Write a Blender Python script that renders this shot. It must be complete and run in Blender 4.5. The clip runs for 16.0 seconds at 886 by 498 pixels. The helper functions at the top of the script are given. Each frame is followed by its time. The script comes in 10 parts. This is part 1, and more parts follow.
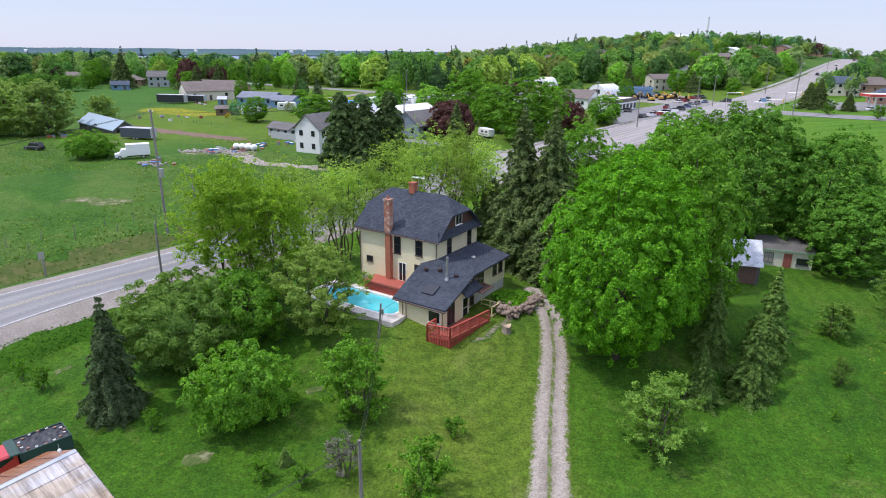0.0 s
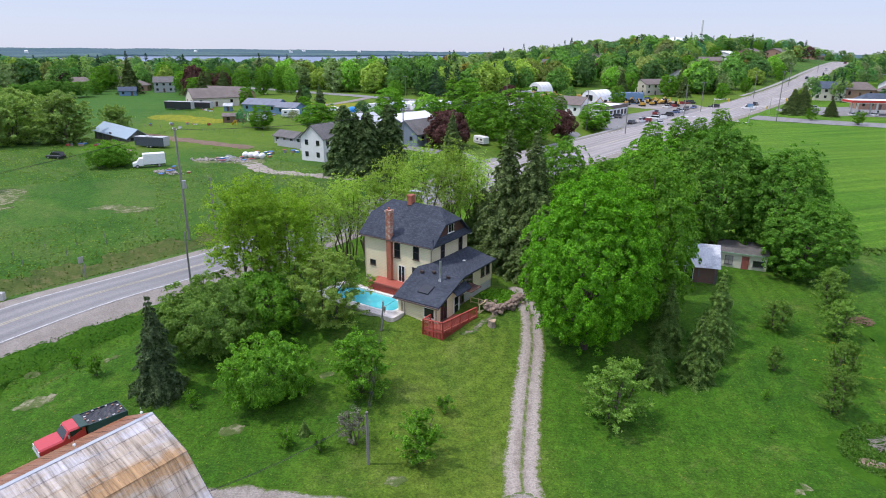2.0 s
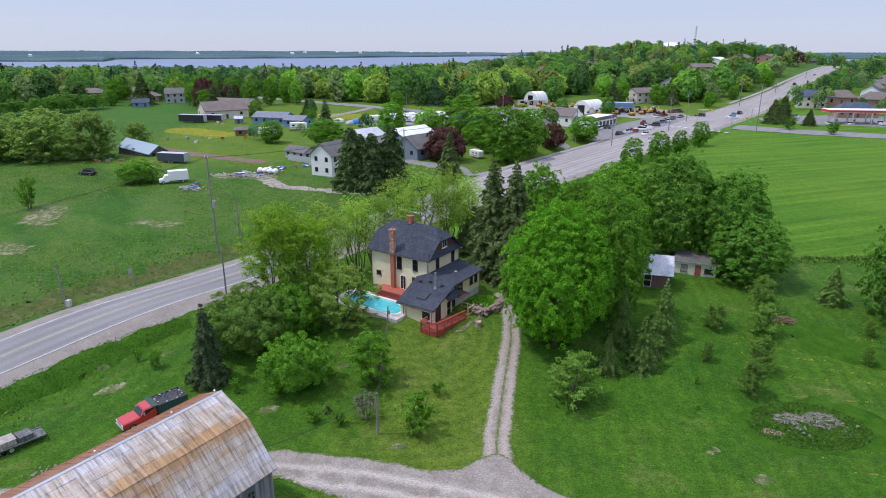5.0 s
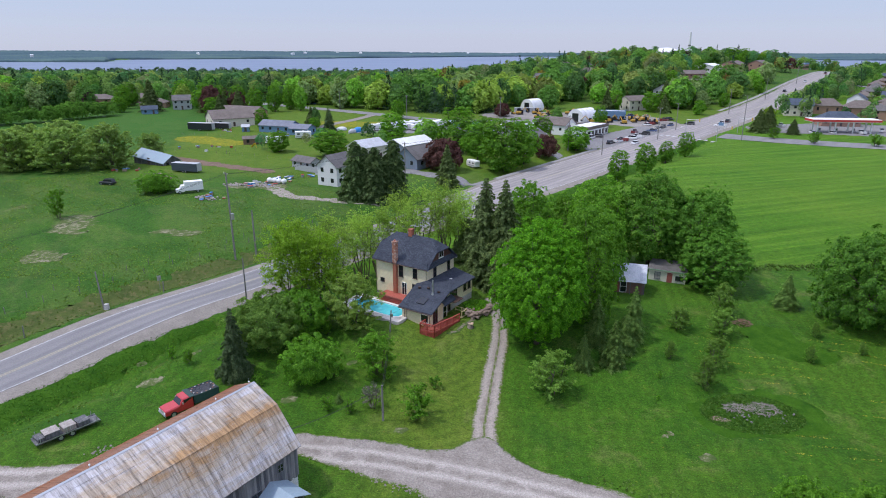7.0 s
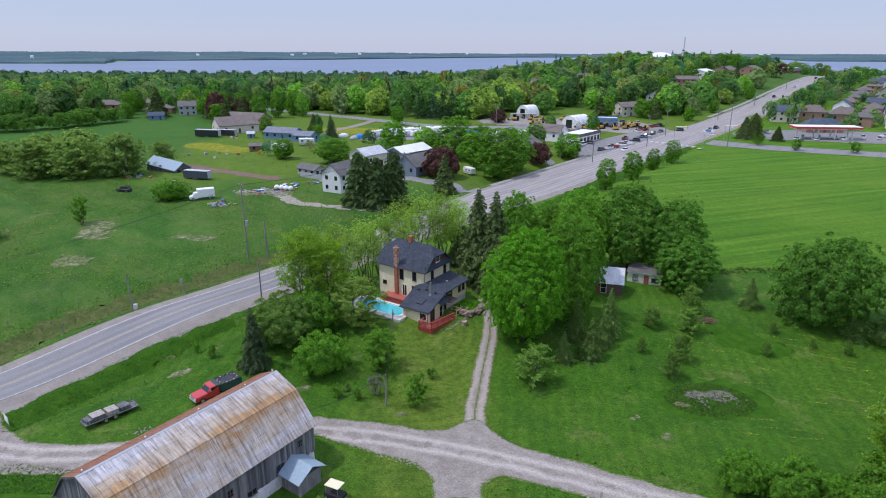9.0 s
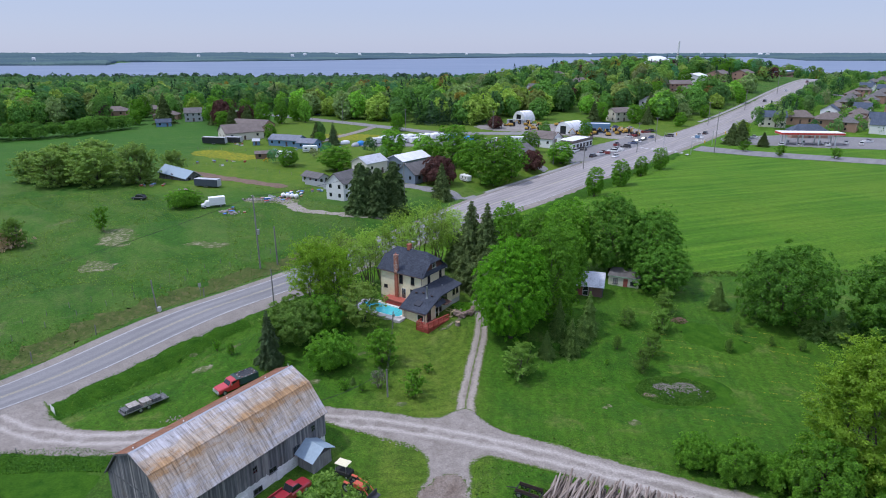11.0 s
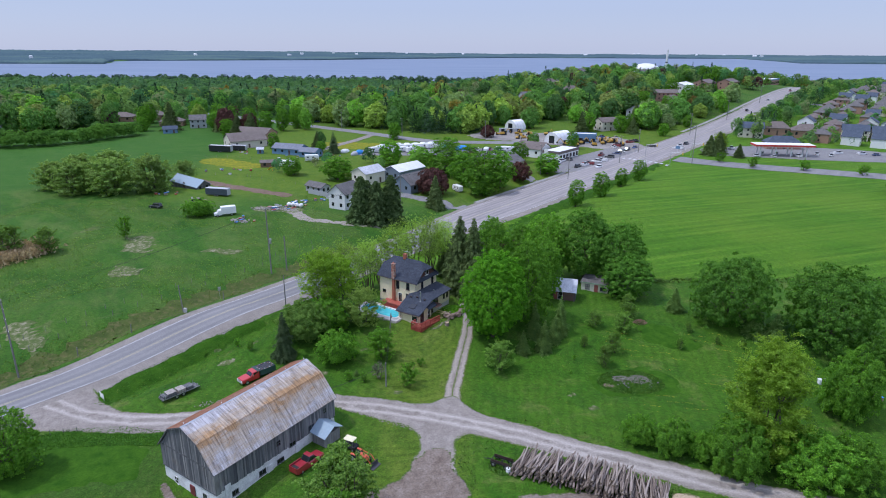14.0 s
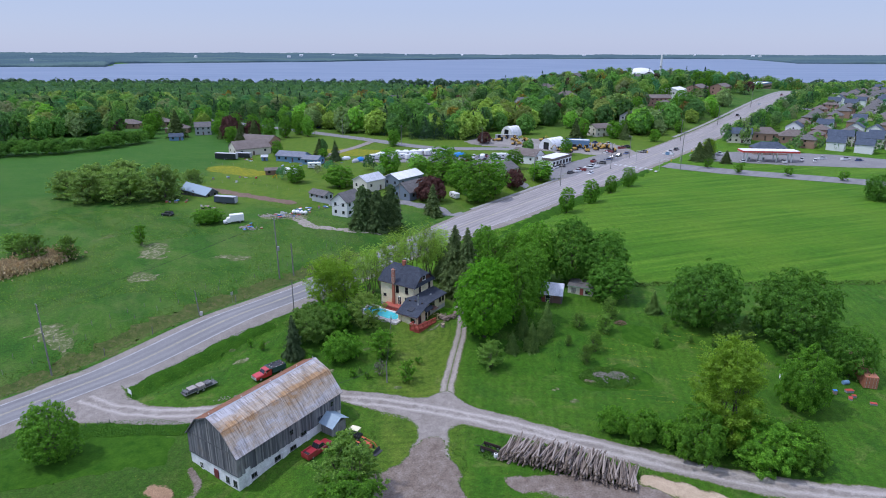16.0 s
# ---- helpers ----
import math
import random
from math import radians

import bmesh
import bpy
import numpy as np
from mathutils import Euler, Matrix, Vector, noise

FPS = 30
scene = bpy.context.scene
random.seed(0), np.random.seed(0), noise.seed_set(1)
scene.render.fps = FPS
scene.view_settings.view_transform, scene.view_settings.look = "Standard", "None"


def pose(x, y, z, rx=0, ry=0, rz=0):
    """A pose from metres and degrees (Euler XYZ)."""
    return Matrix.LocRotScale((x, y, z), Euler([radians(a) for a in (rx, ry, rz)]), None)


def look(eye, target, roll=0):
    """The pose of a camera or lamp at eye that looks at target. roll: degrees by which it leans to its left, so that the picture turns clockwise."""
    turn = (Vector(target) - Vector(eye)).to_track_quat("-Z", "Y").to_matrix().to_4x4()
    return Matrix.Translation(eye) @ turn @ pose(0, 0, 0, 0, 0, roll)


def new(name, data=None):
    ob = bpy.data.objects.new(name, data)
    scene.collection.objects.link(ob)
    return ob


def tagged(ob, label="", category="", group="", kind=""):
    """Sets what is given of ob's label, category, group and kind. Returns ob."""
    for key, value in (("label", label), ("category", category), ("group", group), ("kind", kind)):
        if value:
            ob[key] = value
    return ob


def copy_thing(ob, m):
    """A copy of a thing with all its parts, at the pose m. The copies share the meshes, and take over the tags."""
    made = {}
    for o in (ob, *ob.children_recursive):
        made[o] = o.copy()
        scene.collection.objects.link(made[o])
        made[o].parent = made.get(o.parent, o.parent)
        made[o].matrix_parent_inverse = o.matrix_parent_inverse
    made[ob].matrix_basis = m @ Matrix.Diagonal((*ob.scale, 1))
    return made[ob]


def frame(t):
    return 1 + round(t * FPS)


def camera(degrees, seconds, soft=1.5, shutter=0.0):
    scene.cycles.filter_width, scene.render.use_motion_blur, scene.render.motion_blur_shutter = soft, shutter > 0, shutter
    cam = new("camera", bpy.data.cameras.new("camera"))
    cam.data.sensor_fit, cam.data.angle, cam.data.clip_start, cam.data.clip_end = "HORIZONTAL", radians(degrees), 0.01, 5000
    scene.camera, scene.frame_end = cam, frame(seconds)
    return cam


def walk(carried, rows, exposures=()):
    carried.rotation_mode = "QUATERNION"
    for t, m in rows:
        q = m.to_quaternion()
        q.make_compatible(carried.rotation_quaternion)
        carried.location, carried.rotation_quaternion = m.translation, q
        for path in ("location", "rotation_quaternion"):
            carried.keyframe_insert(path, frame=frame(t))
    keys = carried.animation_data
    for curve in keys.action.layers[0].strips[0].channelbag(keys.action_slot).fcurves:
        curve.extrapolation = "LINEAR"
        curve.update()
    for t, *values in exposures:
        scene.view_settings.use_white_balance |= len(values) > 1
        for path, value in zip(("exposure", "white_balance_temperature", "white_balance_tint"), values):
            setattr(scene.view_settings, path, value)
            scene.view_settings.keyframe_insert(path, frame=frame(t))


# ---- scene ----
cam = camera(71.0, 16.0, 1.0)
PATH = [
    (0, (-0.142, 0.226, 26.355), (-0.155, 2.13, 25.743), 0.5),
    (0.5, (0.026, -1.843, 27.117), (0.013, 0.061, 26.503), 0.5),
    (1, (0.181, -3.986, 27.982), (0.169, -2.083, 27.368), 0.6),
    (1.5, (0.361, -6.069, 28.841), (0.35, -4.166, 28.226), 0.5),
    (2, (0.566, -8.235, 29.764), (0.554, -6.332, 29.15), 0.4),
    (2.5, (0.715, -10.354, 30.742), (0.703, -8.451, 30.127), 0.4),
    (3, (0.946, -12.487, 31.714), (0.932, -10.583, 31.1), 0.3),
    (3.5, (1.151, -14.61, 32.744), (1.134, -12.707, 32.127), 0.1),
    (4, (1.304, -16.706, 33.674), (1.286, -14.803, 33.059), 0.0),
    (6.5, (2.147, -28.416, 39.6), (2.128, -26.513, 38.983), 0.1),
    (7, (2.246, -30.944, 40.765), (2.228, -29.041, 40.148), 0.1),
    (7.5, (2.46, -33.277, 41.806), (2.442, -31.375, 41.189), 0.1),
    (8, (2.573, -35.797, 42.886), (2.555, -33.895, 42.268), 0.1),
    (8.5, (2.733, -38.313, 43.921), (2.716, -36.41, 43.303), 0.1),
    (9, (2.779, -40.737, 44.847), (2.764, -38.834, 44.231), 0.1),
    (11.5, (4.044, -53.255, 50.911), (4.027, -51.353, 50.293), -0.1),
    (12, (4.177, -55.894, 52.165), (4.163, -53.992, 51.547), 0.1),
    (12.5, (4.276, -58.45, 53.339), (4.267, -56.548, 52.72), 0.2),
    (13, (4.404, -60.93, 54.544), (4.399, -59.028, 53.924), 0.4),
    (13.5, (4.736, -63.544, 55.801), (4.731, -61.643, 55.18), 0.3),
    (14, (4.843, -66.07, 57.078), (4.84, -64.169, 56.457), 0.3),
    (14.5, (5.123, -68.721, 58.376), (5.12, -66.819, 57.755), 0.3),
    (15, (5.279, -71.254, 59.656), (5.277, -69.353, 59.035), 0.2),
    (15.5, (5.536, -73.695, 60.99), (5.534, -71.794, 60.368), 0.1),
    (16, (5.814, -76.37, 62.15), (5.811, -74.469, 61.53), 0.1),
]
walk(cam, [(t, look(eye, target, roll)) for t, eye, target, roll in PATH], [(0.0, 0.27, 6450, 14.0), (4.0, 0.08, 6340, 14.0), (8.0, -0.09, 6170, 14.0), (16.0, -0.15, 5820, 15.0)])

# ---- light ----
world = bpy.data.worlds.new("world")
scene.world = world
world.use_nodes = True
wn = world.node_tree
wn.nodes.clear()
SUN_AZ, SUN_EL = 268.0, 61.0     # compass degrees clockwise from +y, and height of the sun
sky = wn.nodes.new("ShaderNodeTexSky")
sky.sky_type = "NISHITA"
sky.sun_disc = False
sky.sun_elevation = radians(SUN_EL)
sky.sun_rotation = radians(SUN_AZ)
sky.altitude = 300
sky.air_density, sky.dust_density, sky.ozone_density = 1.0, 0.3, 3.0
# thin high haze veils the blue and brightens towards the zenith
tcw, spw, mrw = wn.nodes.new("ShaderNodeTexCoord"), wn.nodes.new("ShaderNodeSeparateXYZ"), wn.nodes.new("ShaderNodeMapRange")
mrw.inputs["From Min"].default_value, mrw.inputs["From Max"].default_value = 0.05, 1.0
mrw.inputs["To Min"].default_value, mrw.inputs["To Max"].default_value = 1.0, 2.5
wn.links.new(tcw.outputs["Generated"], spw.inputs[0])
wn.links.new(spw.outputs[2], mrw.inputs[0])
veil, mixw = wn.nodes.new("ShaderNodeMix"), wn.nodes.new("ShaderNodeMix")
veil.data_type = mixw.data_type = "RGBA"
veil.blend_type = "MULTIPLY"
veil.inputs[0].default_value, mixw.inputs[0].default_value = 1.0, 0.72
veil.inputs[6].default_value = (5.4, 6.0, 7.95, 1)
wn.links.new(mrw.outputs[0], veil.inputs[7])
wn.links.new(sky.outputs[0], mixw.inputs[6])
wn.links.new(veil.outputs[2], mixw.inputs[7])
bg = wn.nodes.new("ShaderNodeBackground")
bg.inputs["Strength"].default_value = 0.105
wo = wn.nodes.new("ShaderNodeOutputWorld")
wn.links.new(mixw.outputs[2], bg.inputs[0])
wn.links.new(bg.outputs[0], wo.inputs[0])
sun_data = bpy.data.lights.new("sun", "SUN")
sun_data.energy, sun_data.angle, sun_data.color = 2.5, radians(2.5), (1.0, 0.96, 0.9)
sun = new("sun", sun_data)
sd = Vector((math.sin(radians(SUN_AZ)) * math.cos(radians(SUN_EL)), math.cos(radians(SUN_AZ)) * math.cos(radians(SUN_EL)), math.sin(radians(SUN_EL))))
sun.matrix_world = look(sd * 300, (0, 0, 0))


# ---- materials ----
def mat(name, rough=0.8, metal=0.0):
    m = bpy.data.materials.new(name)
    m.use_nodes = True
    b = m.node_tree.nodes["Principled BSDF"]
    b.inputs["Roughness"].default_value, b.inputs["Metallic"].default_value = rough, metal
    return m, m.node_tree.nodes, m.node_tree.links, b


def node(ns, kind, **values):
    n = ns.new("ShaderNode" + kind)
    for k, v in values.items():
        n.inputs[k.replace("_", " ")].default_value = v
    return n


def ramp(ns, ls, fac, stops):
    r = ns.new("ShaderNodeValToRGB")
    e = r.color_ramp.elements
    while len(e) < len(stops):
        e.new(0.5)
    for el, (p, c) in zip(e, stops):
        el.position, el.color = p, (*c, 1)
    ls.new(fac, r.inputs[0])
    return r.outputs[0]


def mix(ns, ls, fac, a, b, mode="MIX"):
    n = ns.new("ShaderNodeMix")
    n.data_type, n.blend_type = "RGBA", mode
    for sock, v in ((n.inputs[0], fac), (n.inputs[6], a), (n.inputs[7], b)):
        if isinstance(v, (int, float)):
            sock.default_value = v
        elif isinstance(v, tuple):
            sock.default_value = (*v, 1)
        else:
            ls.new(v, sock)
    return n.outputs[2]


def noise_tex(ns, ls, scale, detail=4, rough=0.55, stretch=(1, 1, 1), coords="Object", turn=0.0, distort=0.0):
    tc, mp = ns.new("ShaderNodeTexCoord"), ns.new("ShaderNodeMapping")
    mp.inputs["Scale"].default_value = stretch
    if turn:
        spin = ns.new("ShaderNodeMapping")
        spin.inputs["Rotation"].default_value = (0, 0, radians(turn))
        ls.new(tc.outputs[coords], spin.inputs[0])
        ls.new(spin.outputs[0], mp.inputs[0])
    else:
        ls.new(tc.outputs[coords], mp.inputs[0])
    t = node(ns, "TexNoise", Scale=scale, Detail=detail, Roughness=rough, Distortion=distort)
    ls.new(mp.outputs[0], t.inputs["Vector"])
    return t.outputs[0]


def bump(ns, ls, b, height, strength=0.3, dist=0.05):
    n = node(ns, "Bump", Strength=strength, Distance=dist)
    ls.new(height, n.inputs["Height"])
    ls.new(n.outputs[0], b.inputs["Normal"])


def plain(name, c, rough=0.7, metal=0.0, var=0.12, scale=3.0, fine=25.0, dirt=0.0):
    """A painted or plain surface with large and small unevenness."""
    m, ns, ls, b = mat(name, rough, metal)
    lo, hi = tuple(v * (1 - var) for v in c), tuple(min(1, v * (1 + var)) for v in c)
    col = ramp(ns, ls, noise_tex(ns, ls, scale), [(0.3, lo), (0.7, hi)])
    f = noise_tex(ns, ls, fine, 3)
    col = mix(ns, ls, 0.25, col, ramp(ns, ls, f, [(0.3, lo), (0.7, hi)]))
    if dirt:
        d = ramp(ns, ls, noise_tex(ns, ls, 1.3, 6, 0.7), [(0.5, (0, 0, 0)), (0.75, (dirt, dirt, dirt))])
        col = mix(ns, ls, d, col, tuple(v * 0.45 for v in c))
    ls.new(col, b.inputs["Base Color"])
    bump(ns, ls, b, f, 0.15, 0.01)
    return m


def foliage(name, dark, light, trans=0.42):
    m = bpy.data.materials.new(name)
    m.use_nodes = True
    ns, ls = m.node_tree.nodes, m.node_tree.links
    ns.clear()
    geo = ns.new("ShaderNodeNewGeometry")
    oi = ns.new("ShaderNodeObjectInfo")
    col = ramp(ns, ls, geo.outputs["Random Per Island"], [(0.0, dark), (0.6, tuple((a + c) / 2 for a, c in zip(dark, light))), (1.0, light)])
    big = ramp(ns, ls, noise_tex(ns, ls, 0.6, 2), [(0.35, (0.82, 0.86, 0.82)), (0.65, (1.1, 1.07, 1.0))])
    col = mix(ns, ls, 1.0, col, big, "MULTIPLY")
    hue = ns.new("ShaderNodeHueSaturation")
    sh = node(ns, "MapRange")
    sh.inputs["To Min"].default_value, sh.inputs["To Max"].default_value = 0.8, 1.2
    ls.new(oi.outputs["Random"], sh.inputs[0])
    ls.new(sh.outputs[0], hue.inputs["Value"])
    ls.new(col, hue.inputs["Color"])
    d, t, g = ns.new("ShaderNodeBsdfDiffuse"), ns.new("ShaderNodeBsdfTranslucent"), node(ns, "BsdfGlossy", Roughness=0.55)
    g.inputs["Color"].default_value = (0.6, 0.65, 0.6, 1)
    ls.new(hue.outputs[0], d.inputs[0])
    ls.new(mix(ns, ls, 1.0, hue.outputs[0], (1.15, 1.1, 0.6), "MULTIPLY"), t.inputs[0])
    m1, m2, out = node(ns, "MixShader", Fac=trans), node(ns, "MixShader", Fac=0.018), ns.new("ShaderNodeOutputMaterial")
    ls.new(d.outputs[0], m1.inputs[1]), ls.new(t.outputs[0], m1.inputs[2])
    ls.new(m1.outputs[0], m2.inputs[1]), ls.new(g.outputs[0], m2.inputs[2])
    ls.new(m2.outputs[0], out.inputs[0])
    return m


def grass_material():
    """Lawn, hayfield and rough meadow in one sheet: the meadow lies across the road, the mown hayfield behind the yard."""
    m, ns, ls, b = mat("grass", 0.9)
    b.inputs["Specular IOR Level"].default_value = 0.15
    tc, sep = ns.new("ShaderNodeTexCoord"), ns.new("ShaderNodeSeparateXYZ")
    ls.new(tc.outputs["Object"], sep.inputs[0])

    def math_(op, a, c):
        n = ns.new("ShaderNodeMath")
        n.operation = op
        for s, v in zip(n.inputs, (a, c)):
            if isinstance(v, (int, float)):
                s.default_value = v
            else:
                ls.new(v, s)
        return n.outputs[0]

    def step(v, lo, hi):
        n = ns.new("ShaderNodeMapRange")
        n.interpolation_type = "SMOOTHSTEP"
        n.inputs["From Min"].default_value, n.inputs["From Max"].default_value = lo, hi
        ls.new(v, n.inputs[0])
        return n.outputs[0]

    X, Y = sep.outputs[0], sep.outputs[1]
    # distance across the road's line: positive beyond the road
    across = math_("SUBTRACT", math_("MULTIPLY", Y, 0.63), math_("ADD", math_("MULTIPLY", X, 0.777), 70.5))
    wob = math_("MULTIPLY", math_("SUBTRACT", noise_tex(ns, ls, 0.08, 4), 0.5), 14.0)
    big, mid, fine = noise_tex(ns, ls, 0.035, 5, 0.6), noise_tex(ns, ls, 0.35, 5, 0.65), noise_tex(ns, ls, 5.0, 5, 0.7)
    blade = noise_tex(ns, ls, 1.3, 6, 0.75)

    def waves(pitch, turn, warp, warp_scale, kind="BANDS", centre=(0, 0)):
        """Mower stripes: bands or rings of that pitch, bent by a slow warp."""
        mp = ns.new("ShaderNodeMapping")
        mp.inputs["Location"].default_value = (-centre[0], -centre[1], 0)
        ls.new(tc.outputs["Object"], mp.inputs[0])
        m2 = ns.new("ShaderNodeMapping")
        m2.inputs["Rotation"].default_value = (0, 0, radians(turn))
        m2.inputs["Scale"].default_value = (1, 1, 0)
        ls.new(mp.outputs[0], m2.inputs[0])
        w = node(ns, "TexWave", Scale=0.314 / pitch, Distortion=warp, Detail=2.0)
        w.inputs["Detail Scale"].default_value = warp_scale
        w.wave_type = kind
        if kind == "RINGS":
            w.rings_direction = "Z"
        ls.new(m2.outputs[0], w.inputs["Vector"])
        return w.outputs["Fac"]

    lawn = ramp(ns, ls, mid, [(0.25, (0.0251, 0.0846, 0.0046)), (0.5, (0.0409, 0.1178, 0.0064)), (0.75, (0.0651, 0.1398, 0.0101))])
    lawn = mix(ns, ls, ramp(ns, ls, big, [(0.4, (0, 0, 0)), (0.64, (0.465, 0.46, 0.46))]), lawn, (0.0725, 0.1472, 0.011))
    # the lawn round the house is drier and yellower than the orchard
    west = math_("MULTIPLY", math_("SUBTRACT", 1.0, step(math_("ADD", X, math_("MULTIPLY", wob, 0.3)), 4, 12)), step(math_("ADD", X, math_("MULTIPLY", wob, 0.8)), -14, -1))
    dry = ramp(ns, ls, mid, [(0.25, (0.075, 0.125, 0.012)), (0.5, (0.12, 0.165, 0.02)), (0.75, (0.165, 0.195, 0.034))])
    lawn = mix(ns, ls, math_("MULTIPLY", west, 0.62), lawn, dry)
    rings = mix(ns, ls, west, waves(1.9, 8, 6.0, 0.1), waves(1.6, 0, 5.0, 0.12, "RINGS", (-4, 52)))
    lawn = mix(ns, ls, ramp(ns, ls, west, [(0.0, (0.18, 0.18, 0.18)), (1.0, (0.24, 0.24, 0.24))]), lawn, ramp(ns, ls, rings, [(0.2, (0.34, 0.36, 0.32)), (0.8, (0.7, 0.68, 0.62))]), "OVERLAY")
    lawn = mix(ns, ls, ramp(ns, ls, blade, [(0.56, (0, 0, 0)), (0.74, (0.5, 0.5, 0.5))]), lawn, (0.11, 0.15, 0.03))
    thin = ramp(ns, ls, noise_tex(ns, ls, 0.16, 7, 0.72, distort=0.5), [(0.55, (0, 0, 0)), (0.7, (0.6, 0.6, 0.6))])
    lawn = mix(ns, ls, thin, lawn, (0.15, 0.175, 0.045))
    deep = ramp(ns, ls, noise_tex(ns, ls, 0.1, 5, 0.65, distort=0.6), [(0.52, (0, 0, 0)), (0.66, (0.6, 0.6, 0.6))])
    lawn = mix(ns, ls, deep, lawn, (0.024, 0.085, 0.007))
    # mown stripes in the hayfield, crossed by fainter ones
    stripe = noise_tex(ns, ls, 0.3, 3, 0.6, (0.06, 1.6, 1), turn=-18)
    hay = ramp(ns, ls, stripe, [(0.34, (0.045, 0.125, 0.005)), (0.5, (0.062, 0.158, 0.007)), (0.66, (0.092, 0.195, 0.012))])
    hay = mix(ns, ls, 0.16, hay, ramp(ns, ls, waves(5.2, 72, 1.4, 0.06), [(0.2, (0.36, 0.37, 0.36)), (0.8, (0.66, 0.65, 0.6))]), "OVERLAY")
    hay = mix(ns, ls, 0.14, hay, ramp(ns, ls, waves(3.4, -15, 1.0, 0.05), [(0.2, (0.4, 0.4, 0.4)), (0.8, (0.62, 0.62, 0.58))]), "OVERLAY")
    hay = mix(ns, ls, ramp(ns, ls, big, [(0.4, (0, 0, 0)), (0.7, (0.5, 0.5, 0.5))]), hay, (0.115, 0.195, 0.014))
    meadow = ramp(ns, ls, mid, [(0.25, (0.0197, 0.0738, 0.0081)), (0.5, (0.0348, 0.108, 0.0108)), (0.75, (0.0583, 0.135, 0.0153))])
    meadow = mix(ns, ls, ramp(ns, ls, big, [(0.5, (0, 0, 0)), (0.68, (0.658, 0.63, 0.63))]), meadow, (0.0799, 0.1422, 0.018))
    meadow = mix(ns, ls, ramp(ns, ls, blade, [(0.5, (0, 0, 0)), (0.7, (0.47, 0.45, 0.45))]), meadow, (0.0207, 0.0558, 0.009))
    patchy = noise_tex(ns, ls, 0.09, 6, 0.7, (1.0, 0.5, 1), turn=-40, distort=0.5)
    meadow = mix(ns, ls, 0.75, meadow, ramp(ns, ls, patchy, [(0.34, (0.0188, 0.0792, 0.0072)), (0.5, (0.047, 0.1215, 0.0108)), (0.66, (0.094, 0.153, 0.027))]))
    drift = ramp(ns, ls, noise_tex(ns, ls, 0.11, 6, 0.7, (1.0, 0.55, 1), turn=-40, distort=0.8), [(0.48, (0, 0, 0)), (0.64, (0.564, 0.54, 0.54))])
    meadow = mix(ns, ls, drift, meadow, (0.094, 0.1395, 0.0315))
    bare = ramp(ns, ls, noise_tex(ns, ls, 0.06, 6, 0.7, distort=0.6), [(0.62, (0, 0, 0)), (0.74, (0.611, 0.585, 0.585))])
    meadow = mix(ns, ls, bare, meadow, (0.188, 0.162, 0.09))
    hay_mask = math_("MULTIPLY", step(math_("ADD", Y, math_("MULTIPLY", wob, 0.15)), 78, 82), step(math_("MULTIPLY", across, -1.0), 6, 9))
    ranker = math_("MULTIPLY", step(math_("ADD", math_("MULTIPLY", X, -1.0), math_("MULTIPLY", wob, 0.5)), 30, 38), math_("SUBTRACT", 1.0, step(math_("ADD", Y, math_("MULTIPLY", wob, 0.3)), 12, 22)))
    lawn = mix(ns, ls, math_("MULTIPLY", ranker, 0.6), lawn, ramp(ns, ls, blade, [(0.3, (0.022, 0.066, 0.006)), (0.7, (0.055, 0.1, 0.016))]))
    col = mix(ns, ls, step(math_("ADD", across, math_("MULTIPLY", wob, 0.1)), 4, 7), lawn, meadow)
    col = mix(ns, ls, hay_mask, col, hay)
    col = mix(ns, ls, 0.85, col, ramp(ns, ls, fine, [(0.28, (0.16, 0.16, 0.16)), (0.72, (0.84, 0.84, 0.84))]), "OVERLAY")
    col = mix(ns, ls, 0.6, col, ramp(ns, ls, noise_tex(ns, ls, 1.7, 4, 0.7), [(0.3, (0.25, 0.25, 0.25)), (0.7, (0.75, 0.75, 0.75))]), "OVERLAY")
    lush = math_("MULTIPLY", step(math_("ADD", across, math_("MULTIPLY", wob, 0.3)), 150, 162), step(math_("MULTIPLY", X, -1.0), 96, 104))
    col = mix(ns, ls, math_("MULTIPLY", lush, 0.7), col, ramp(ns, ls, stripe, [(0.3, (0.0288, 0.1032, 0.0099)), (0.7, (0.0486, 0.1307, 0.0144))]))
    garden = math_("MULTIPLY", step(math_("ADD", Y, wob), 138, 175), math_("SUBTRACT", 1.0, step(Y, 300, 420)))
    garden = math_("MULTIPLY", math_("MULTIPLY", garden, step(math_("ADD", X, wob), -112, -96)), step(math_("ADD", across, wob), 6, 12))
    col = mix(ns, ls, math_("MULTIPLY", garden, 0.75), col, ramp(ns, ls, mid, [(0.3, (0.065, 0.135, 0.008)), (0.7, (0.135, 0.19, 0.016))]))
    dots = ramp(ns, ls, noise_tex(ns, ls, 2.2, 2, 0.5), [(0.70, (0, 0, 0)), (0.74, (0.35, 0.35, 0.35))])
    col = mix(ns, ls, dots, col, (0.24, 0.22, 0.03))
    ls.new(col, b.inputs["Base Color"])
    bump(ns, ls, b, fine, 0.8, 0.2)
    return m


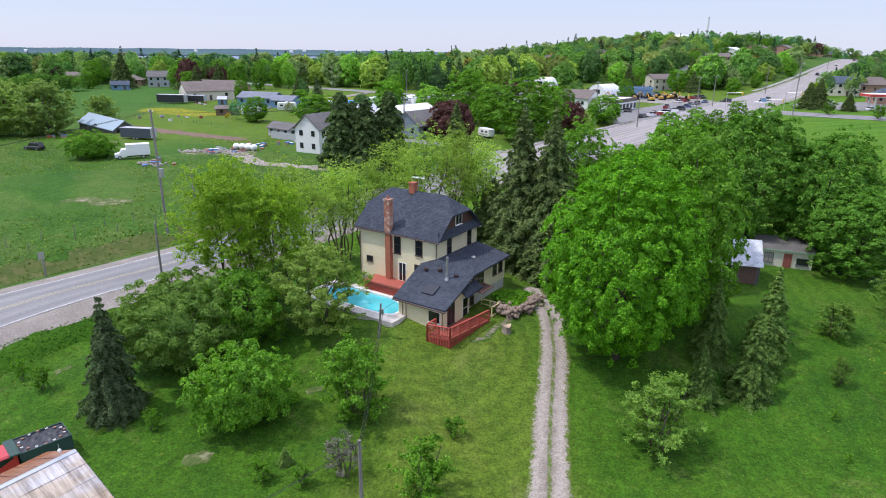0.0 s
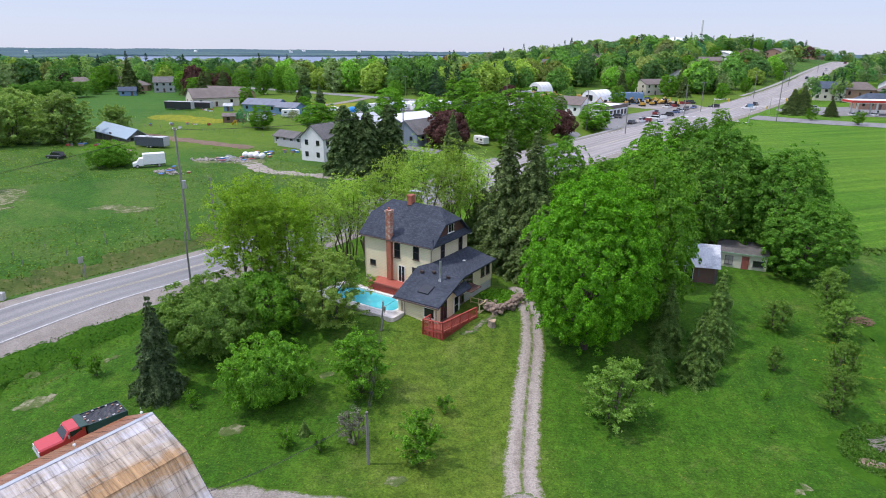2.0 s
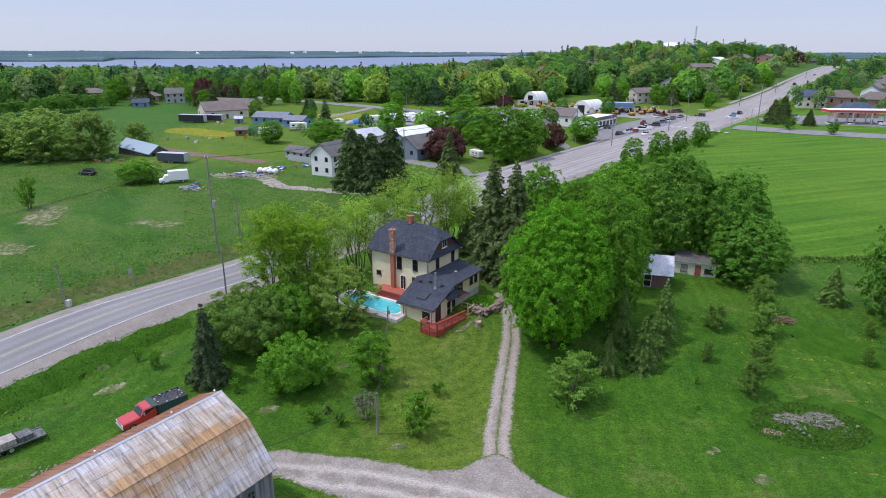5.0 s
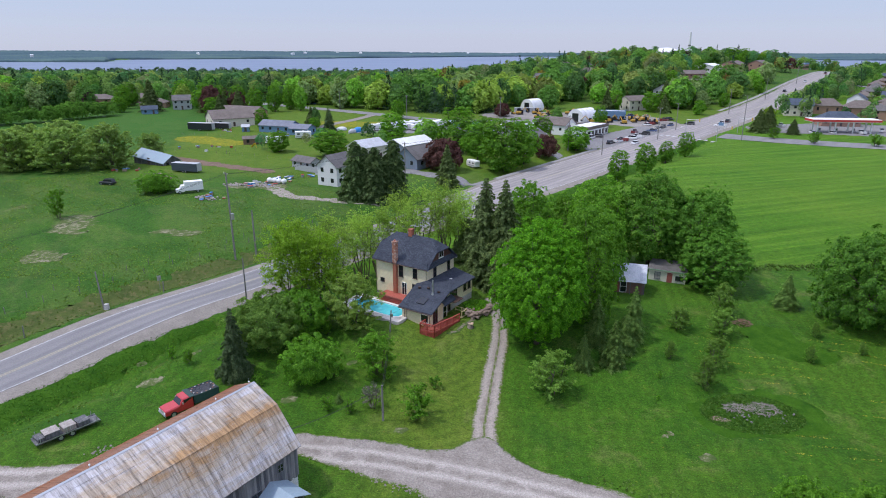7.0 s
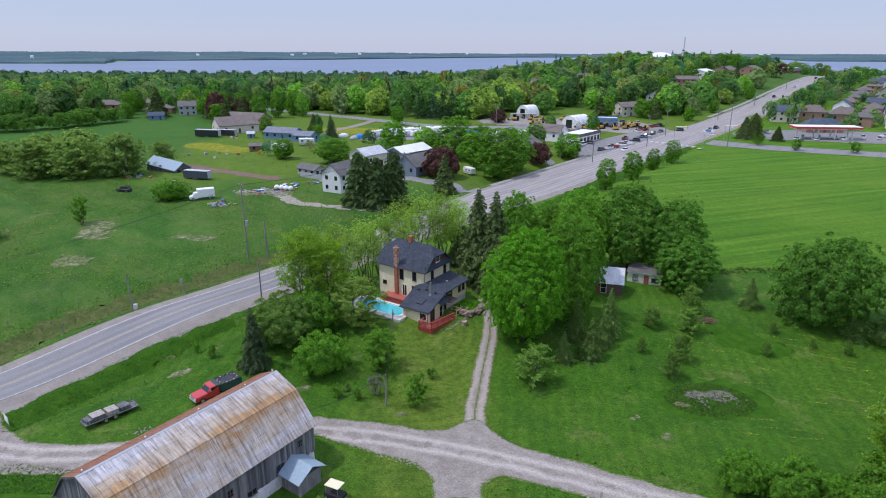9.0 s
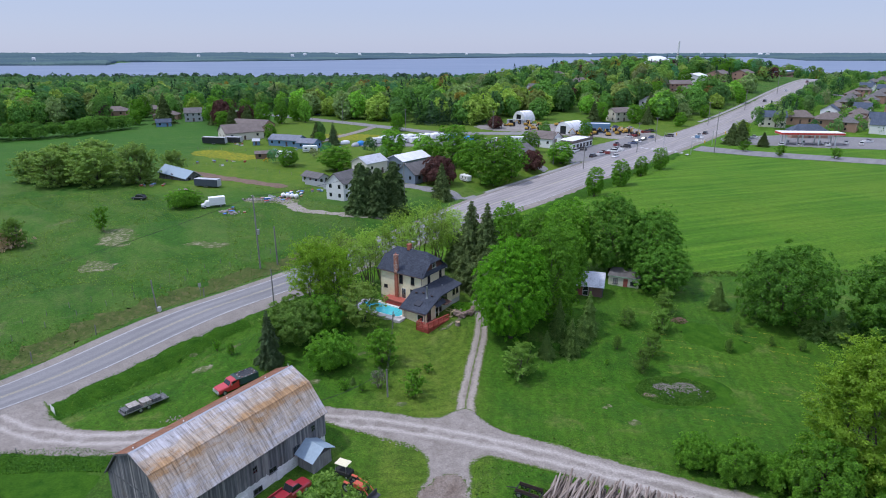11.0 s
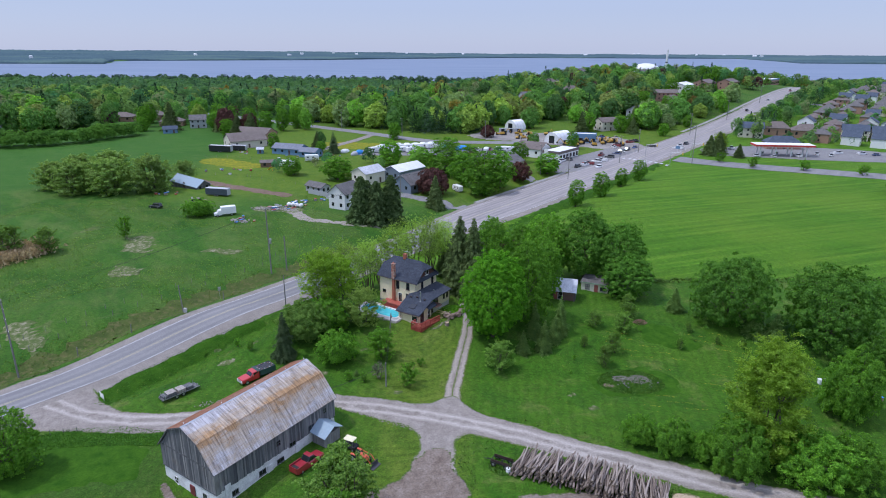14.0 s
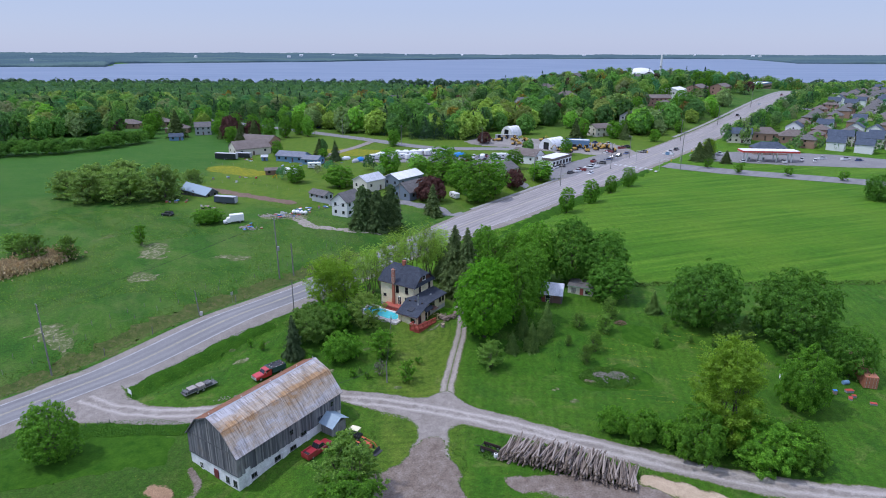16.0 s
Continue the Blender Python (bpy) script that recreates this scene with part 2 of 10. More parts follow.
def stony(name, stops, scale=1.2, fine=14.0, rough=0.95, strength=0.5, stretch=(1, 1, 1), turn=0):
    m, ns, ls, b = mat(name, rough)
    b.inputs["Specular IOR Level"].default_value = 0.25
    a, f = noise_tex(ns, ls, scale, 6, 0.65, stretch, turn=turn), noise_tex(ns, ls, fine, 4, 0.7)
    col = ramp(ns, ls, a, stops)
    col = mix(ns, ls, 0.7, col, ramp(ns, ls, f, [(0.28, (0.22, 0.22, 0.22)), (0.72, (0.78, 0.78, 0.78))]), "OVERLAY")
    ls.new(col, b.inputs["Base Color"])
    bump(ns, ls, b, f, strength, 0.03)
    return m


def tracked(name, stops, tracks, pale, rim_grass, scale, fine, middle=0.0):
    """Gravel worn by wheels: paler packed tracks at an offset from the middle, loose and overgrown towards its rim."""
    m, ns, ls, b = mat(name, 0.95)
    b.inputs["Specular IOR Level"].default_value = 0.2
    off, rim = ns.new("ShaderNodeAttribute"), ns.new("ShaderNodeAttribute")
    off.attribute_name, rim.attribute_name = "off", "rim"
    f = noise_tex(ns, ls, fine, 4, 0.7)
    col = ramp(ns, ls, noise_tex(ns, ls, scale, 6, 0.68), stops)

    def calc(op, a, c):
        n = ns.new("ShaderNodeMath")
        n.operation = op
        for s_, v in zip(n.inputs, (a, c)):
            if isinstance(v, (int, float)):
                s_.default_value = v
            else:
                ls.new(v, s_)
        return n.outputs[0]

    sway = calc("MULTIPLY", calc("SUBTRACT", noise_tex(ns, ls, 0.35, 4, 0.6), 0.5), 1.5)
    o = calc("ABSOLUTE", calc("ADD", off.outputs["Fac"], sway), 0.0)
    d = calc("ABSOLUTE", calc("SUBTRACT", o, tracks), 0.0)
    k = ramp(ns, ls, calc("ADD", d, calc("MULTIPLY", calc("SUBTRACT", noise_tex(ns, ls, 1.6, 5, 0.7), 0.5), 0.5)), [(0.1, (0.75, 0.75, 0.75)), (0.75, (0, 0, 0))])
    col = mix(ns, ls, k, col, pale)
    ragged = calc("MULTIPLY", calc("SUBTRACT", noise_tex(ns, ls, 2.4, 6, 0.75), 0.5), 2.0)
    g = ramp(ns, ls, calc("ADD", calc("MULTIPLY", rim.outputs["Fac"], 1.0), ragged), [(0.12, (1, 1, 1)), (0.42, (0, 0, 0))])
    col = mix(ns, ls, g, col, rim_grass)
    if middle:
        c = ramp(ns, ls, calc("ADD", calc("ABSOLUTE", off.outputs["Fac"], 0.0), calc("MULTIPLY", ragged, 0.22)), [(middle * 0.6, (0.92, 0.92, 0.92)), (middle * 1.7, (0, 0, 0))])
        col = mix(ns, ls, c, col, rim_grass)
    col = mix(ns, ls, 0.7, col, ramp(ns, ls, f, [(0.28, (0.22, 0.22, 0.22)), (0.72, (0.78, 0.78, 0.78))]), "OVERLAY")
    ls.new(col, b.inputs["Base Color"])
    bump(ns, ls, b, f, 0.5, 0.03)
    return m


def worn_asphalt():
    """Highway asphalt: wheel paths, tar seams and patches run along it; newer and paler where it widens."""
    m, ns, ls, b = mat("asphalt", 0.9)
    b.inputs["Specular IOR Level"].default_value = 0.25
    at, tc, sp = ns.new("ShaderNodeAttribute"), ns.new("ShaderNodeTexCoord"), ns.new("ShaderNodeSeparateXYZ")
    at.attribute_name = "off"
    ls.new(tc.outputs["Object"], sp.inputs[0])
    f = noise_tex(ns, ls, 8, 4, 0.7)
    col = ramp(ns, ls, noise_tex(ns, ls, 0.15, 6, 0.65, (0.3, 3, 1), turn=-51), [(0.3, (0.185, 0.18, 0.18)), (0.7, (0.26, 0.252, 0.248))])
    pp = ns.new("ShaderNodeMath")
    pp.operation = "PINGPONG"
    pp.inputs[1].default_value = 0.925
    ls.new(at.outputs["Fac"], pp.inputs[0])
    path = ramp(ns, ls, pp.outputs[0], [(0.1, (1.07, 1.06, 1.05)), (0.5, (0.97, 0.97, 0.975)), (0.85, (0.88, 0.88, 0.895))])
    col = mix(ns, ls, 1.0, col, path, "MULTIPLY")
    far = node(ns, "MapRange")
    far.inputs["From Min"].default_value, far.inputs["From Max"].default_value = 92, 125
    ls.new(sp.outputs[1], far.inputs[0])
    pale = mix(ns, ls, 1.0, col, ramp(ns, ls, noise_tex(ns, ls, 0.5, 5, 0.65, (0.12, 1.8, 1), turn=-51), [(0.35, (1.2, 1.14, 1.1)), (0.65, (1.4, 1.32, 1.27))]), "MULTIPLY")
    col = mix(ns, ls, far.outputs[0], col, pale)
    seam = ramp(ns, ls, noise_tex(ns, ls, 0.9, 3, 0.5, (0.12, 2.4, 1), turn=-51), [(0.28, (0.84, 0.84, 0.85)), (0.36, (1, 1, 1))])
    col = mix(ns, ls, 1.0, col, seam, "MULTIPLY")
    col = mix(ns, ls, 0.6, col, ramp(ns, ls, f, [(0.28, (0.25, 0.25, 0.25)), (0.72, (0.75, 0.75, 0.75))]), "OVERLAY")
    ls.new(col, b.inputs["Base Color"])
    bump(ns, ls, b, f, 0.2, 0.03)
    return m


GRASS = grass_material()
HIGHWAY = worn_asphalt()
DRIVE_GRAVEL = tracked("drive_gravel", [(0.25, (0.185, 0.158, 0.134)), (0.5, (0.25, 0.22, 0.192)), (0.75, (0.32, 0.286, 0.255))], 1.0, (0.43, 0.388, 0.348), (0.075, 0.125, 0.018), 0.7, 6)
LANE_GRAVEL = tracked("lane_gravel", [(0.25, (0.175, 0.145, 0.117)), (0.5, (0.235, 0.2, 0.167)), (0.75, (0.29, 0.25, 0.213))], 0.82, (0.355, 0.31, 0.268), (0.085, 0.13, 0.018), 0.7, 6, 0.12)
ASPHALT = stony("asphalt", [(0.3, (0.18, 0.175, 0.175)), (0.7, (0.25, 0.243, 0.24))], 0.15, 8, 0.9, 0.2, (0.3, 3, 1), -51)
SHOULDER = stony("gravel_shoulder", [(0.3, (0.2, 0.176, 0.152)), (0.7, (0.28, 0.252, 0.222))], 0.4, 7)
GRAVEL = stony("gravel", [(0.25, (0.225, 0.193, 0.16)), (0.5, (0.305, 0.268, 0.23)), (0.75, (0.385, 0.345, 0.303))], 0.5, 6)
DIRT = tracked("dirt", [(0.3, (0.135, 0.102, 0.08)), (0.5, (0.185, 0.148, 0.12)), (0.7, (0.245, 0.205, 0.175))], 99.0, (0.2, 0.17, 0.14), (0.06, 0.11, 0.016), 0.6, 4)
PAINT_LINE = stony("road_paint", [(0.35, (0.36, 0.36, 0.36)), (0.6, (0.56, 0.56, 0.55))], 2, 20, 0.7, 0.1)
TRIM = plain("white_trim", (0.78, 0.77, 0.72), 0.6, var=0.05)
BRICK = plain("brick", (0.36, 0.12, 0.07), 0.9, var=0.3, scale=6)
DARK = plain("dark_wood", (0.05, 0.03, 0.025), 0.7, var=0.2)
DECK_RED = plain("red_deck_stain", (0.4, 0.07, 0.05), 0.7, var=0.15)
STONE = stony("stone", [(0.3, (0.25, 0.22, 0.2)), (0.7, (0.45, 0.41, 0.37))], 2, 12)
BARK = stony("bark", [(0.3, (0.06, 0.045, 0.035)), (0.7, (0.16, 0.13, 0.1))], 4, 20, stretch=(1, 1, 0.2))
CONCRETE = stony("concrete", [(0.3, (0.45, 0.43, 0.4)), (0.7, (0.6, 0.58, 0.55))], 0.8, 10, 0.9, 0.15)
STEEL = plain("galvanised_steel", (0.5, 0.51, 0.52), 0.4, 0.8)
BLACK = plain("black_rubber", (0.02, 0.02, 0.02), 0.8)
WHITE = plain("white_paint", (0.8, 0.8, 0.78), 0.5, var=0.04, dirt=0.2)
WEATHERED = stony("weathered_boards", [(0.25, (0.05, 0.052, 0.056)), (0.5, (0.12, 0.122, 0.126)), (0.75, (0.24, 0.235, 0.23))], 3, 14, 0.9, 0.3, (1, 1, 0.12))
LIME = stony("limewash", [(0.3, (0.55, 0.55, 0.54)), (0.6, (0.78, 0.78, 0.77))], 0.8, 8, 0.9, 0.2)
POLE_WOOD = stony("pole_wood", [(0.3, (0.16, 0.15, 0.14)), (0.7, (0.28, 0.27, 0.25))], 3, 20, stretch=(1, 1, 0.1))


def glass_material():
    m, ns, ls, b = mat("window_glass", 0.06)
    b.inputs["Base Color"].default_value = (0.02, 0.022, 0.026, 1)
    b.inputs["Specular IOR Level"].default_value = 0.6
    n = noise_tex(ns, ls, 1.5, 2)
    bump(ns, ls, b, n, 0.05, 0.02)
    return m


GLASS = glass_material()


def lake_material():
    m, ns, ls, b = mat("lake_water", 0.6)
    b.inputs["Specular IOR Level"].default_value = 0.08
    n = noise_tex(ns, ls, 0.012, 5, 0.6, (0.25, 1.6, 1))
    ls.new(ramp(ns, ls, n, [(0.35, (0.165, 0.21, 0.285)), (0.65, (0.205, 0.25, 0.325))]), b.inputs["Base Color"])
    bump(ns, ls, b, noise_tex(ns, ls, 0.4, 4), 0.3, 0.3)
    return m


LAKE = lake_material()

LEAF = {
    "maple": foliage("leaves_bright_maple", (0.052, 0.19, 0.006), (0.215, 0.53, 0.02)),
    "green": foliage("leaves_green", (0.07, 0.2, 0.012), (0.21, 0.46, 0.034)),
    "haw": foliage("leaves_hawthorn", (0.108, 0.222, 0.033), (0.258, 0.438, 0.078)),
    "deep": foliage("leaves_deep_green", (0.055, 0.16, 0.016), (0.165, 0.37, 0.04)),
    "lime": foliage("leaves_yellow_green", (0.2, 0.38, 0.022), (0.42, 0.68, 0.065), 0.58),
    "locust": foliage("leaves_locust", (0.21, 0.35, 0.045), (0.42, 0.62, 0.13), 0.55),
    "grey": foliage("leaves_grey_green", (0.17, 0.28, 0.045), (0.38, 0.54, 0.13), 0.5),
    "willow": foliage("leaves_willow", (0.2, 0.3416, 0.078), (0.45, 0.6344, 0.204), 0.55),
    "spruce": foliage("needles_spruce", (0.055, 0.1, 0.04), (0.16, 0.235, 0.1), 0.2),
    "hemlock": foliage("needles_hemlock", (0.085, 0.14, 0.042), (0.23, 0.315, 0.108), 0.25),
    "poplar": foliage("leaves_poplar", (0.17, 0.31, 0.02), (0.36, 0.56, 0.06), 0.55),
    "young": foliage("needles_young_spruce", (0.092, 0.19, 0.034), (0.25, 0.4, 0.095), 0.25),
    "pine": foliage("needles_pine", (0.055, 0.1, 0.03), (0.15, 0.23, 0.08), 0.2),
    "purple": foliage("leaves_purple", (0.05, 0.02, 0.02), (0.16, 0.07, 0.06), 0.2),
    # garden trees across the highway: greens with distance haze mixed in as blue
    "far_green": foliage("leaves_garden_green", (0.0874, 0.2184, 0.0403), (0.2475, 0.5096, 0.1008)),
    "far_bright": foliage("leaves_garden_bright", (0.131, 0.3349, 0.0336), (0.3494, 0.6698, 0.0806)),
    "far_deep": foliage("leaves_garden_deep", (0.0582, 0.1456, 0.0403), (0.168, 0.3494, 0.0941)),
    "far_lime": foliage("leaves_garden_lime", (0.233, 0.3786, 0.0538), (0.495, 0.6843, 0.1344)),
    "far_grey": foliage("leaves_garden_grey", (0.1747, 0.2766, 0.0941), (0.3931, 0.5533, 0.215)),
    "far_olive": foliage("leaves_garden_olive", (0.1602, 0.2184, 0.0538), (0.364, 0.4514, 0.1344)),
    "lilac": foliage("twigs_lilac", (0.12, 0.12, 0.09), (0.26, 0.26, 0.2), 0.1),
}


def wood_leaves(name, trees, trans=0.55):
    """Leaves of many trees at once: each tree's own tint picks one of the colours."""
    m = bpy.data.materials.new(name)
    m.use_nodes = True
    ns, ls = m.node_tree.nodes, m.node_tree.links
    ns.clear()
    at, geo = ns.new("ShaderNodeAttribute"), ns.new("ShaderNodeNewGeometry")
    at.attribute_name = "tint"
    col = ramp(ns, ls, at.outputs["Fac"], [(k / len(trees), c) for k, c in enumerate(trees)])
    vary = ramp(ns, ls, geo.outputs["Random Per Island"], [(0.0, (0.74, 0.76, 0.8)), (1.0, (1.24, 1.22, 1.12))])
    col = mix(ns, ls, 1.0, col, vary, "MULTIPLY")
    d, t = ns.new("ShaderNodeBsdfDiffuse"), ns.new("ShaderNodeBsdfTranslucent")
    ls.new(col, d.inputs[0]), ls.new(col, t.inputs[0])
    m1, out = node(ns, "MixShader", Fac=trans), ns.new("ShaderNodeOutputMaterial")
    ls.new(d.outputs[0], m1.inputs[1]), ls.new(t.outputs[0], m1.inputs[2])
    ls.new(m1.outputs[0], out.inputs[0])
    return m


# these greens carry extra blue in place of the air's haze
MIXED = wood_leaves("leaves_mixed_wood", [(0.1177, 0.2728, 0.0594), (0.2354, 0.4422, 0.0792), (0.1034, 0.2211, 0.0726), (0.1617, 0.3685, 0.0594), (0.3542, 0.4719, 0.1122), (0.0737, 0.1771, 0.0594), (0.2211, 0.3091, 0.132), (0.2805, 0.4719, 0.0858), (0.0957, 0.2805, 0.132), (0.1474, 0.3388, 0.0594), (0.2948, 0.3245, 0.1584), (0.1034, 0.2354, 0.0594), (0.066, 0.1474, 0.0594), (0.3245, 0.4862, 0.1056), (0.1474, 0.2948, 0.1056), (0.0814, 0.1914, 0.0594)])
# pale young leaf, made bluer and paler in colour for distance haze
YOUNG_WOOD = wood_leaves("leaves_young_wood", [(0.132, 0.268, 0.094), (0.168, 0.323, 0.105), (0.114, 0.232, 0.099), (0.15, 0.293, 0.083), (0.18, 0.305, 0.121), (0.12, 0.244, 0.11)])
HEDGE = wood_leaves("leaves_hedge", [(0.1, 0.24, 0.035), (0.14, 0.29, 0.045), (0.085, 0.2, 0.04), (0.12, 0.26, 0.04)])
SPRUCES = wood_leaves("needles_wood", [(0.03, 0.065, 0.03), (0.045, 0.09, 0.045), (0.055, 0.095, 0.06), (0.035, 0.075, 0.03)], 0.1)
PURPLES = wood_leaves("leaves_purple_wood", [(0.07, 0.03, 0.03), (0.11, 0.05, 0.04), (0.09, 0.045, 0.05)], 0.2)
ORANGES = wood_leaves("leaves_orange_wood", [(0.3, 0.2, 0.04), (0.22, 0.15, 0.05), (0.34, 0.27, 0.05)])
# lakeside leaves are tinted blue-grey to stand in for haze
SHORE = wood_leaves("leaves_lakeside_hazed", [(0.085, 0.15, 0.09), (0.11, 0.18, 0.11), (0.07, 0.12, 0.09), (0.12, 0.2, 0.1)])


# ---- mesh helpers ----
def mesh_object(name, verts, faces, material, parent=None, label="", smooth=False):
    me = bpy.data.meshes.new(name)
    me.from_pydata([tuple(v) for v in verts], [], faces)
    me.materials.append(material)
    if smooth:
        me.shade_smooth()
    ob = new(name, me)
    ob.parent = parent
    if label:
        ob["label"] = label
    return ob


def part(name, bm, material, parent=None, label="", smooth=False):
    me = bpy.data.meshes.new(name)
    bmesh.ops.recalc_face_normals(bm, faces=bm.faces)
    bm.to_mesh(me)
    bm.free()
    me.materials.append(material)
    if smooth:
        me.shade_smooth()
    ob = new(name, me)
    ob.parent = parent
    if label:
        ob["label"] = label
    return ob


def box(bm, x0, y0, z0, x1, y1, z1, bevel=0.0, m=None):
    r = bmesh.ops.create_cube(bm, size=1)
    vs = r["verts"]
    for v in vs:
        v.co = Vector(((x0 + x1) / 2 + v.co.x * (x1 - x0), (y0 + y1) / 2 + v.co.y * (y1 - y0), (z0 + z1) / 2 + v.co.z * (z1 - z0)))
    if m is not None:
        bmesh.ops.transform(bm, matrix=m, verts=vs)
    if bevel:
        es = {e for v in vs for e in v.link_edges}
        bmesh.ops.bevel(bm, geom=list(es), offset=bevel, segments=1, affect="EDGES")
    return bm


def boxes(*specs, bevel=0.0):
    bm = bmesh.new()
    for s in specs:
        box(bm, *s, bevel=bevel)
    return bm


def prism(points, y0, y1):
    """A profile in x and z drawn out along y."""
    bm = bmesh.new()
    a = [bm.verts.new((x, y0, z)) for x, z in points]
    c = [bm.verts.new((x, y1, z)) for x, z in points]
    bm.faces.new(a)
    bm.faces.new(c[::-1])
    for i in range(len(points)):
        j = (i + 1) % len(points)
        bm.faces.new((a[i], c[i], c[j], a[j]))
    return bm


def tube(bm, p, q, r0, r1=None, n=8):
    p, q = Vector(p), Vector(q)
    r1 = r0 if r1 is None else r1
    turn = (q - p).to_track_quat("Z", "Y").to_matrix()
    a, c = [], []
    for i in range(n):
        d = turn @ Vector((math.cos(2 * math.pi * i / n), math.sin(2 * math.pi * i / n), 0))
        a.append(bm.verts.new(p + d * r0))
        c.append(bm.verts.new(q + d * r1))
    for i in range(n):
        j = (i + 1) % n
        bm.faces.new((a[i], a[j], c[j], c[i]))
    bm.faces.new(a[::-1])
    bm.faces.new(c)
    return bm


def thing(name, x, y, z, rz=0.0, label="", category="", group=""):
    e = new(name)
    e.empty_display_size = 0.2
    e.matrix_basis = pose(x, y, z, 0, 0, rz)
    return tagged(e, label, category, group)


# ---- terrain ----
def smooth(a, b, v):
    k = np.clip((v - a) / (b - a), 0, 1)
    return k * k * (3 - 2 * k)


ROAD = np.array([(-190, -122), (-140, -60), (-98, -8), (-74.6, 21.5), (-50, 51), (-30.8, 73), (6, 119.6), (62.8, 191), (110, 248), (155, 303), (281, 460), (370, 572), (480, 700)], float)


def along(points, p):
    """Distance from the polyline and length along it, for arrays of x and y."""
    x, y = p
    best, where, run = np.full(np.shape(x), 1e9), np.zeros(np.shape(x)), 0.0
    for a, b in zip(points[:-1], points[1:]):
        d = b - a
        n = float(np.hypot(*d))
        k = np.clip(((x - a[0]) * d[0] + (y - a[1]) * d[1]) / n ** 2, 0, 1)
        dist = np.hypot(x - a[0] - k * d[0], y - a[1] - k * d[1])
        where = np.where(dist < best, run + k * n, where)
        best = np.minimum(best, dist)
        run += n
    return best, where


def base_height(x, y):
    z = -2.0 + 3.2 * smooth(34, 62, y) + 2.6 * smooth(58, 140, y) + 2.2 * smooth(130, 330, y)
    z = z + 9 * np.exp(-((x - 150) / 130) ** 2 - ((y - 560) / 120) ** 2) + 19 * np.exp(-((x - 250) / 210) ** 2 - ((y - 600) / 190) ** 2)
    z = z - 13 * smooth(420, 900, y) * (1 - smooth(0, 400, x) * 0.6 * (1 - smooth(760, 1050, y)))
    z = z + 8 * np.exp(-((x - 620) / 130) ** 2 - ((y - 760) / 170) ** 2)
    z = z + 0.9 * np.exp(-((x + 2) / 11) ** 2 - ((y - 62) / 10) ** 2) - 0.9 * np.exp(-((x + 27) / 9) ** 2 - ((y - 1) / 8) ** 2)
    a = x / np.maximum(y, 50.0)
    shore = np.interp(a, [-1, -0.54, -0.52, -0.2, 0.1, 0.46, 0.5, 0.56, 1], [2150, 2200, 2650, 3000, 3900, 4000, 3500, 2850, 2650])
    lake = smooth(1030, 1150, y) * (1 - smooth(0, 160, y - shore))
    z = z - 9 * lake
    z = z + (8 * smooth(0, 1, (y - shore) / 900) + 5 * smooth(3800, 4700, y)) * (1 - 0.75 * smooth(-0.3, 0.1, a) * smooth(1500, 2000, y)) + 3 * smooth(1500, 2000, y) * smooth(0, 400, y - shore)
    # level pool terrace and the bank below the annex
    z = z + 0.45 * np.exp(-((x + 8.0) / 5.5) ** 2 - ((y - 57.0) / 4.5) ** 2)
    # the pool's pit, in the house's own directions
    u, v = (x + 9.68) * 0.8372 - (y - 65.38) * 0.547, (x + 9.68) * 0.547 + (y - 65.38) * 0.8372
    pit = np.maximum(np.abs(u - 3.9) - 5.9, np.abs(v + 4.4) - 2.6)
    off = np.maximum(np.maximum(np.abs(u - 3.9) - 6.1, np.abs(v + 4.45) - 2.9), 0)
    z = np.maximum(z, 1.56 - 0.25 * off)
    return np.where(pit < 0, np.minimum(z, 1.2), z)


def height(x, y):
    x, y = np.asarray(x, float), np.asarray(y, float)
    z = base_height(x, y)
    d, s = along(ROAD, (x, y))
    near = 1 - smooth(205, 235, y)
    ditch = -1.25 * np.exp(-((d - 11.0 - 5 * smooth(96, 150, y)) / 2.4) ** 2) * near + 0.15 * np.exp(-(d / 6.5) ** 4)
    gap = np.exp(-(((x + 60) / 9) ** 2 + ((y - 24) / 8) ** 2))
    ditch = np.where(ditch < 0, ditch * (1 - gap), ditch)
    rough = 0.05 * np.sin(0.9 * x + 0.7 * np.sin(0.5 * y)) * np.sin(0.8 * y + 0.6 * np.sin(0.6 * x))
    return z + ditch + rough * smooth(5, 9, d)


def hz(x, y):
    return float(height(x, y))


def spaced(lo, hi, fine_lo, fine_hi, step, growth):
    v = list(np.arange(fine_lo, fine_hi + step, step))
    s = step
    while v[-1] < hi:
        s *= growth
        v.append(v[-1] + s)
    s, w = step, [v[0]]
    while w[-1] > lo:
        s *= growth
        w.append(w[-1] - s)
    return np.array(w[:0:-1] + v)


def grid_mesh(name, xs, ys, material, lift=0.0, func=height):
    gx, gy = np.meshgrid(xs, ys)
    gz = func(gx, gy) + lift
    v = np.stack([gx.ravel(), gy.ravel(), gz.ravel()], 1)
    nx, ny = len(xs), len(ys)
    i = (np.arange(ny - 1)[:, None] * nx + np.arange(nx - 1)[None]).ravel()
    f = np.stack([i, i + 1, i + nx + 1, i + nx], 1)
    me = bpy.data.meshes.new(name)
    me.from_pydata(v.tolist(), [], f.tolist())
    me.materials.append(material)
    me.shade_smooth()
    return new(name, me)


ground = grid_mesh("ground", spaced(-4300, 4300, -130, 130, 1.6, 1.045), spaced(-260, 4850, -30, 150, 1.6, 1.04), GRASS)
tagged(ground, "green mown lawn, hayfield and rough meadow", "ground", kind="structure")


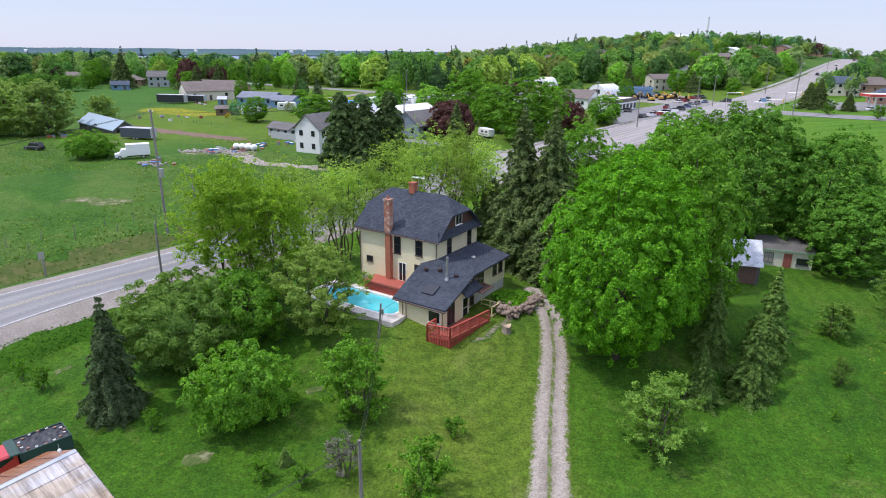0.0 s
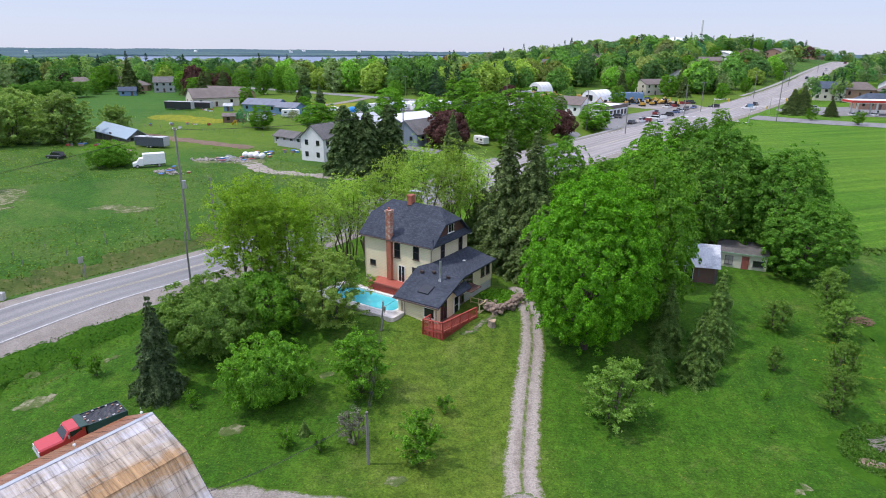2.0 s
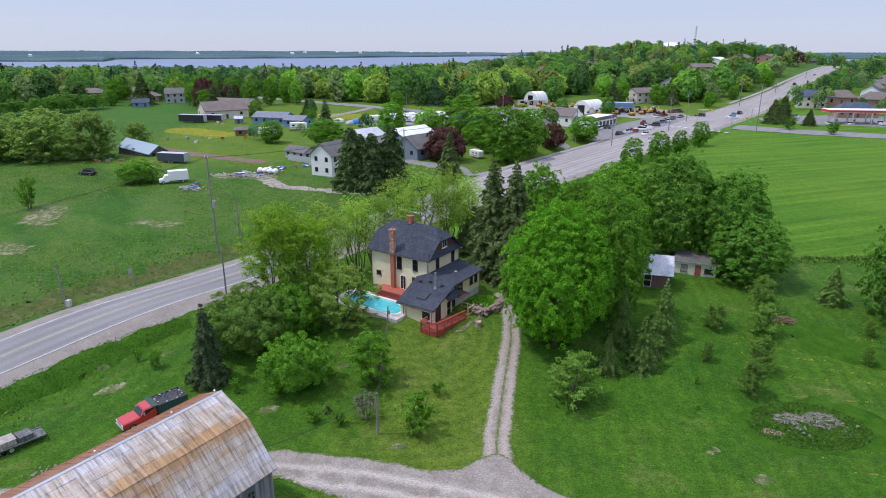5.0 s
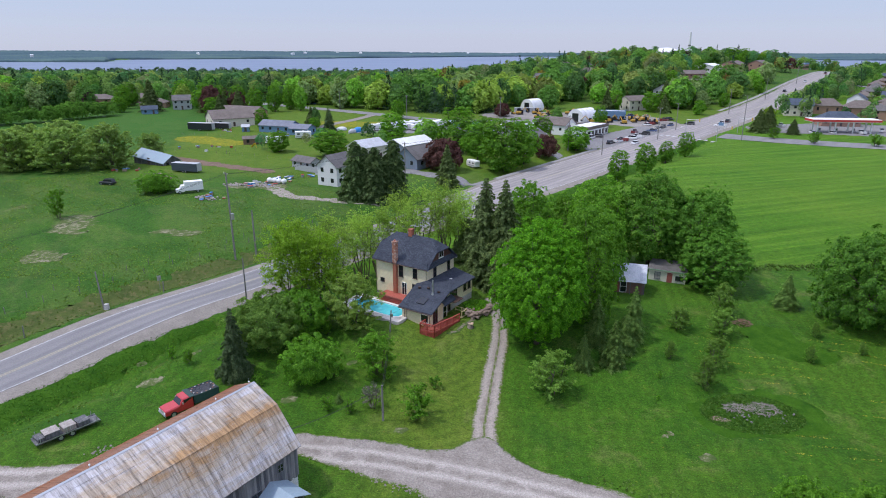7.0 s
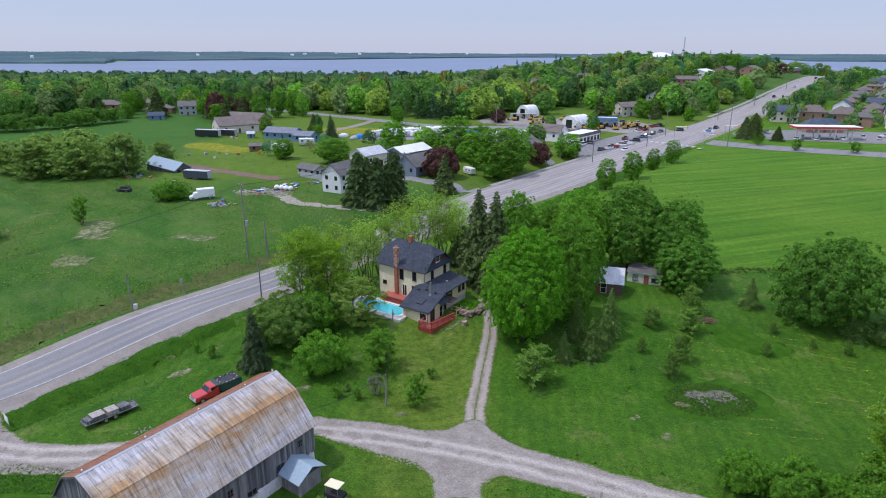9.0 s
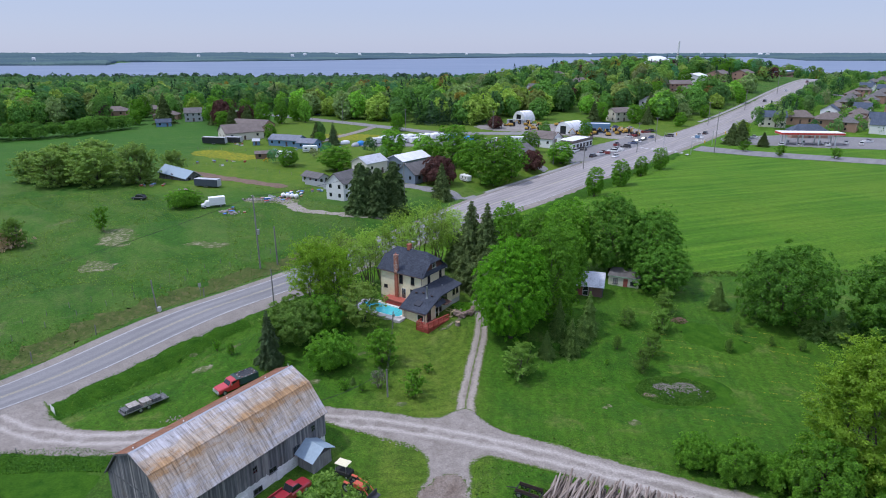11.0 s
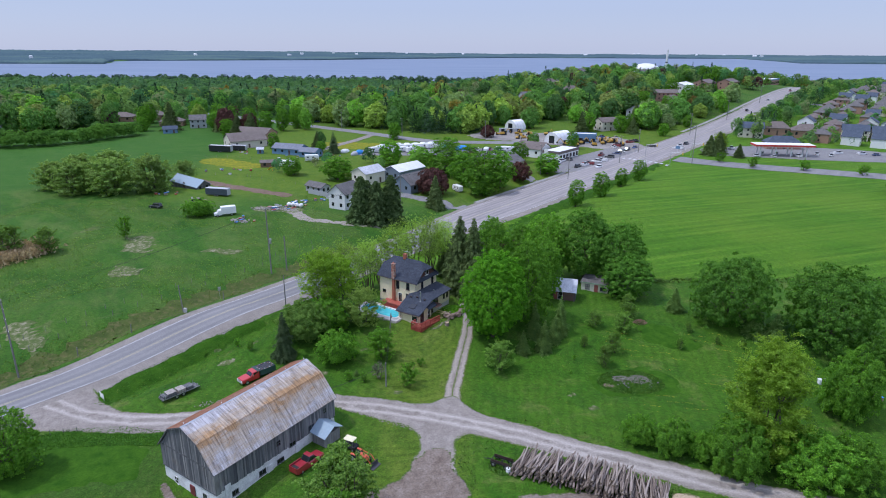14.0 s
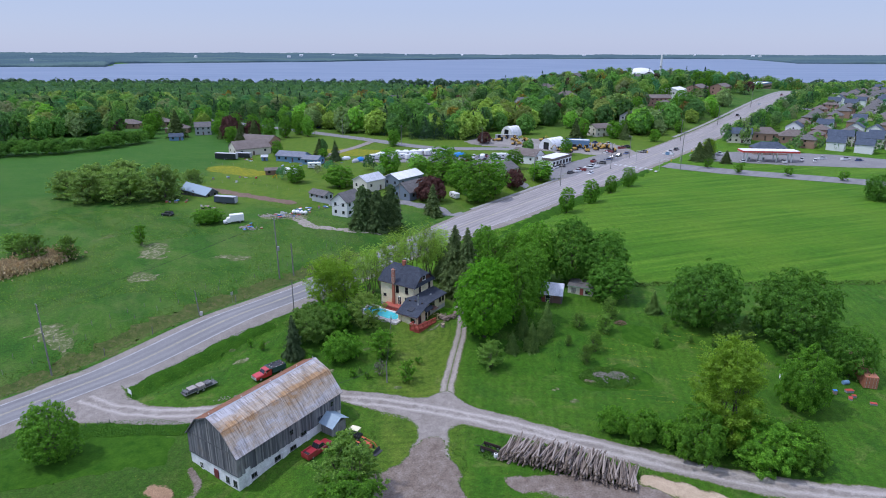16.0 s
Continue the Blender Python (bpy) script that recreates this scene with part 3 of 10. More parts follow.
def patch(name, sdf, x0, y0, x1, y1, step, lift, material, label, category, kind="structure", middle=None):
    """A sheet on the ground where sdf(x, y) is below nought, its rim drawn to the nought line."""
    xs, ys = np.arange(x0, x1 + step, step), np.arange(y0, y1 + step, step)
    gx, gy = np.meshgrid(xs, ys)
    s = sdf(gx, gy)
    inside = s < 0
    cell = inside[:-1, :-1] | inside[1:, :-1] | inside[:-1, 1:] | inside[1:, 1:]
    e = 0.2
    dx, dy = (sdf(gx + e, gy) - sdf(gx - e, gy)) / (2 * e), (sdf(gx, gy + e) - sdf(gx, gy - e)) / (2 * e)
    n2 = np.maximum(dx ** 2 + dy ** 2, 0.2)
    pull = np.where(inside, 0, np.clip(s, 0, 1.4 * step))
    gx2, gy2 = gx - pull * dx / n2, gy - pull * dy / n2
    gz = height(gx2, gy2) + np.where(inside, lift, lift * 0.4)
    nx = len(xs)
    jj, ii = np.nonzero(cell)
    i = jj * nx + ii
    f = np.stack([i, i + 1, i + nx + 1, i + nx], 1)
    used, inv = np.unique(f, return_inverse=True)
    shown = s.ravel()[used], gx2.ravel()[used], gy2.ravel()[used]
    v = np.stack([gx2.ravel(), gy2.ravel(), gz.ravel()], 1)[used]
    me = bpy.data.meshes.new(name)
    me.from_pydata(v.tolist(), [], inv.reshape(-1, 4).tolist())
    me.materials.append(material)
    me.shade_smooth()
    if middle is not None:
        # depth inside the rim, and the offset from the middle line, for worn tracks
        me.attributes.new("rim", "FLOAT", "POINT").data.foreach_set("value", np.clip(-shown[0], 0, 9).astype(np.float32))
        me.attributes.new("off", "FLOAT", "POINT").data.foreach_set("value", along(np.array(middle, float), shown[1:])[0].astype(np.float32))
    return tagged(new(name, me), label, category, kind=kind)


def waver(x, y, a=0.3, k=1.0):
    return a * (np.sin(k * x + 1.3 * np.sin(0.7 * k * y)) + np.sin(1.9 * k * y + np.sin(1.3 * k * x)) + 0.6 * np.sin(4.3 * k * x + 2.9 * k * y))


def stroke(points, widths, x, y):
    """Distance outside a line of varying half width."""
    points = np.array(points, float)
    d, s = along(points, (x, y))
    run = np.r_[0, np.cumsum(np.hypot(*np.diff(points, axis=0).T))]
    return d - np.interp(s, run, widths)


def union(*ds, k=2.0):
    r = ds[0]
    for d in ds[1:]:
        h = np.clip(0.5 + 0.5 * (d - r) / k, 0, 1)
        r = d + (r - d) * h - k * h * (1 - h)
    return r


# ---- roads ----


def resample(points, step):
    run = np.r_[0, np.cumsum(np.hypot(*np.diff(points, axis=0).T))]
    s = np.arange(0, run[-1], step)
    p = np.stack([np.interp(s, run, points[:, 0]), np.interp(s, run, points[:, 1])], 1)
    for _ in range(12):
        p[1:-1] = (p[:-2] + 2 * p[1:-1] + p[2:]) / 4
    return p


ROAD_P = resample(ROAD, 3.0)


def strip(name, pts, left, right, lift, material, label, category, cols=6, parent=None):
    """A band along a line between the offsets left and right (numbers, or arrays along it)."""
    d = np.gradient(pts, axis=0)
    d /= np.linalg.norm(d, axis=1)[:, None]
    n = np.stack([-d[:, 1], d[:, 0]], 1)
    left, right = np.broadcast_to(left, len(pts)), np.broadcast_to(right, len(pts))
    rows = []
    l0, l1 = lift if isinstance(lift, tuple) else (lift, lift)
    for k in np.linspace(0, 1, cols):
        q = pts + n * (left * (1 - k) + right * k)[:, None]
        rows.append(np.c_[q, height(q[:, 0], q[:, 1]) + l0 + (l1 - l0) * k])
    v = np.stack(rows, 1).reshape(-1, 3)
    i = (np.arange(len(pts) - 1)[:, None] * cols + np.arange(cols - 1)[None]).ravel()
    f = np.stack([i, i + cols, i + cols + 1, i + 1], 1)
    me = bpy.data.meshes.new(name)
    me.from_pydata(v.tolist(), [], f.tolist())
    me.materials.append(material)
    me.shade_smooth()
    off = (left[:, None] * (1 - np.linspace(0, 1, cols)) + right[:, None] * np.linspace(0, 1, cols)).ravel()
    me.attributes.new("off", "FLOAT", "POINT").data.foreach_set("value", off.astype(np.float32))
    ob = new(name, me)
    ob.parent = parent
    return tagged(ob, label, category, kind="structure" if parent is None else "")


far_run = ROAD_P[:, 1]
wide = 3.7 + 5.0 * smooth(96, 150, far_run)
road = strip("road", ROAD_P, wide + 0.2, -wide - 0.2, 0.19, HIGHWAY, "grey asphalt highway with worn lane lines", "road", 12)
strip("road_shoulder", ROAD_P, wide + 2.6, wide + 0.1, (0.0, 0.17), SHOULDER, "pale gravel road shoulder", "shoulder", 4)
strip("road_shoulder", ROAD_P, -wide - 0.1, -wide - 3.7 + 0.9 * smooth(70, 110, far_run), (0.17, 0.0), SHOULDER, "pale gravel road shoulder", "shoulder", 4)
for off in (1, -1):
    strip("edge_line", ROAD_P, off * wide + 0.08, off * wide - 0.08, 0.206, PAINT_LINE, "", "", 2, road)
for off in (0.22, -0.1):
    strip("centre_line", ROAD_P, off, off - 0.12, 0.206, plain("yellow_line", (0.4, 0.36, 0.24), 0.7), "", "", 2, road)

DRIVE = [(-66, 29), (-58, 24.5), (-50, 21.8), (-38, 22), (-26, 26.5), (-14, 28.8), (-3, 25.7), (8, 23.2), (17, 19.4), (28, 14.2), (44, 7.8), (52, 4.2), (64, 1.4), (82, -1), (120, -5)]
DRIVE_W = [9, 5.5, 3.2, 3.1, 2.9, 2.3, 3.2, 3.4, 3.0, 2.7, 2.6, 2.6, 2.7, 2.8, 2.9]
LANE = [(6.0, 25), (6.6, 33), (8.0, 42), (9.6, 50.5), (10.2, 57), (9.2, 63)]
YARD = [(4.2, 22), (4.0, 14), (3.0, 6), (1, -3), (-3, -14)]


def drive_sdf(x, y):
    return union(stroke(DRIVE, DRIVE_W, x, y), stroke([(6.0, 25), (6.2, 29)], [2.0, 1.3], x, y), stroke(YARD[:3], [2.8, 2.9, 4.5], x, y), k=5.0) + waver(x, y, 0.16, 0.42)


patch("gravel_drive", drive_sdf, -80, -12, 122, 40, 0.5, 0.09, DRIVE_GRAVEL, "pale crushed-stone farm drive with wheel tracks", "driveway", middle=resample(np.array(DRIVE, float), 3.0))
patch("gravel_lane", lambda x, y: stroke([(6.1, 26.5)] + LANE[1:], [1.75, 1.6, 1.45, 1.35, 1.3, 1.1], x, y) + waver(x, y, 0.05, 0.45), 2, 25, 15, 66, 0.3, 0.06, LANE_GRAVEL, "two worn gravel wheel tracks with grass between them", "driveway", middle=LANE)
patch("dirt_yard", lambda x, y: union(stroke(YARD[1:], [2.2, 5.5, 9, 12], x, y), stroke([(0, 4), (-9, 2)], [2.5, 1.8], x, y)) + waver(x, y, 0.3, 0.45), -26, -30, 22, 18, 0.5, 0.11, DIRT, "brown packed-earth farmyard", "yard", middle=YARD)

lake_bed = mesh_object("water", [(-4300, 900, -10.5), (4300, 900, -10.5), (4300, 4600, -10.5), (-4300, 4600, -10.5)], [(0, 1, 2, 3)], LAKE)
tagged(lake_bed, "calm grey-blue lake water", "lake", kind="structure")


# ---- trees ----
def leaf_mesh(name, pos, nor, size, material, parent, rng, label=""):
    """Many small leaf clumps, three corners each."""
    n = len(pos)
    up = rng.normal(size=(n, 3))
    t = np.cross(nor, up)
    t /= np.linalg.norm(t, axis=1)[:, None] + 1e-9
    b = np.cross(nor, t)
    s = size * rng.uniform(0.6, 1.35, (n, 1))
    v = np.stack([pos - t * s - b * s * 0.5, pos + t * s - b * s * 0.5, pos + b * s * 1.0], 1).reshape(-1, 3)
    f = np.arange(3 * n)
    me = bpy.data.meshes.new(name)
    me.vertices.add(len(v))
    me.vertices.foreach_set("co", v.ravel())
    me.loops.add(len(f))
    me.loops.foreach_set("vertex_index", f.astype(np.int32))
    me.polygons.add(len(f) // 3)
    me.polygons.foreach_set("loop_start", np.arange(0, len(f), 3, dtype=np.int32))
    me.materials.append(material)
    me.update(calc_edges=True)
    me.validate()
    ob = new(name, me)
    ob.parent = parent
    if label:
        ob["label"] = label
    return ob


def limb(bm, p, q, r0, r1, rng, n=6, segs=3, sway=0.08):
    p, q = Vector(p), Vector(q)
    last, lr = p, r0
    for k in range(1, segs + 1):
        f = k / segs
        w = (q - p).length * sway * (1 if k < segs else 0)
        c = p.lerp(q, f) + Vector(rng.normal(size=3) * w)
        r = r0 + (r1 - r0) * f
        tube(bm, last, c, lr, r, n)
        last, lr = c, r


def broadleaf(name, seed, h, r, leaf, material, label, low=0.12, lobes=26, dense=1.0, trunk=None, inner=0.25, top=1.0, category="tree", multi=1):
    """A tapered trunk with limbs, and a crown of lobes covered with leaf clumps. Its base stands at the origin."""
    rng = np.random.default_rng(seed)
    e = thing(name, 0, 0, 0, 0, label, category)
    tr = trunk or 0.022 * h + 0.03
    bm = bmesh.new()
    c0, c1 = low * h, h
    ch = (c1 - c0) / 2
    mid = c0 + ch
    centres, radii = [], []
    # main boughs, each with smaller sprays round it
    for k in range(lobes):
        z = rng.uniform(-0.95, 0.9)
        a = k * 2.399963 + rng.uniform(-0.4, 0.4)
        prof = math.sqrt(max(0.02, 1 - z * z)) * (1.0 - 0.18 * top * max(z, 0))
        rr = r * prof * rng.uniform(0.5, 0.84)
        c = np.array((rr * math.cos(a), rr * math.sin(a), mid + z * ch * 0.88))
        q = rng.uniform(0.2, 0.32) * min(r, ch * 1.15)
        centres.append(tuple(c))
        radii.append(q)
        for _ in range(4):
            d = rng.normal(size=3)
            d /= np.linalg.norm(d)
            d[2] *= 0.8
            s_ = c + d * q * rng.uniform(0.6, 1.05)
            if s_[2] > c0 * 0.7 and math.hypot(s_[0], s_[1]) < r * 1.05:
                centres.append(tuple(s_))
                radii.append(q * rng.uniform(0.35, 0.62))
    centres += [(0, 0, mid), (0, 0, c1 - 0.3 * r)]
    radii += [0.5 * min(r, ch), 0.26 * min(r, ch)]
    for k in range(multi):
        off = Vector((rng.uniform(-1, 1), rng.uniform(-1, 1), 0)) * (0.08 * r if multi > 1 else 0)
        limb(bm, off, off * 2.5 + Vector((0, 0, c0 + ch * 1.2)), tr / multi ** 0.5, tr * 0.35, rng, 8, 4, 0.02)
    for c in centres[:5 * min(lobes, 14):5]:
        limb(bm, (0, 0, max(0.3, min(c[2] - 0.25 * h, c0 + 0.5 * ch)) if c[2] > c0 else c0 * 0.6), c, tr * 0.4, tr * 0.1, rng, 5, 3)
    part("trunk", bm, BARK, e, smooth=True)
    P, N = [], []
    for c, q in zip(centres, radii):
        area = 4 * math.pi * q * q
        n = int(area / (leaf * leaf) * 0.5 * dense)
        d = rng.normal(size=(n, 3))
        d /= np.linalg.norm(d, axis=1)[:, None]
        d[:, 2] = np.where(d[:, 2] < -0.55, -d[:, 2], d[:, 2])
        bumpy = 1 + 0.16 * np.sin(5 * d[:, 0] + c[0] * 3) * np.sin(5 * d[:, 1] + c[1] * 3) * np.sin(4 * d[:, 2])
        k = np.where(rng.random(n) < inner, rng.uniform(0.5, 0.9, n), rng.uniform(0.84, 1.1, n) + 0.25 * (rng.random(n) < 0.07)) * bumpy
        p = np.array(c) + d * q * k[:, None] * np.array([1, 1, 0.82])
        P.append(p)
        N.append(d + rng.normal(size=(n, 3)) * 0.55 + np.array([0, 0, 0.35]))
    P, N = np.concatenate(P), np.concatenate(N)
    # leave out what lies deep inside other lobes
    keep = np.ones(len(P), bool)
    for c, q in zip(centres, radii):
        keep &= ~(np.linalg.norm((P - np.array(c)) / np.array([1, 1, 0.82]), axis=1) < q * 0.48)
    keep &= P[:, 2] > 0.15
    P, N = P[keep], N[keep]
    N /= np.linalg.norm(N, axis=1)[:, None]
    leaf_mesh("crown", P, N, leaf, LEAF[material], e, rng)
    return e


def dome_tree(name, seed, h, r, leaf, material, label, low=0.05, egg=0.2, clumps=300, size=(0.08, 0.15), dense=1.0, ragged=0.06, category="tree"):
    """A full crown: layered leafy sprays, each a small drooping umbrella, over a lumpy egg-shaped core on a short trunk."""
    rng = np.random.default_rng(seed)
    e = thing(name, 0, 0, 0, 0, label, category)
    c0, ch = low * h, (1 - low) * h / 2
    bm = bmesh.new()
    limb(bm, (0, 0, -0.3), (0, 0, c0 + ch), 0.022 * h + 0.05, 0.1, rng, 8, 4, 0.01)
    waves = [(rng.normal(size=3) * k, rng.uniform(0, 6.3), 1.0 / k) for k in (1.6, 2.2, 3.0, 4.2, 5.5, 7.0)]

    def lump(d):
        return 1 + (0.05 + 0.6 * ragged) * sum(w * np.cos(d @ v + p) for v, p, w in waves)

    P, N = [], []
    for k in range(clumps):
        z = 1 - 2 * (k + 0.5) / clumps
        a = k * 2.399963 + rng.uniform(-0.4, 0.4)
        u = np.array((math.cos(a) * math.sqrt(1 - z * z), math.sin(a) * math.sqrt(1 - z * z), z))
        depth = lump(u) * (1 + rng.normal() * ragged * 0.7) * (1.0 if rng.random() < 0.72 else rng.uniform(0.8, 0.93))
        w = 1 - egg * z
        q = rng.uniform(*size) * r
        d = u * np.array((w * r, w * r, ch)) * depth
        n = np.linalg.norm(d)
        c = d * (1 - 0.6 * q / n) + np.array((0, 0, c0 + ch))
        if k % max(6, clumps // 26) == 2:
            limb(bm, (0, 0, c0 + ch * rng.uniform(0.1, 0.8)), c, 0.08, 0.03, rng, 4, 2)
        # the spray's own up: between the crown's outward direction and the sky
        up = u * 0.75 + np.array((0, 0, 0.7)) + rng.normal(size=3) * 0.22
        up /= np.linalg.norm(up)
        t1 = np.cross(up, (0.31, 0.17, 0.93))
        t1 /= np.linalg.norm(t1)
        t2 = np.cross(up, t1)
        m = int(3.9 * q * q / (leaf * leaf) * dense)
        rad = np.sqrt(rng.random(m))
        th = rng.uniform(0, 2 * math.pi, m)
        reach = q * (1 + 0.25 * np.sin(th * 3 + a) + 0.15 * np.sin(th * 5 + 2 * a))
        x, y = rad * np.cos(th) * reach, rad * np.sin(th) * reach
        dome = q * (0.42 - 0.75 * rad * rad) + rng.normal(size=m) * 0.1 * q
        P.append(c + x[:, None] * t1 + y[:, None] * t2 + dome[:, None] * up)
        N.append(up + (x[:, None] * t1 + y[:, None] * t2) / q * 0.75 + rng.normal(size=(m, 3)) * 0.42)
    part("trunk", bm, BARK, e, smooth=True)
    n = int(6 * r * ch / (leaf * leaf) * 0.3)
    d = rng.normal(size=(n, 3))
    d /= np.linalg.norm(d, axis=1)[:, None]
    P.append(d * np.array([r, r, ch]) * 0.76 * lump(d)[:, None] * (1 - egg * d[:, 2:]) + np.array([0, 0, c0 + ch]))
    N.append(d + rng.normal(size=(n, 3)) * 0.4)
    P, N = np.concatenate(P), np.concatenate(N)
    keep = P[:, 2] > 0.12
    P, N = P[keep], N[keep]
    N /= np.linalg.norm(N, axis=1)[:, None]
    leaf_mesh("crown", P, N, leaf, LEAF[material], e, rng)
    return e


def feathery_tree(name, seed, h, r, leaf, material, label, stems=4, tips=90, per=110, low=0.2, spray=0.075, category="tree"):
    """An open tree in young leaf: slender stems that fork upwards, with loose see-through sprays at the twigs."""
    rng = np.random.default_rng(seed)
    e = thing(name, 0, 0, 0, 0, label, category)
    bm = bmesh.new()
    P, N = [], []
    c0 = low * h
    for s_ in range(stems):
        a = s_ * 2 * math.pi / stems + rng.uniform(-0.5, 0.5)
        lean = r * rng.uniform(0.15, 0.55) * (0.3 if stems == 1 else 1)
        base = Vector((math.cos(a), math.sin(a), 0)) * (0.12 * r if stems > 1 else 0)
        top = Vector((math.cos(a) * lean, math.sin(a) * lean, h * rng.uniform(0.72, 0.93)))
        limb(bm, base - Vector((0, 0, 0.3)), top, (0.012 * h + 0.05) / stems ** 0.3, 0.03, rng, 6, 4, 0.03)
        for _ in range(tips // stems):
            f = rng.uniform(0.0, 1.0) ** 0.8
            z = c0 + (h - c0) * f
            root = base.lerp(top, max(0.05, min(0.95, (z - 0.14 * h) / h)))
            w = r * math.sqrt(max(0.04, 1 - (2 * f - 0.9) ** 2 / 1.25)) * rng.uniform(0.35, 1.0)
            b = a + rng.normal() * 1.1
            tip = Vector((math.cos(b) * w, math.sin(b) * w, z + rng.uniform(-0.05, 0.06) * h))
            if rng.random() < 0.4:
                tube(bm, root, tip, 0.028, 0.008, 3)
            # leaves sit in small tufts along the twig's outer half
            tufts_ = int(rng.integers(4, 8))
            n = max(6, int(per * rng.uniform(0.6, 1.3)) // tufts_)
            for j in range(tufts_):
                c = np.array(root.lerp(tip, rng.uniform(0.45, 1.08))) + rng.normal(size=3) * np.array([1, 1, 0.7]) * h * spray * 0.5
                P.append(c + rng.normal(size=(n, 3)) * np.array([1, 1, 0.55]) * h * spray * rng.uniform(0.26, 0.42))
                N.append(rng.normal(size=(n, 3)) * 0.5 + np.array([0.25 * math.cos(b), 0.25 * math.sin(b), 0.75]))
    part("trunk", bm, BARK, e)
    P, N = np.concatenate(P), np.concatenate(N)
    keep = P[:, 2] > 0.2
    P, N = P[keep], N[keep]
    N /= np.linalg.norm(N, axis=1)[:, None]
    leaf_mesh("crown", P, N, leaf, LEAF[material], e, rng)
    return e


def conifer(name, seed, h, r, material, label, leaf=0.2, dense=1.0, low=0.03, taper=0.95):
    """Whorls of drooping boughs on a straight stem, shorter and younger towards the tip."""
    rng = np.random.default_rng(seed)
    e = thing(name, 0, 0, 0, 0, label, "tree")
    bm = bmesh.new()
    limb(bm, (0, 0, 0), (0, 0, h * 0.98), 0.016 * h + 0.04, 0.02, rng, 7, 4, 0.004)
    P, N = [], []
    whorls = int(h * 2.2)
    for k in range(whorls):
        f = (k + 0.3) / whorls
        z = h * (low + (1 - low) * f)
        reach = r * (1 - f) ** taper * rng.uniform(0.82, 1.12) + 0.1
        turn = rng.uniform(0, 6.3)
        nb = max(5, int(13 - 6 * f))
        for j in range(nb):
            a = turn + (j + rng.uniform(-0.35, 0.35)) * 2 * math.pi / nb
            L = reach * rng.uniform(0.62, 1.15)
            tip = np.array([math.cos(a) * L, math.sin(a) * L, z - 0.32 * L + 0.1 * f + rng.normal() * 0.06])
            root = np.array([0, 0, z])
            if L > 0.6 and j % 3 == 0:
                tube(bm, root, tip, 0.03, 0.008, 4)
            n = max(4, int(L / leaf * 5 * dense))
            s = rng.uniform(0.12, 1.0, n) ** 0.75
            side = rng.normal(size=n) * 0.27 * L * (1.06 - s)
            p = root + (tip - root) * s[:, None] + np.stack([-math.sin(a) * side, math.cos(a) * side, rng.normal(size=n) * 0.05 - 0.18 * np.abs(side) + 0.1 * L * np.sin(s * 3.1) - 0.1 * L * rng.random(n) ** 2], 1)
            P.append(p)
            N.append(np.tile([math.cos(a) * 0.4, math.sin(a) * 0.4, 0.8], (n, 1)) + rng.normal(size=(n, 3)) * 0.45)
    part("trunk", bm, BARK, e)
    P, N = np.concatenate(P), np.concatenate(N)
    N /= np.linalg.norm(N, axis=1)[:, None]
    leaf_mesh("crown", P, N, leaf, LEAF[material], e, rng)
    return e


def put(ob, x, y, rz=0.0, sx=1.0, sz=None, dz=0.0, label=""):
    """Sets a thing on the ground there, turned and scaled."""
    sz = sx if sz is None else sz
    ob.matrix_basis = pose(x, y, hz(x, y) + dz, 0, 0, rz) @ Matrix.Diagonal((sx, sx, sz, 1))
    if label:
        ob["label"] = label
    return ob


def again(ob, x, y, rz=0.0, sx=1.0, sz=None, dz=0.0, label=""):
    """A copy of a thing at another place on the ground."""
    sz = sx if sz is None else sz
    c = copy_thing(ob, Matrix())
    return put(c, x, y, rz, sx, sz, dz, label)


# the yard's own trees: name, place, height, crown radius
maple = put(dome_tree("maple_tree", 1, 18.6, 7.0, 0.1, "maple", "large bright green maple tree beside the gravel lane", low=0.0, egg=0.14, clumps=1700, size=(0.038, 0.078), dense=1.0, ragged=0.1), 15.0, 50.5, 0, 0.94, 1.0)
ash = put(feathery_tree("ash_tree", 2, 16.5, 7.2, 0.125, "lime", "tall open yellow-green ash tree near the pool", stems=5, tips=230, per=120, low=0.36, spray=0.042), -21.3, 57.5, 0, 0.84, 0.92)
put(dome_tree("elder_tree", 20, 7.0, 3.7, 0.11, "green", "dark green elder tree under the ash", low=0.03, egg=0.1, clumps=380, size=(0.07, 0.14), ragged=0.18), -19.0, 52.6)
again(ash, -17.5, 59.5, 130, 0.7, 0.78, label="yellow-green ash tree behind the pool")
apple = put(feathery_tree("apple_tree", 3, 8.2, 5.3, 0.09, "grey", "flowering apple tree with pale grey-green leaves", stems=4, tips=170, per=210, low=0.1, spray=0.05), -12.0, 54.0)
put(dome_tree("hawthorn_tree", 4, 7.2, 5.2, 0.1, "haw", "broad rounded hawthorn tree on the lawn", low=0.04, egg=0.1, clumps=620, size=(0.06, 0.12), ragged=0.16), -23.6, 50.0)
bush = put(dome_tree("crab_apple_tree", 5, 6.9, 4.3, 0.11, "green", "dense bright green crab apple tree on the lawn", low=0.05, egg=0.1, clumps=420, size=(0.08, 0.14), ragged=0.2), -15.6, 41.8, 0, 0.8, 0.86)
put(feathery_tree("pear_tree", 6, 6.3, 3.3, 0.085, "green", "upright pear tree with soft green leaves", stems=4, tips=110, per=150, low=0.06, spray=0.055), -7.1, 42.8)
small = put(feathery_tree("plum_tree", 7, 4.6, 2.2, 0.09, "green", "small plum tree on the lawn", stems=3, tips=50, per=110, low=0.05, spray=0.07), -1.5, 34.3)
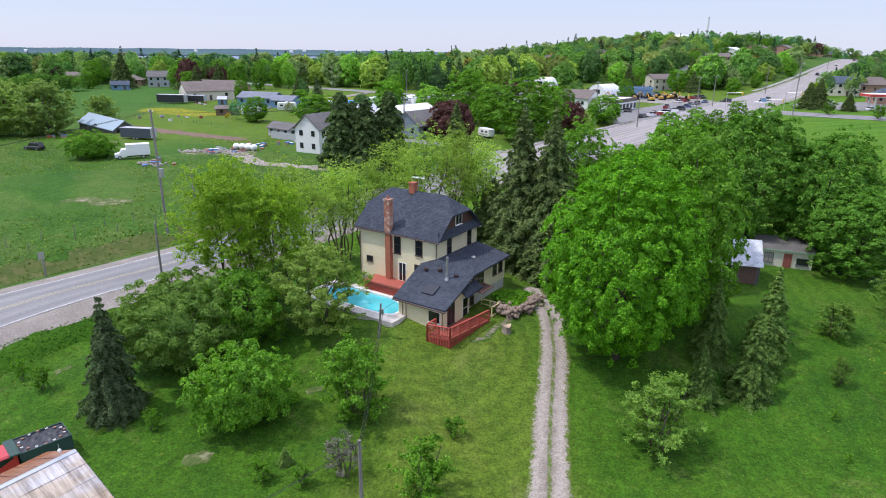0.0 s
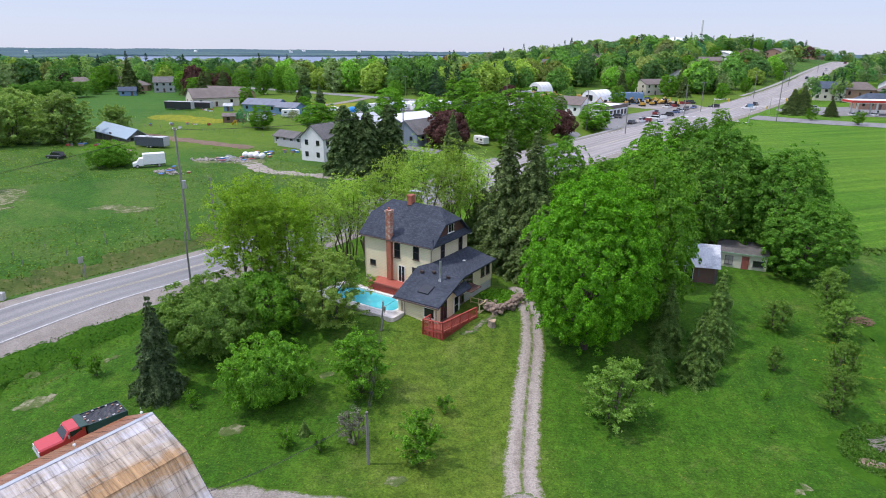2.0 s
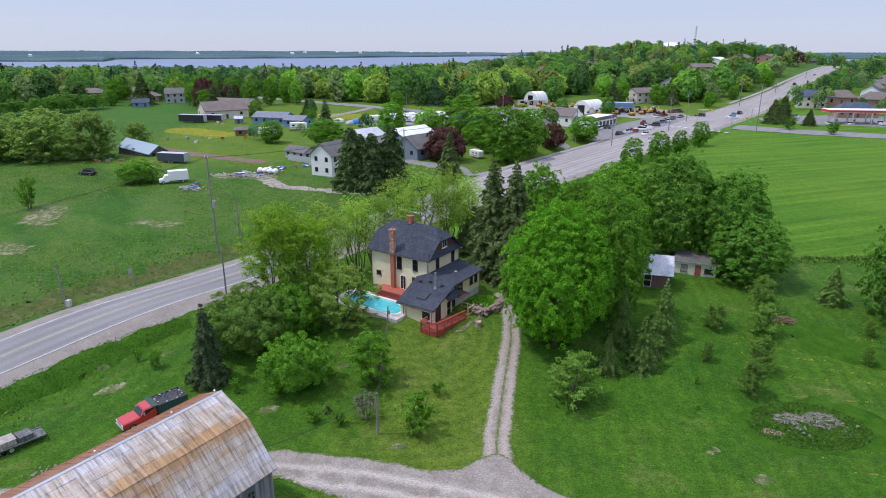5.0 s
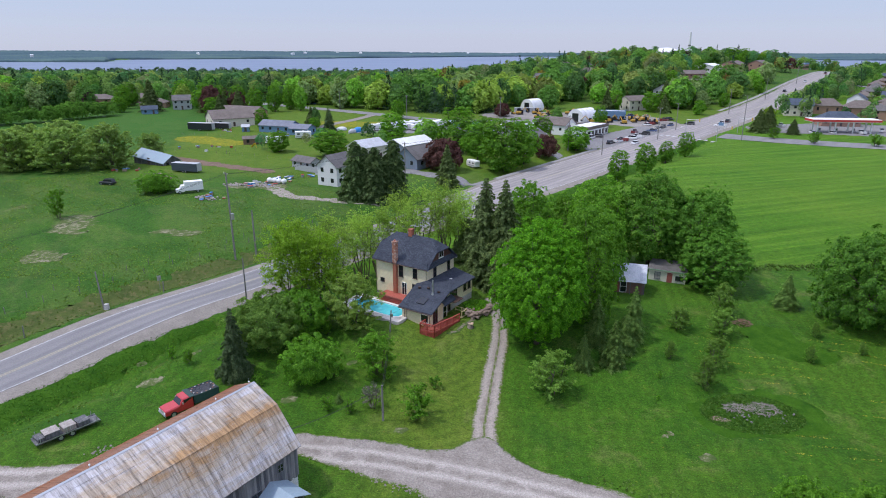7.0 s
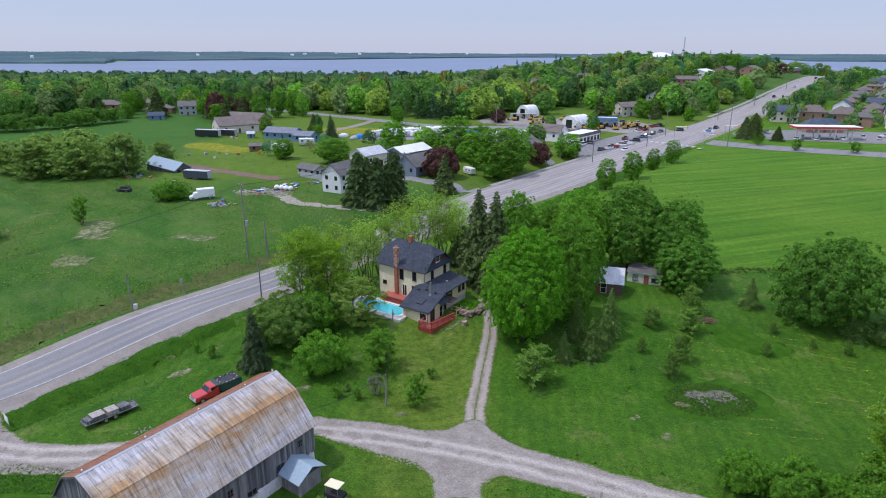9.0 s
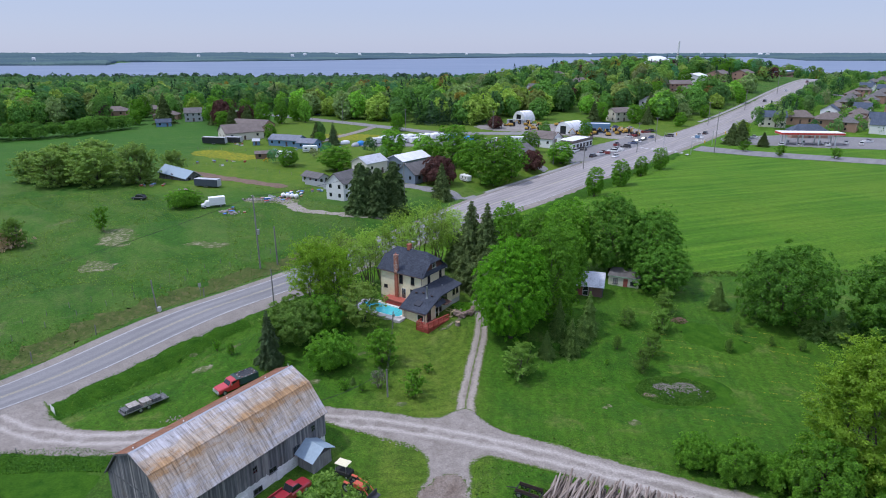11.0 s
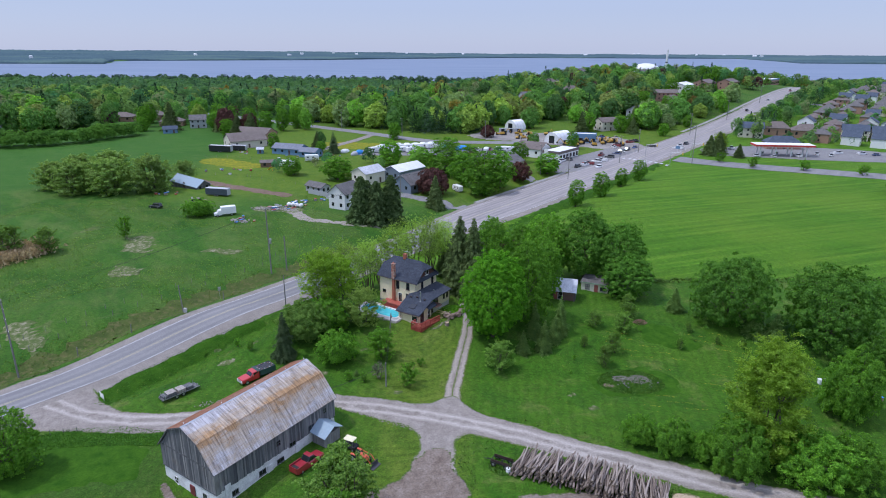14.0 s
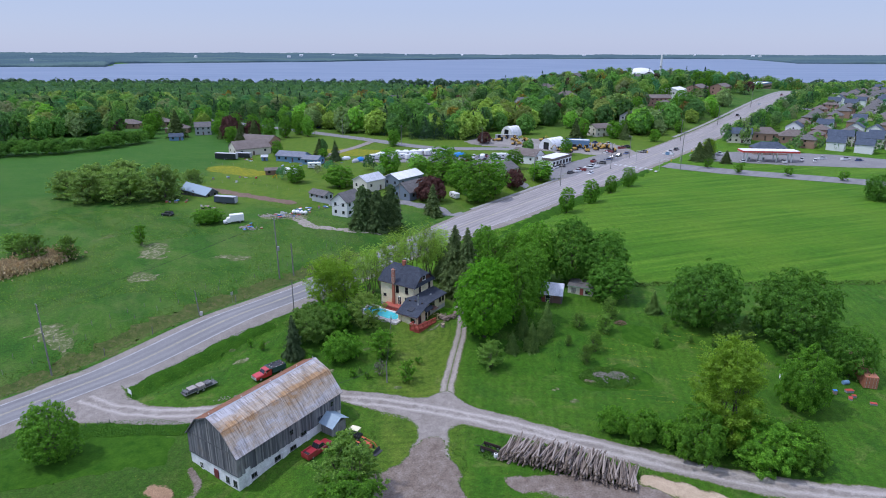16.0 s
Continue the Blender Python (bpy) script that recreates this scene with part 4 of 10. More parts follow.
lilac = put(feathery_tree("lilac_bush", 8, 3.3, 1.7, 0.07, "lilac", "straggly half-bare lilac bush by a pole", stems=6, tips=48, per=26, low=0.25, spray=0.06, category="bush"), -7.1, 36.4)
put(broadleaf("round_bush", 9, 1.5, 1.1, 0.082, "green", "small round green bush on the lawn", low=0.02, lobes=10, category="bush"), 0.5, 40.6)
dark = put(dome_tree("chestnut_tree", 10, 18.5, 6.3, 0.155, "deep", "tall dark green horse chestnut tree", low=0.06, egg=0.12, clumps=800, size=(0.055, 0.11), ragged=0.12), 40.0, 80.4, 0, 1.0, 0.97)
again(dark, 47.6, 77.0, 80, 0.98, 0.84, label="dark green chestnut tree at the hayfield's edge")
again(dark, 47.8, 69.6, 200, 0.84, 0.55, label="lower dark green chestnut tree beside the cottage")
linden = put(dome_tree("linden_tree", 11, 18.5, 5.4, 0.15, "green", "tall green linden tree behind the maple", low=0.03, egg=0.12, clumps=800, size=(0.055, 0.11), ragged=0.14), 22.3, 56.5, 0, 0.86, 1.0)
again(linden, 30.2, 81, 120, 1.0, 0.9)
again(linden, 16.3, 78, 40, 0.9, 0.9, label="bright green linden tree by the highway")
again(linden, 27.5, 68, 250, 0.85, 0.8)
again(linden, 25, 88, 10, 0.8, 0.64)
willow = put(feathery_tree("locust_tree", 12, 15.0, 5.2, 0.12, "locust", "thin yellow-green locust tree with bare lower trunk", stems=4, tips=110, per=72, low=0.4, spray=0.042), -2.9, 83)
for x, y, rz, sx, sz in ((-18.8, 73, 20, 0.85, 0.88), (-14, 75.5, 75, 0.85, 0.86), (-10.9, 79, 130, 0.9, 0.84), (-7.5, 82, 190, 0.95, 0.97), (1.4, 86, 250, 0.9, 0.97), (-22.5, 69, 300, 0.85, 0.8), (5, 91, 33, 0.9, 0.8), (-5.2, 78, 80, 0.8, 0.85), (-16.4, 69.8, 160, 0.75, 0.75), (0.8, 80.5, 280, 0.85, 0.9), (4.4, 85, 60, 0.8, 0.8), (-12.6, 72.6, 210, 0.75, 0.8)):
    again(willow, x, y, rz, sx, sz)
spruce = put(conifer("spruce_tree", 13, 9.0, 3.4, "spruce", "dark pyramid-shaped spruce tree on the lawn", 0.085, dense=2.4), -26.2, 43.0, 0, 0.86, 1.1)
young = put(conifer("young_spruce", 18, 10.1, 3.0, "young", "young green spruce tree on the lawn", 0.09, dense=2.2), 29.0, 51.5, 0, 0.85, 0.84)
tall_spruce = put(conifer("spruce_tree", 14, 18.5, 5.4, "hemlock", "tall dark spruce tree beside the house", 0.14, dense=1.6, taper=0.72), 8.6, 72.0)
again(tall_spruce, 11.6, 69.0, 100, 0.9, 1.02)
again(tall_spruce, 6.1, 83, 10, 0.8, 0.44)
again(tall_spruce, 12.5, 66, 200, 0.85, 0.62)
for x, y, sx, sz in ((25.0, 46.2, 0.78, 0.65), (23.6, 50.8, 0.75, 0.76), (20.6, 45.0, 0.6, 0.5), (27.4, 48.8, 0.6, 0.6), (56.1, 61.2, 0.8, 0.58), (64.5, 57.0, 0.9, 0.62), (69.5, 52.0, 1.0, 0.7), (73.0, 50.0, 0.9, 0.6)):
    again(young, x, y, x * 31, sx, sz)
grey_bush = put(feathery_tree("crab_apple_tree", 15, 6.0, 3.4, 0.085, "haw", "grey-green crab apple tree with bare twigs", stems=5, tips=110, per=130, low=0.1, spray=0.055), 15.5, 39.4)
for x, y, sx, sz in ((36.8, 54.4, 0.64, 0.56), (33.2, 47.3, 0.32, 0.44), (45.1, 58.6, 0.75, 0.85), (42.5, 52.6, 0.72, 0.72), (38.6, 45.2, 0.6, 0.75), (35.8, 41.0, 0.55, 0.7)):
    again(grey_bush, x, y, x * 17, sx, sz, label="small pale-leaved orchard apple tree")
# the east side of the lawn and the lane
oak = put(dome_tree("oak_tree", 16, 15.9, 8.5, 0.19, "deep", "broad dark green oak tree at the lawn's edge", low=0.02, egg=0.1, clumps=800, size=(0.05, 0.1), ragged=0.18), 66.0, 56.5, 0, 0.86, 0.9)
again(oak, 82.5, 48.5, 90, 0.98, 1.0)
again(oak, 89, 37, 140, 0.5, 0.62)
for x, y, k in ((56.2, 52.6, 0.5), (52.4, 46.6, 0.55), (60.6, 48.4, 0.4), (65.1, 46.9, 0.5)):
    again(grey_bush, x, y, x * 7, k * 0.55, k * 0.75, label="thin pale orchard sapling")
again(bush, 73.2, 25, 20, 1.1, 1.6, label="green tree before the old container")
poplar = put(feathery_tree("poplar_tree", 17, 19.5, 6.6, 0.13, "poplar", "tall yellow-green poplar tree beside the lane", stems=4, tips=320, per=190, low=0.05, spray=0.042), 53.0, 13)
again(bush, 47.8, 10.6, 50, 1.0, 1.15)
again(bush, 57.8, 8.6, 120, 1.15, 1.0)
again(bush, 63.5, 9.0, 220, 0.9, 0.9)
for x, y, s, w in ((35.5, 17.0, 0.55, 0.64), (40, 14.7, 0.65, 0.74), (44, 13.8, 0.48, 0.55)):
    again(bush, x, y, x * 9, s, w, label="low rounded green bush beside the lane")
again(linden, -58.1, 9.4, 0, 0.74, 0.56, label="round green maple tree beside the highway")
again(grey_bush, -7.6, -0.8, 70, 1.9, 1.8, label="airy grey-green tree in front of the barn")
again(bush, -7.2, -7.2, 70, 1.2, 1.2, label="leafy green tree below the barn yard")
# trees across the highway
street = dome_tree("street_tree", 19, 18.5, 5.4, 0.28, "green", "young round street tree along the highway", low=0.03, egg=0.1, clumps=150, size=(0.13, 0.24), ragged=0.13)
put(street, -60, 196, 0, 0.8, 0.4)
for x, y, s, w in ((51.4, 148, 0.62, 0.51), (63.7, 163, 0.66, 0.48), (76.6, 182, 0.5, 0.4), (86.3, 190.5, 0.56, 0.45)):
    again(street, x, y, x * 13, s, w, label="young round street tree along the highway")


# ---- the farmhouse ----
def lined(name, c, pitch, rough=0.65, dark=0.6, axis=2, var=0.06):
    """Boards or clapboards: shadow lines every pitch metres along one axis."""
    m, ns, ls, b = mat(name, rough)
    tc, sp = ns.new("ShaderNodeTexCoord"), ns.new("ShaderNodeSeparateXYZ")
    ls.new(tc.outputs["Object"], sp.inputs[0])
    fr = ns.new("ShaderNodeMath")
    fr.operation = "PINGPONG"
    fr.inputs[1].default_value = pitch / 2
    ls.new(sp.outputs[axis], fr.inputs[0])
    k = node(ns, "MapRange")
    k.inputs["From Max"].default_value = pitch * 0.12
    ls.new(fr.outputs[0], k.inputs[0])
    a = noise_tex(ns, ls, 1.2, 6, 0.65)
    col = ramp(ns, ls, a, [(0.3, tuple(v * (1 - var) for v in c)), (0.7, tuple(v * (1 + var) for v in c))])
    col = mix(ns, ls, k.outputs[0], tuple(v * dark for v in c), col)
    ls.new(col, b.inputs["Base Color"])
    bump(ns, ls, b, k.outputs[0], 0.5, 0.015)
    return m


def shingled(name, lo, hi):
    """Courses of asphalt shingles, their joints staggered."""
    m, ns, ls, b = mat(name, 0.9)
    b.inputs["Specular IOR Level"].default_value = 0.3
    tc = ns.new("ShaderNodeTexCoord")
    br = node(ns, "TexBrick", Scale=1.0, Mortar_Size=0.012, Brick_Width=0.33, Row_Height=0.16, Bias=0.0)
    br.inputs["Color1"].default_value, br.inputs["Color2"].default_value, br.inputs["Mortar"].default_value = (*lo, 1), (*hi, 1), (*(v * 0.6 for v in lo), 1)
    ls.new(tc.outputs["UV"], br.inputs["Vector"])
    a = ramp(ns, ls, noise_tex(ns, ls, 0.7, 5, 0.6), [(0.3, (0.75, 0.75, 0.78)), (0.7, (1.25, 1.22, 1.2))])
    col = mix(ns, ls, 1.0, br.outputs[0], a, "MULTIPLY")
    ls.new(col, b.inputs["Base Color"])
    bump(ns, ls, b, br.outputs["Fac"], -0.4, 0.01)
    return m


SHINGLE = shingled("grey_blue_shingles", (0.036, 0.045, 0.062), (0.062, 0.072, 0.093))
BROWN_SHINGLE = shingled("brown_shingles", (0.085, 0.045, 0.035), (0.13, 0.075, 0.055))
CLAP = lined("cream_clapboard", (0.8, 0.7, 0.47), 0.2, 0.6, 0.72)
GABLE_BROWN = lined("brown_gable_shingles", (0.11, 0.05, 0.036), 0.18, 0.8, 0.55)
FRAME_BROWN = plain("brown_window_paint", (0.09, 0.055, 0.045), 0.5)
WHITE_BRICK = stony("whitewashed_brick", [(0.4, (0.3, 0.11, 0.07)), (0.55, (0.4, 0.24, 0.18)), (0.68, (0.55, 0.48, 0.42))], 3.0, 16)


def slab_roof(name, faces, material, parent, thick=0.16, label=""):
    """Roof planes given by their corners, drawn down to a slab, with metre-true UVs up the slope."""
    bm = bmesh.new()
    uv = bm.loops.layers.uv.new("UVMap")
    for pts in faces:
        pts = [Vector(p) for p in pts]
        n = (pts[1] - pts[0]).cross(pts[2] - pts[0]).normalized()
        if n.z < 0:
            pts, n = pts[::-1], -n
        level = Vector((0, 0, 1)).cross(n)
        level = level.normalized() if level.length > 1e-4 else Vector((1, 0, 0))
        rise = n.cross(level)
        a = [bm.verts.new(p) for p in pts]
        c = [bm.verts.new(p - Vector((0, 0, thick))) for p in pts]
        fs = [bm.faces.new(a), bm.faces.new(c[::-1])]
        for i in range(len(pts)):
            j = (i + 1) % len(pts)
            fs.append(bm.faces.new((a[j], a[i], c[i], c[j])))
        for f in fs:
            for lp in f.loops:
                lp[uv].uv = (lp.vert.co.dot(level), lp.vert.co.dot(rise))
    me = bpy.data.meshes.new(name)
    bm.to_mesh(me)
    bm.free()
    me.materials.append(material)
    ob = new(name, me)
    ob.parent = parent
    if label:
        ob["label"] = label
    return ob


def window(parent, m, w, h, frame=FRAME_BROWN, bars=(0, 1), depth=0.1, pane=None, sill=True, name="window"):
    """A framed window whose middle stands at m (x across, z up, -y outwards), panes set into it."""
    t, bm = 0.07, bmesh.new()
    rings = [[bm.verts.new(m @ Vector((sx * (w / 2 + g), y, sz * (h / 2 + g)))) for sx, sz in ((-1, -1), (1, -1), (1, 1), (-1, 1))] for g, y in ((t, -0.05), (0, -0.05), (0, depth), (t, depth))]
    for a, b in zip(rings, rings[1:] + rings[:1]):
        for i in range(4):
            bm.faces.new((a[i], a[(i + 1) % 4], b[(i + 1) % 4], b[i]))
    f = part(name, bm, frame, parent)
    part("pane", box(bmesh.new(), -w / 2, -0.03, -h / 2, w / 2, -0.012, h / 2, m=m), pane or GLASS, f)
    if sill:
        part("sill", box(bmesh.new(), -w / 2 - 0.14, -0.13, -h / 2 - t - 0.05, w / 2 + 0.14, 0.02, -h / 2 - t, m=m), frame, f)
    for k in range(bars[0]):
        x = -w / 2 + w * (k + 1) / (bars[0] + 1)
        part("glazing_bar", box(bmesh.new(), x - 0.025, -0.046, -h / 2, x + 0.025, -0.03, h / 2, m=m), frame, f)
    for k in range(bars[1]):
        z = -h / 2 + h * (k + 1) / (bars[1] + 1)
        part("glazing_bar", box(bmesh.new(), -w / 2, -0.049, z - 0.025, w / 2, -0.031, z + 0.025, m=m), frame, f)
    return f


def facing(x, y, z, out):
    """A pose whose -y looks along the outward angle, in degrees from +x."""
    return pose(x, y, z, 0, 0, out + 90)


def build_house():
    H = thing("farmhouse", -9.68, 65.38, 2.1, -33.16, "two-storey cream clapboard farmhouse with dark shingled roof and annex", "house")
    L, D, ze, zr, oh, cl = 10.25, 7.7, 5.95, 9.7, 0.45, 1.77
    s = (zr - ze) / (D / 2 + oh)
    zc, ci = zr - s * cl, 1.95
    part("foundation", boxes((0.05, 0.05, -1.8, L - 0.05, D - 0.05, 0.32)), STONE, H, "grey stone foundation")
    bm = boxes((0, 0, 0.3, L, D, ze + 0.1))
    part("wall", bm, CLAP, H)
    # gables: brown above a narrow pent roof
    for u in (0.03, L - 0.15):
        pr = bmesh.new()
        pts = [(0.0, ze + 0.1), (D, ze + 0.1), (D / 2 + cl, zc - 0.2), (D / 2 - cl, zc - 0.2)]
        a = [pr.verts.new((u, y, z)) for y, z in pts]
        c = [pr.verts.new((u + 0.12, y, z)) for y, z in pts]
        pr.faces.new(a), pr.faces.new(c[::-1])
        for i in range(4):
            pr.faces.new((a[i], c[i], c[(i + 1) % 4], a[(i + 1) % 4]))
        part("gable", pr, GABLE_BROWN, H, "dark brown shingled gable")
    e0, e1 = -oh, L + oh
    rl, rr = (e0 + ci, D / 2, zr), (e1 - ci, D / 2, zr)
    n0, n1 = (e0, -oh, ze), (e1, -oh, ze)
    f0, f1 = (e0, D + oh, ze), (e1, D + oh, ze)
    c = {(u, v): (u, D / 2 + v * cl, zc) for u in (e0, e1) for v in (-1, 1)}
    slab_roof("roof", [[n0, n1, c[e1, -1], rr, rl, c[e0, -1]], [f1, f0, c[e0, 1], rl, rr, c[e1, 1]], [c[e1, -1], c[e1, 1], rr], [c[e0, 1], c[e0, -1], rl]], SHINGLE, H, 0.15)
    slab_roof("pent_roof", [[(L, 0.0, ze + 0.75), (L, D, ze + 0.75), (L + oh, D + oh, ze + 0.05), (L + oh, -oh, ze + 0.05)]], SHINGLE, H, 0.12)
    part("soffit", boxes((e0 + 0.06, -oh + 0.05, ze - 0.26, e1 - 0.06, -0.01, ze - 0.17), (e0 + 0.06, D + 0.01, ze - 0.26, e1 - 0.06, D + oh - 0.05, ze - 0.17)), TRIM, H)
    part("gutter", boxes((e0, -oh - 0.1, ze - 0.2, e1, -oh - 0.005, ze - 0.08), bevel=0.02), FRAME_BROWN, H, "dark brown eaves gutter")
    for u, v in ((0.08, -0.08), (L - 0.1, -0.09)):
        part("downpipe", tube(bmesh.new(), (u, v, 0.2), (u, v, ze - 0.15), 0.045, n=7), FRAME_BROWN, H)
    # brick chimney up the front wall, whitewash flaking above the eaves
    ch = part("chimney", boxes((3.85, -0.46, -1.0, 4.5, -0.005, 6.0)), BRICK, H, "red brick chimney")
    part("chimney_stack", boxes((3.82, -0.5, 6.0, 4.53, 0.12, 9.35), (3.76, -0.56, 9.3, 4.59, 0.18, 9.5)), WHITE_BRICK, ch, "brick stack with flaking whitewash")
    part("flue_pot", tube(bmesh.new(), (4.17, -0.2, 9.48), (4.17, -0.2, 9.8), 0.13, 0.11, 10), BRICK, ch)
    c2 = part("chimney", boxes((4.1, 3.5, 8.9, 4.75, 4.2, 10.45), (4.04, 3.44, 10.4, 4.81, 4.26, 10.6)), BRICK, H, "short red brick chimney")
    part("flashing", boxes((4.05, 3.4, 8.9, 4.8, 4.3, 9.42)), DARK, c2)
    # openings of the front wall
    for u, z, w, h in ((5.16, 4.65, 0.75, 1.85), (7.95, 4.85, 0.75, 1.75), (7.8, 2.1, 0.75, 1.5)):
        window(H, facing(u, 0, z, -90), w, h)
    window(H, facing(1.33, 0, 2.4, -90), 0.75, 0.55, bars=(0, 0))
    d = window(H, facing(5.8, 0, 1.75, -90), 0.85, 1.95, TRIM, (1, 0), sill=False, name="door")
    d["label"] = "white framed glass patio door"
    window(H, facing(2.1, 0, -0.02, -90), 0.7, 0.4, bars=(0, 0), sill=False)
    # openings of the gable wall
    for v in (2.15, 6.1):
        window(H, facing(L, v, 4.9, 0), 0.72, 1.75)
    window(H, facing(L - 0.03, 3.95, 7.45, 0), 1.1, 1.2, TRIM, (1, 0))
    # the low annex and the wing against the gable
    before = set(H.children)
    a, b_, cc, g = (9.45, -6.55, 1.95), (15.5, -6.45, 1.95), (15.5, -1.35, 3.95), (9.45, -1.85, 4.12)
    slab_roof("annex_roof", [[a, b_, cc, g]], SHINGLE, H, 0.18)
    low = set(H.children) - before
    slab_roof("wing_roof", [[(8.85, -0.9, 3.6), (14.9, -0.4, 3.43), (14.65, 7.35, 3.32), (10.2, 7.9, 4.0), (10.26, 0.0, 4.06)]], SHINGLE, H, 0.18)
    part("annex_foundation", boxes((9.25, -5.1, -2.8, 14.4, 0.3, -0.92), (10.3, -0.4, -2.2, 14.1, 7.15, 0.75)), CONCRETE, H, "grey concrete foundation")
    before = set(H.children)
    bm = bmesh.new()
    for v0, v1, u0, u1, z0, za, zb in ((-6.1, -1.55, 9.8, 15.05, -0.42, 1.96, 3.62),):
        vs = [bm.verts.new(p) for p in ((u0, v0, z0), (u1, v0, z0), (u1, v1, z0), (u0, v1, z0), (u0, v0, za), (u1, v0, za), (u1, v1, zb), (u0, v1, zb))]
        for f in ((0, 1, 5, 4), (1, 2, 6, 5), (2, 3, 7, 6), (3, 0, 4, 7), (4, 5, 6, 7), (3, 2, 1, 0)):
            bm.faces.new([vs[i] for i in f])
    part("annex_wall", bm, CLAP, H)
    low |= set(H.children) - before
    bm = bmesh.new()
    vs = [bm.verts.new(p) for p in ((10.3, -0.3, 0.75), (14.15, -0.3, 0.75), (14.15, 7.2, 0.75), (10.3, 7.2, 0.75), (10.3, -0.3, 3.62), (14.15, -0.3, 3.22), (14.15, 7.2, 3.1), (10.3, 7.2, 3.7))]
    for f in ((0, 1, 5, 4), (1, 2, 6, 5), (2, 3, 7, 6), (3, 0, 4, 7), (4, 5, 6, 7), (3, 2, 1, 0)):
        bm.faces.new([vs[i] for i in f])
    part("wing_wall", bm, CLAP, H)
    before = set(H.children)
    part("annex_gutter", boxes((9.4, -6.68, 1.72, 15.55, -6.56, 1.85), bevel=0.02), FRAME_BROWN, H)
    for u in (10.35, 10.75, 14.95):
        part("downpipe", tube(bmesh.new(), (u, -6.17, -0.8), (u, -6.17, 1.8), 0.04, n=7), FRAME_BROWN, H)
    window(H, facing(14.0, -6.1, 0.85, -90), 1.25, 1.05, TRIM, (0, 0))
    window(H, facing(15.05, -4.85, 0.95, 0), 1.1, 2.0, FRAME_BROWN, (1, 0))
    d = window(H, facing(15.05, -2.3, 0.75, 0), 0.85, 2.0, TRIM, (0, 1), sill=False, name="door")
    d["label"] = "white framed glazed entrance door"
    window(H, facing(15.05, -1.0, 1.05, 0), 0.45, 0.8, FRAME_BROWN, (0, 0))
    low |= set(H.children) - before
    window(H, facing(14.15, 1.6, 2.4, 0), 1.9, 1.5, DARK, (1, 0))
    for v in (4.95, 6.2):
        window(H, facing(14.15, v, 2.35, 0), 0.7, 1.25)
    porch = slab_roof("porch_roof", [[(15.0, -3.3, 2.9), (15.9, -3.3, 2.3), (15.9, -0.4, 2.5), (15.0, -0.4, 3.1)]], SHINGLE, H, 0.12)
    porch.location = (-0.6, 0.95, -0.5)
    slab_roof("side_porch_roof", [[(14.0, -0.4, 1.9), (15.8, -0.4, 1.75), (15.8, 1.9, 1.75), (14.0, 1.9, 1.9)]], BROWN_SHINGLE, H, 0.1)
    # roof fittings
    before = set(H.children)
    slab_roof("skylight", [[(11.8, -5.2, 2.6), (13.2, -5.2, 2.6), (13.2, -3.9, 3.1), (11.8, -3.9, 3.1)]], GLASS, H, 0.12)
    st = part("stove_pipe", tube(bmesh.new(), (13.2, -2.75, 3.2), (13.2, -2.75, 5.7), 0.13, n=10), STEEL, H, "bright steel stove pipe")
    part("pipe_collar", tube(bmesh.new(), (13.2, -2.75, 3.3), (13.2, -2.75, 3.75), 0.28, 0.12, 10), STEEL, st)
    for u, v, z in ((10.6, -2.6, 3.9), (12.0, -2.2, 4.0), (13.9, -2.2, 3.75)):
        part("roof_vent", boxes((u - 0.2, v - 0.15, z - 0.15, u + 0.2, v + 0.15, z + 0.14), bevel=0.04), DARK, H)
    low |= set(H.children) - before
    for o in low:
        o.location = (-0.6, 0.95, -0.5)
    an = part("aerial", tube(bmesh.new(), (4.95, 4.1, 9.5), (4.95, 4.1, 11.2), 0.025, n=6), STEEL, H, "thin metal television aerial")
    for k in range(6):
        part("aerial_rod", tube(bmesh.new(), (4.3 + k * 0.26, 4.1 - 0.75 + 0.08 * k, 11.1), (4.3 + k * 0.26, 4.1 + 0.75 - 0.08 * k, 11.1), 0.012, n=4), STEEL, an)
    part("aerial_boom", tube(bmesh.new(), (4.2, 4.1, 11.1), (5.75, 4.1, 11.1), 0.018, n=4), STEEL, an)
    part("roof_vent", boxes((12.3, 3.2, 3.55, 12.7, 3.6, 3.85), bevel=0.04), STEEL, H)
    return H


house = build_house()
HOUSE_M = pose(-9.68, 65.38, 2.1, 0, 0, -33.16)


def at_house(name, label, category):
    e = new(name)
    e.empty_display_size = 0.2
    e.matrix_basis = HOUSE_M @ (Matrix.Translation((-0.6, 0.95, -0.5)) if category in ("deck", "landing") and name != "pool_deck" else Matrix())
    return tagged(e, label, category)


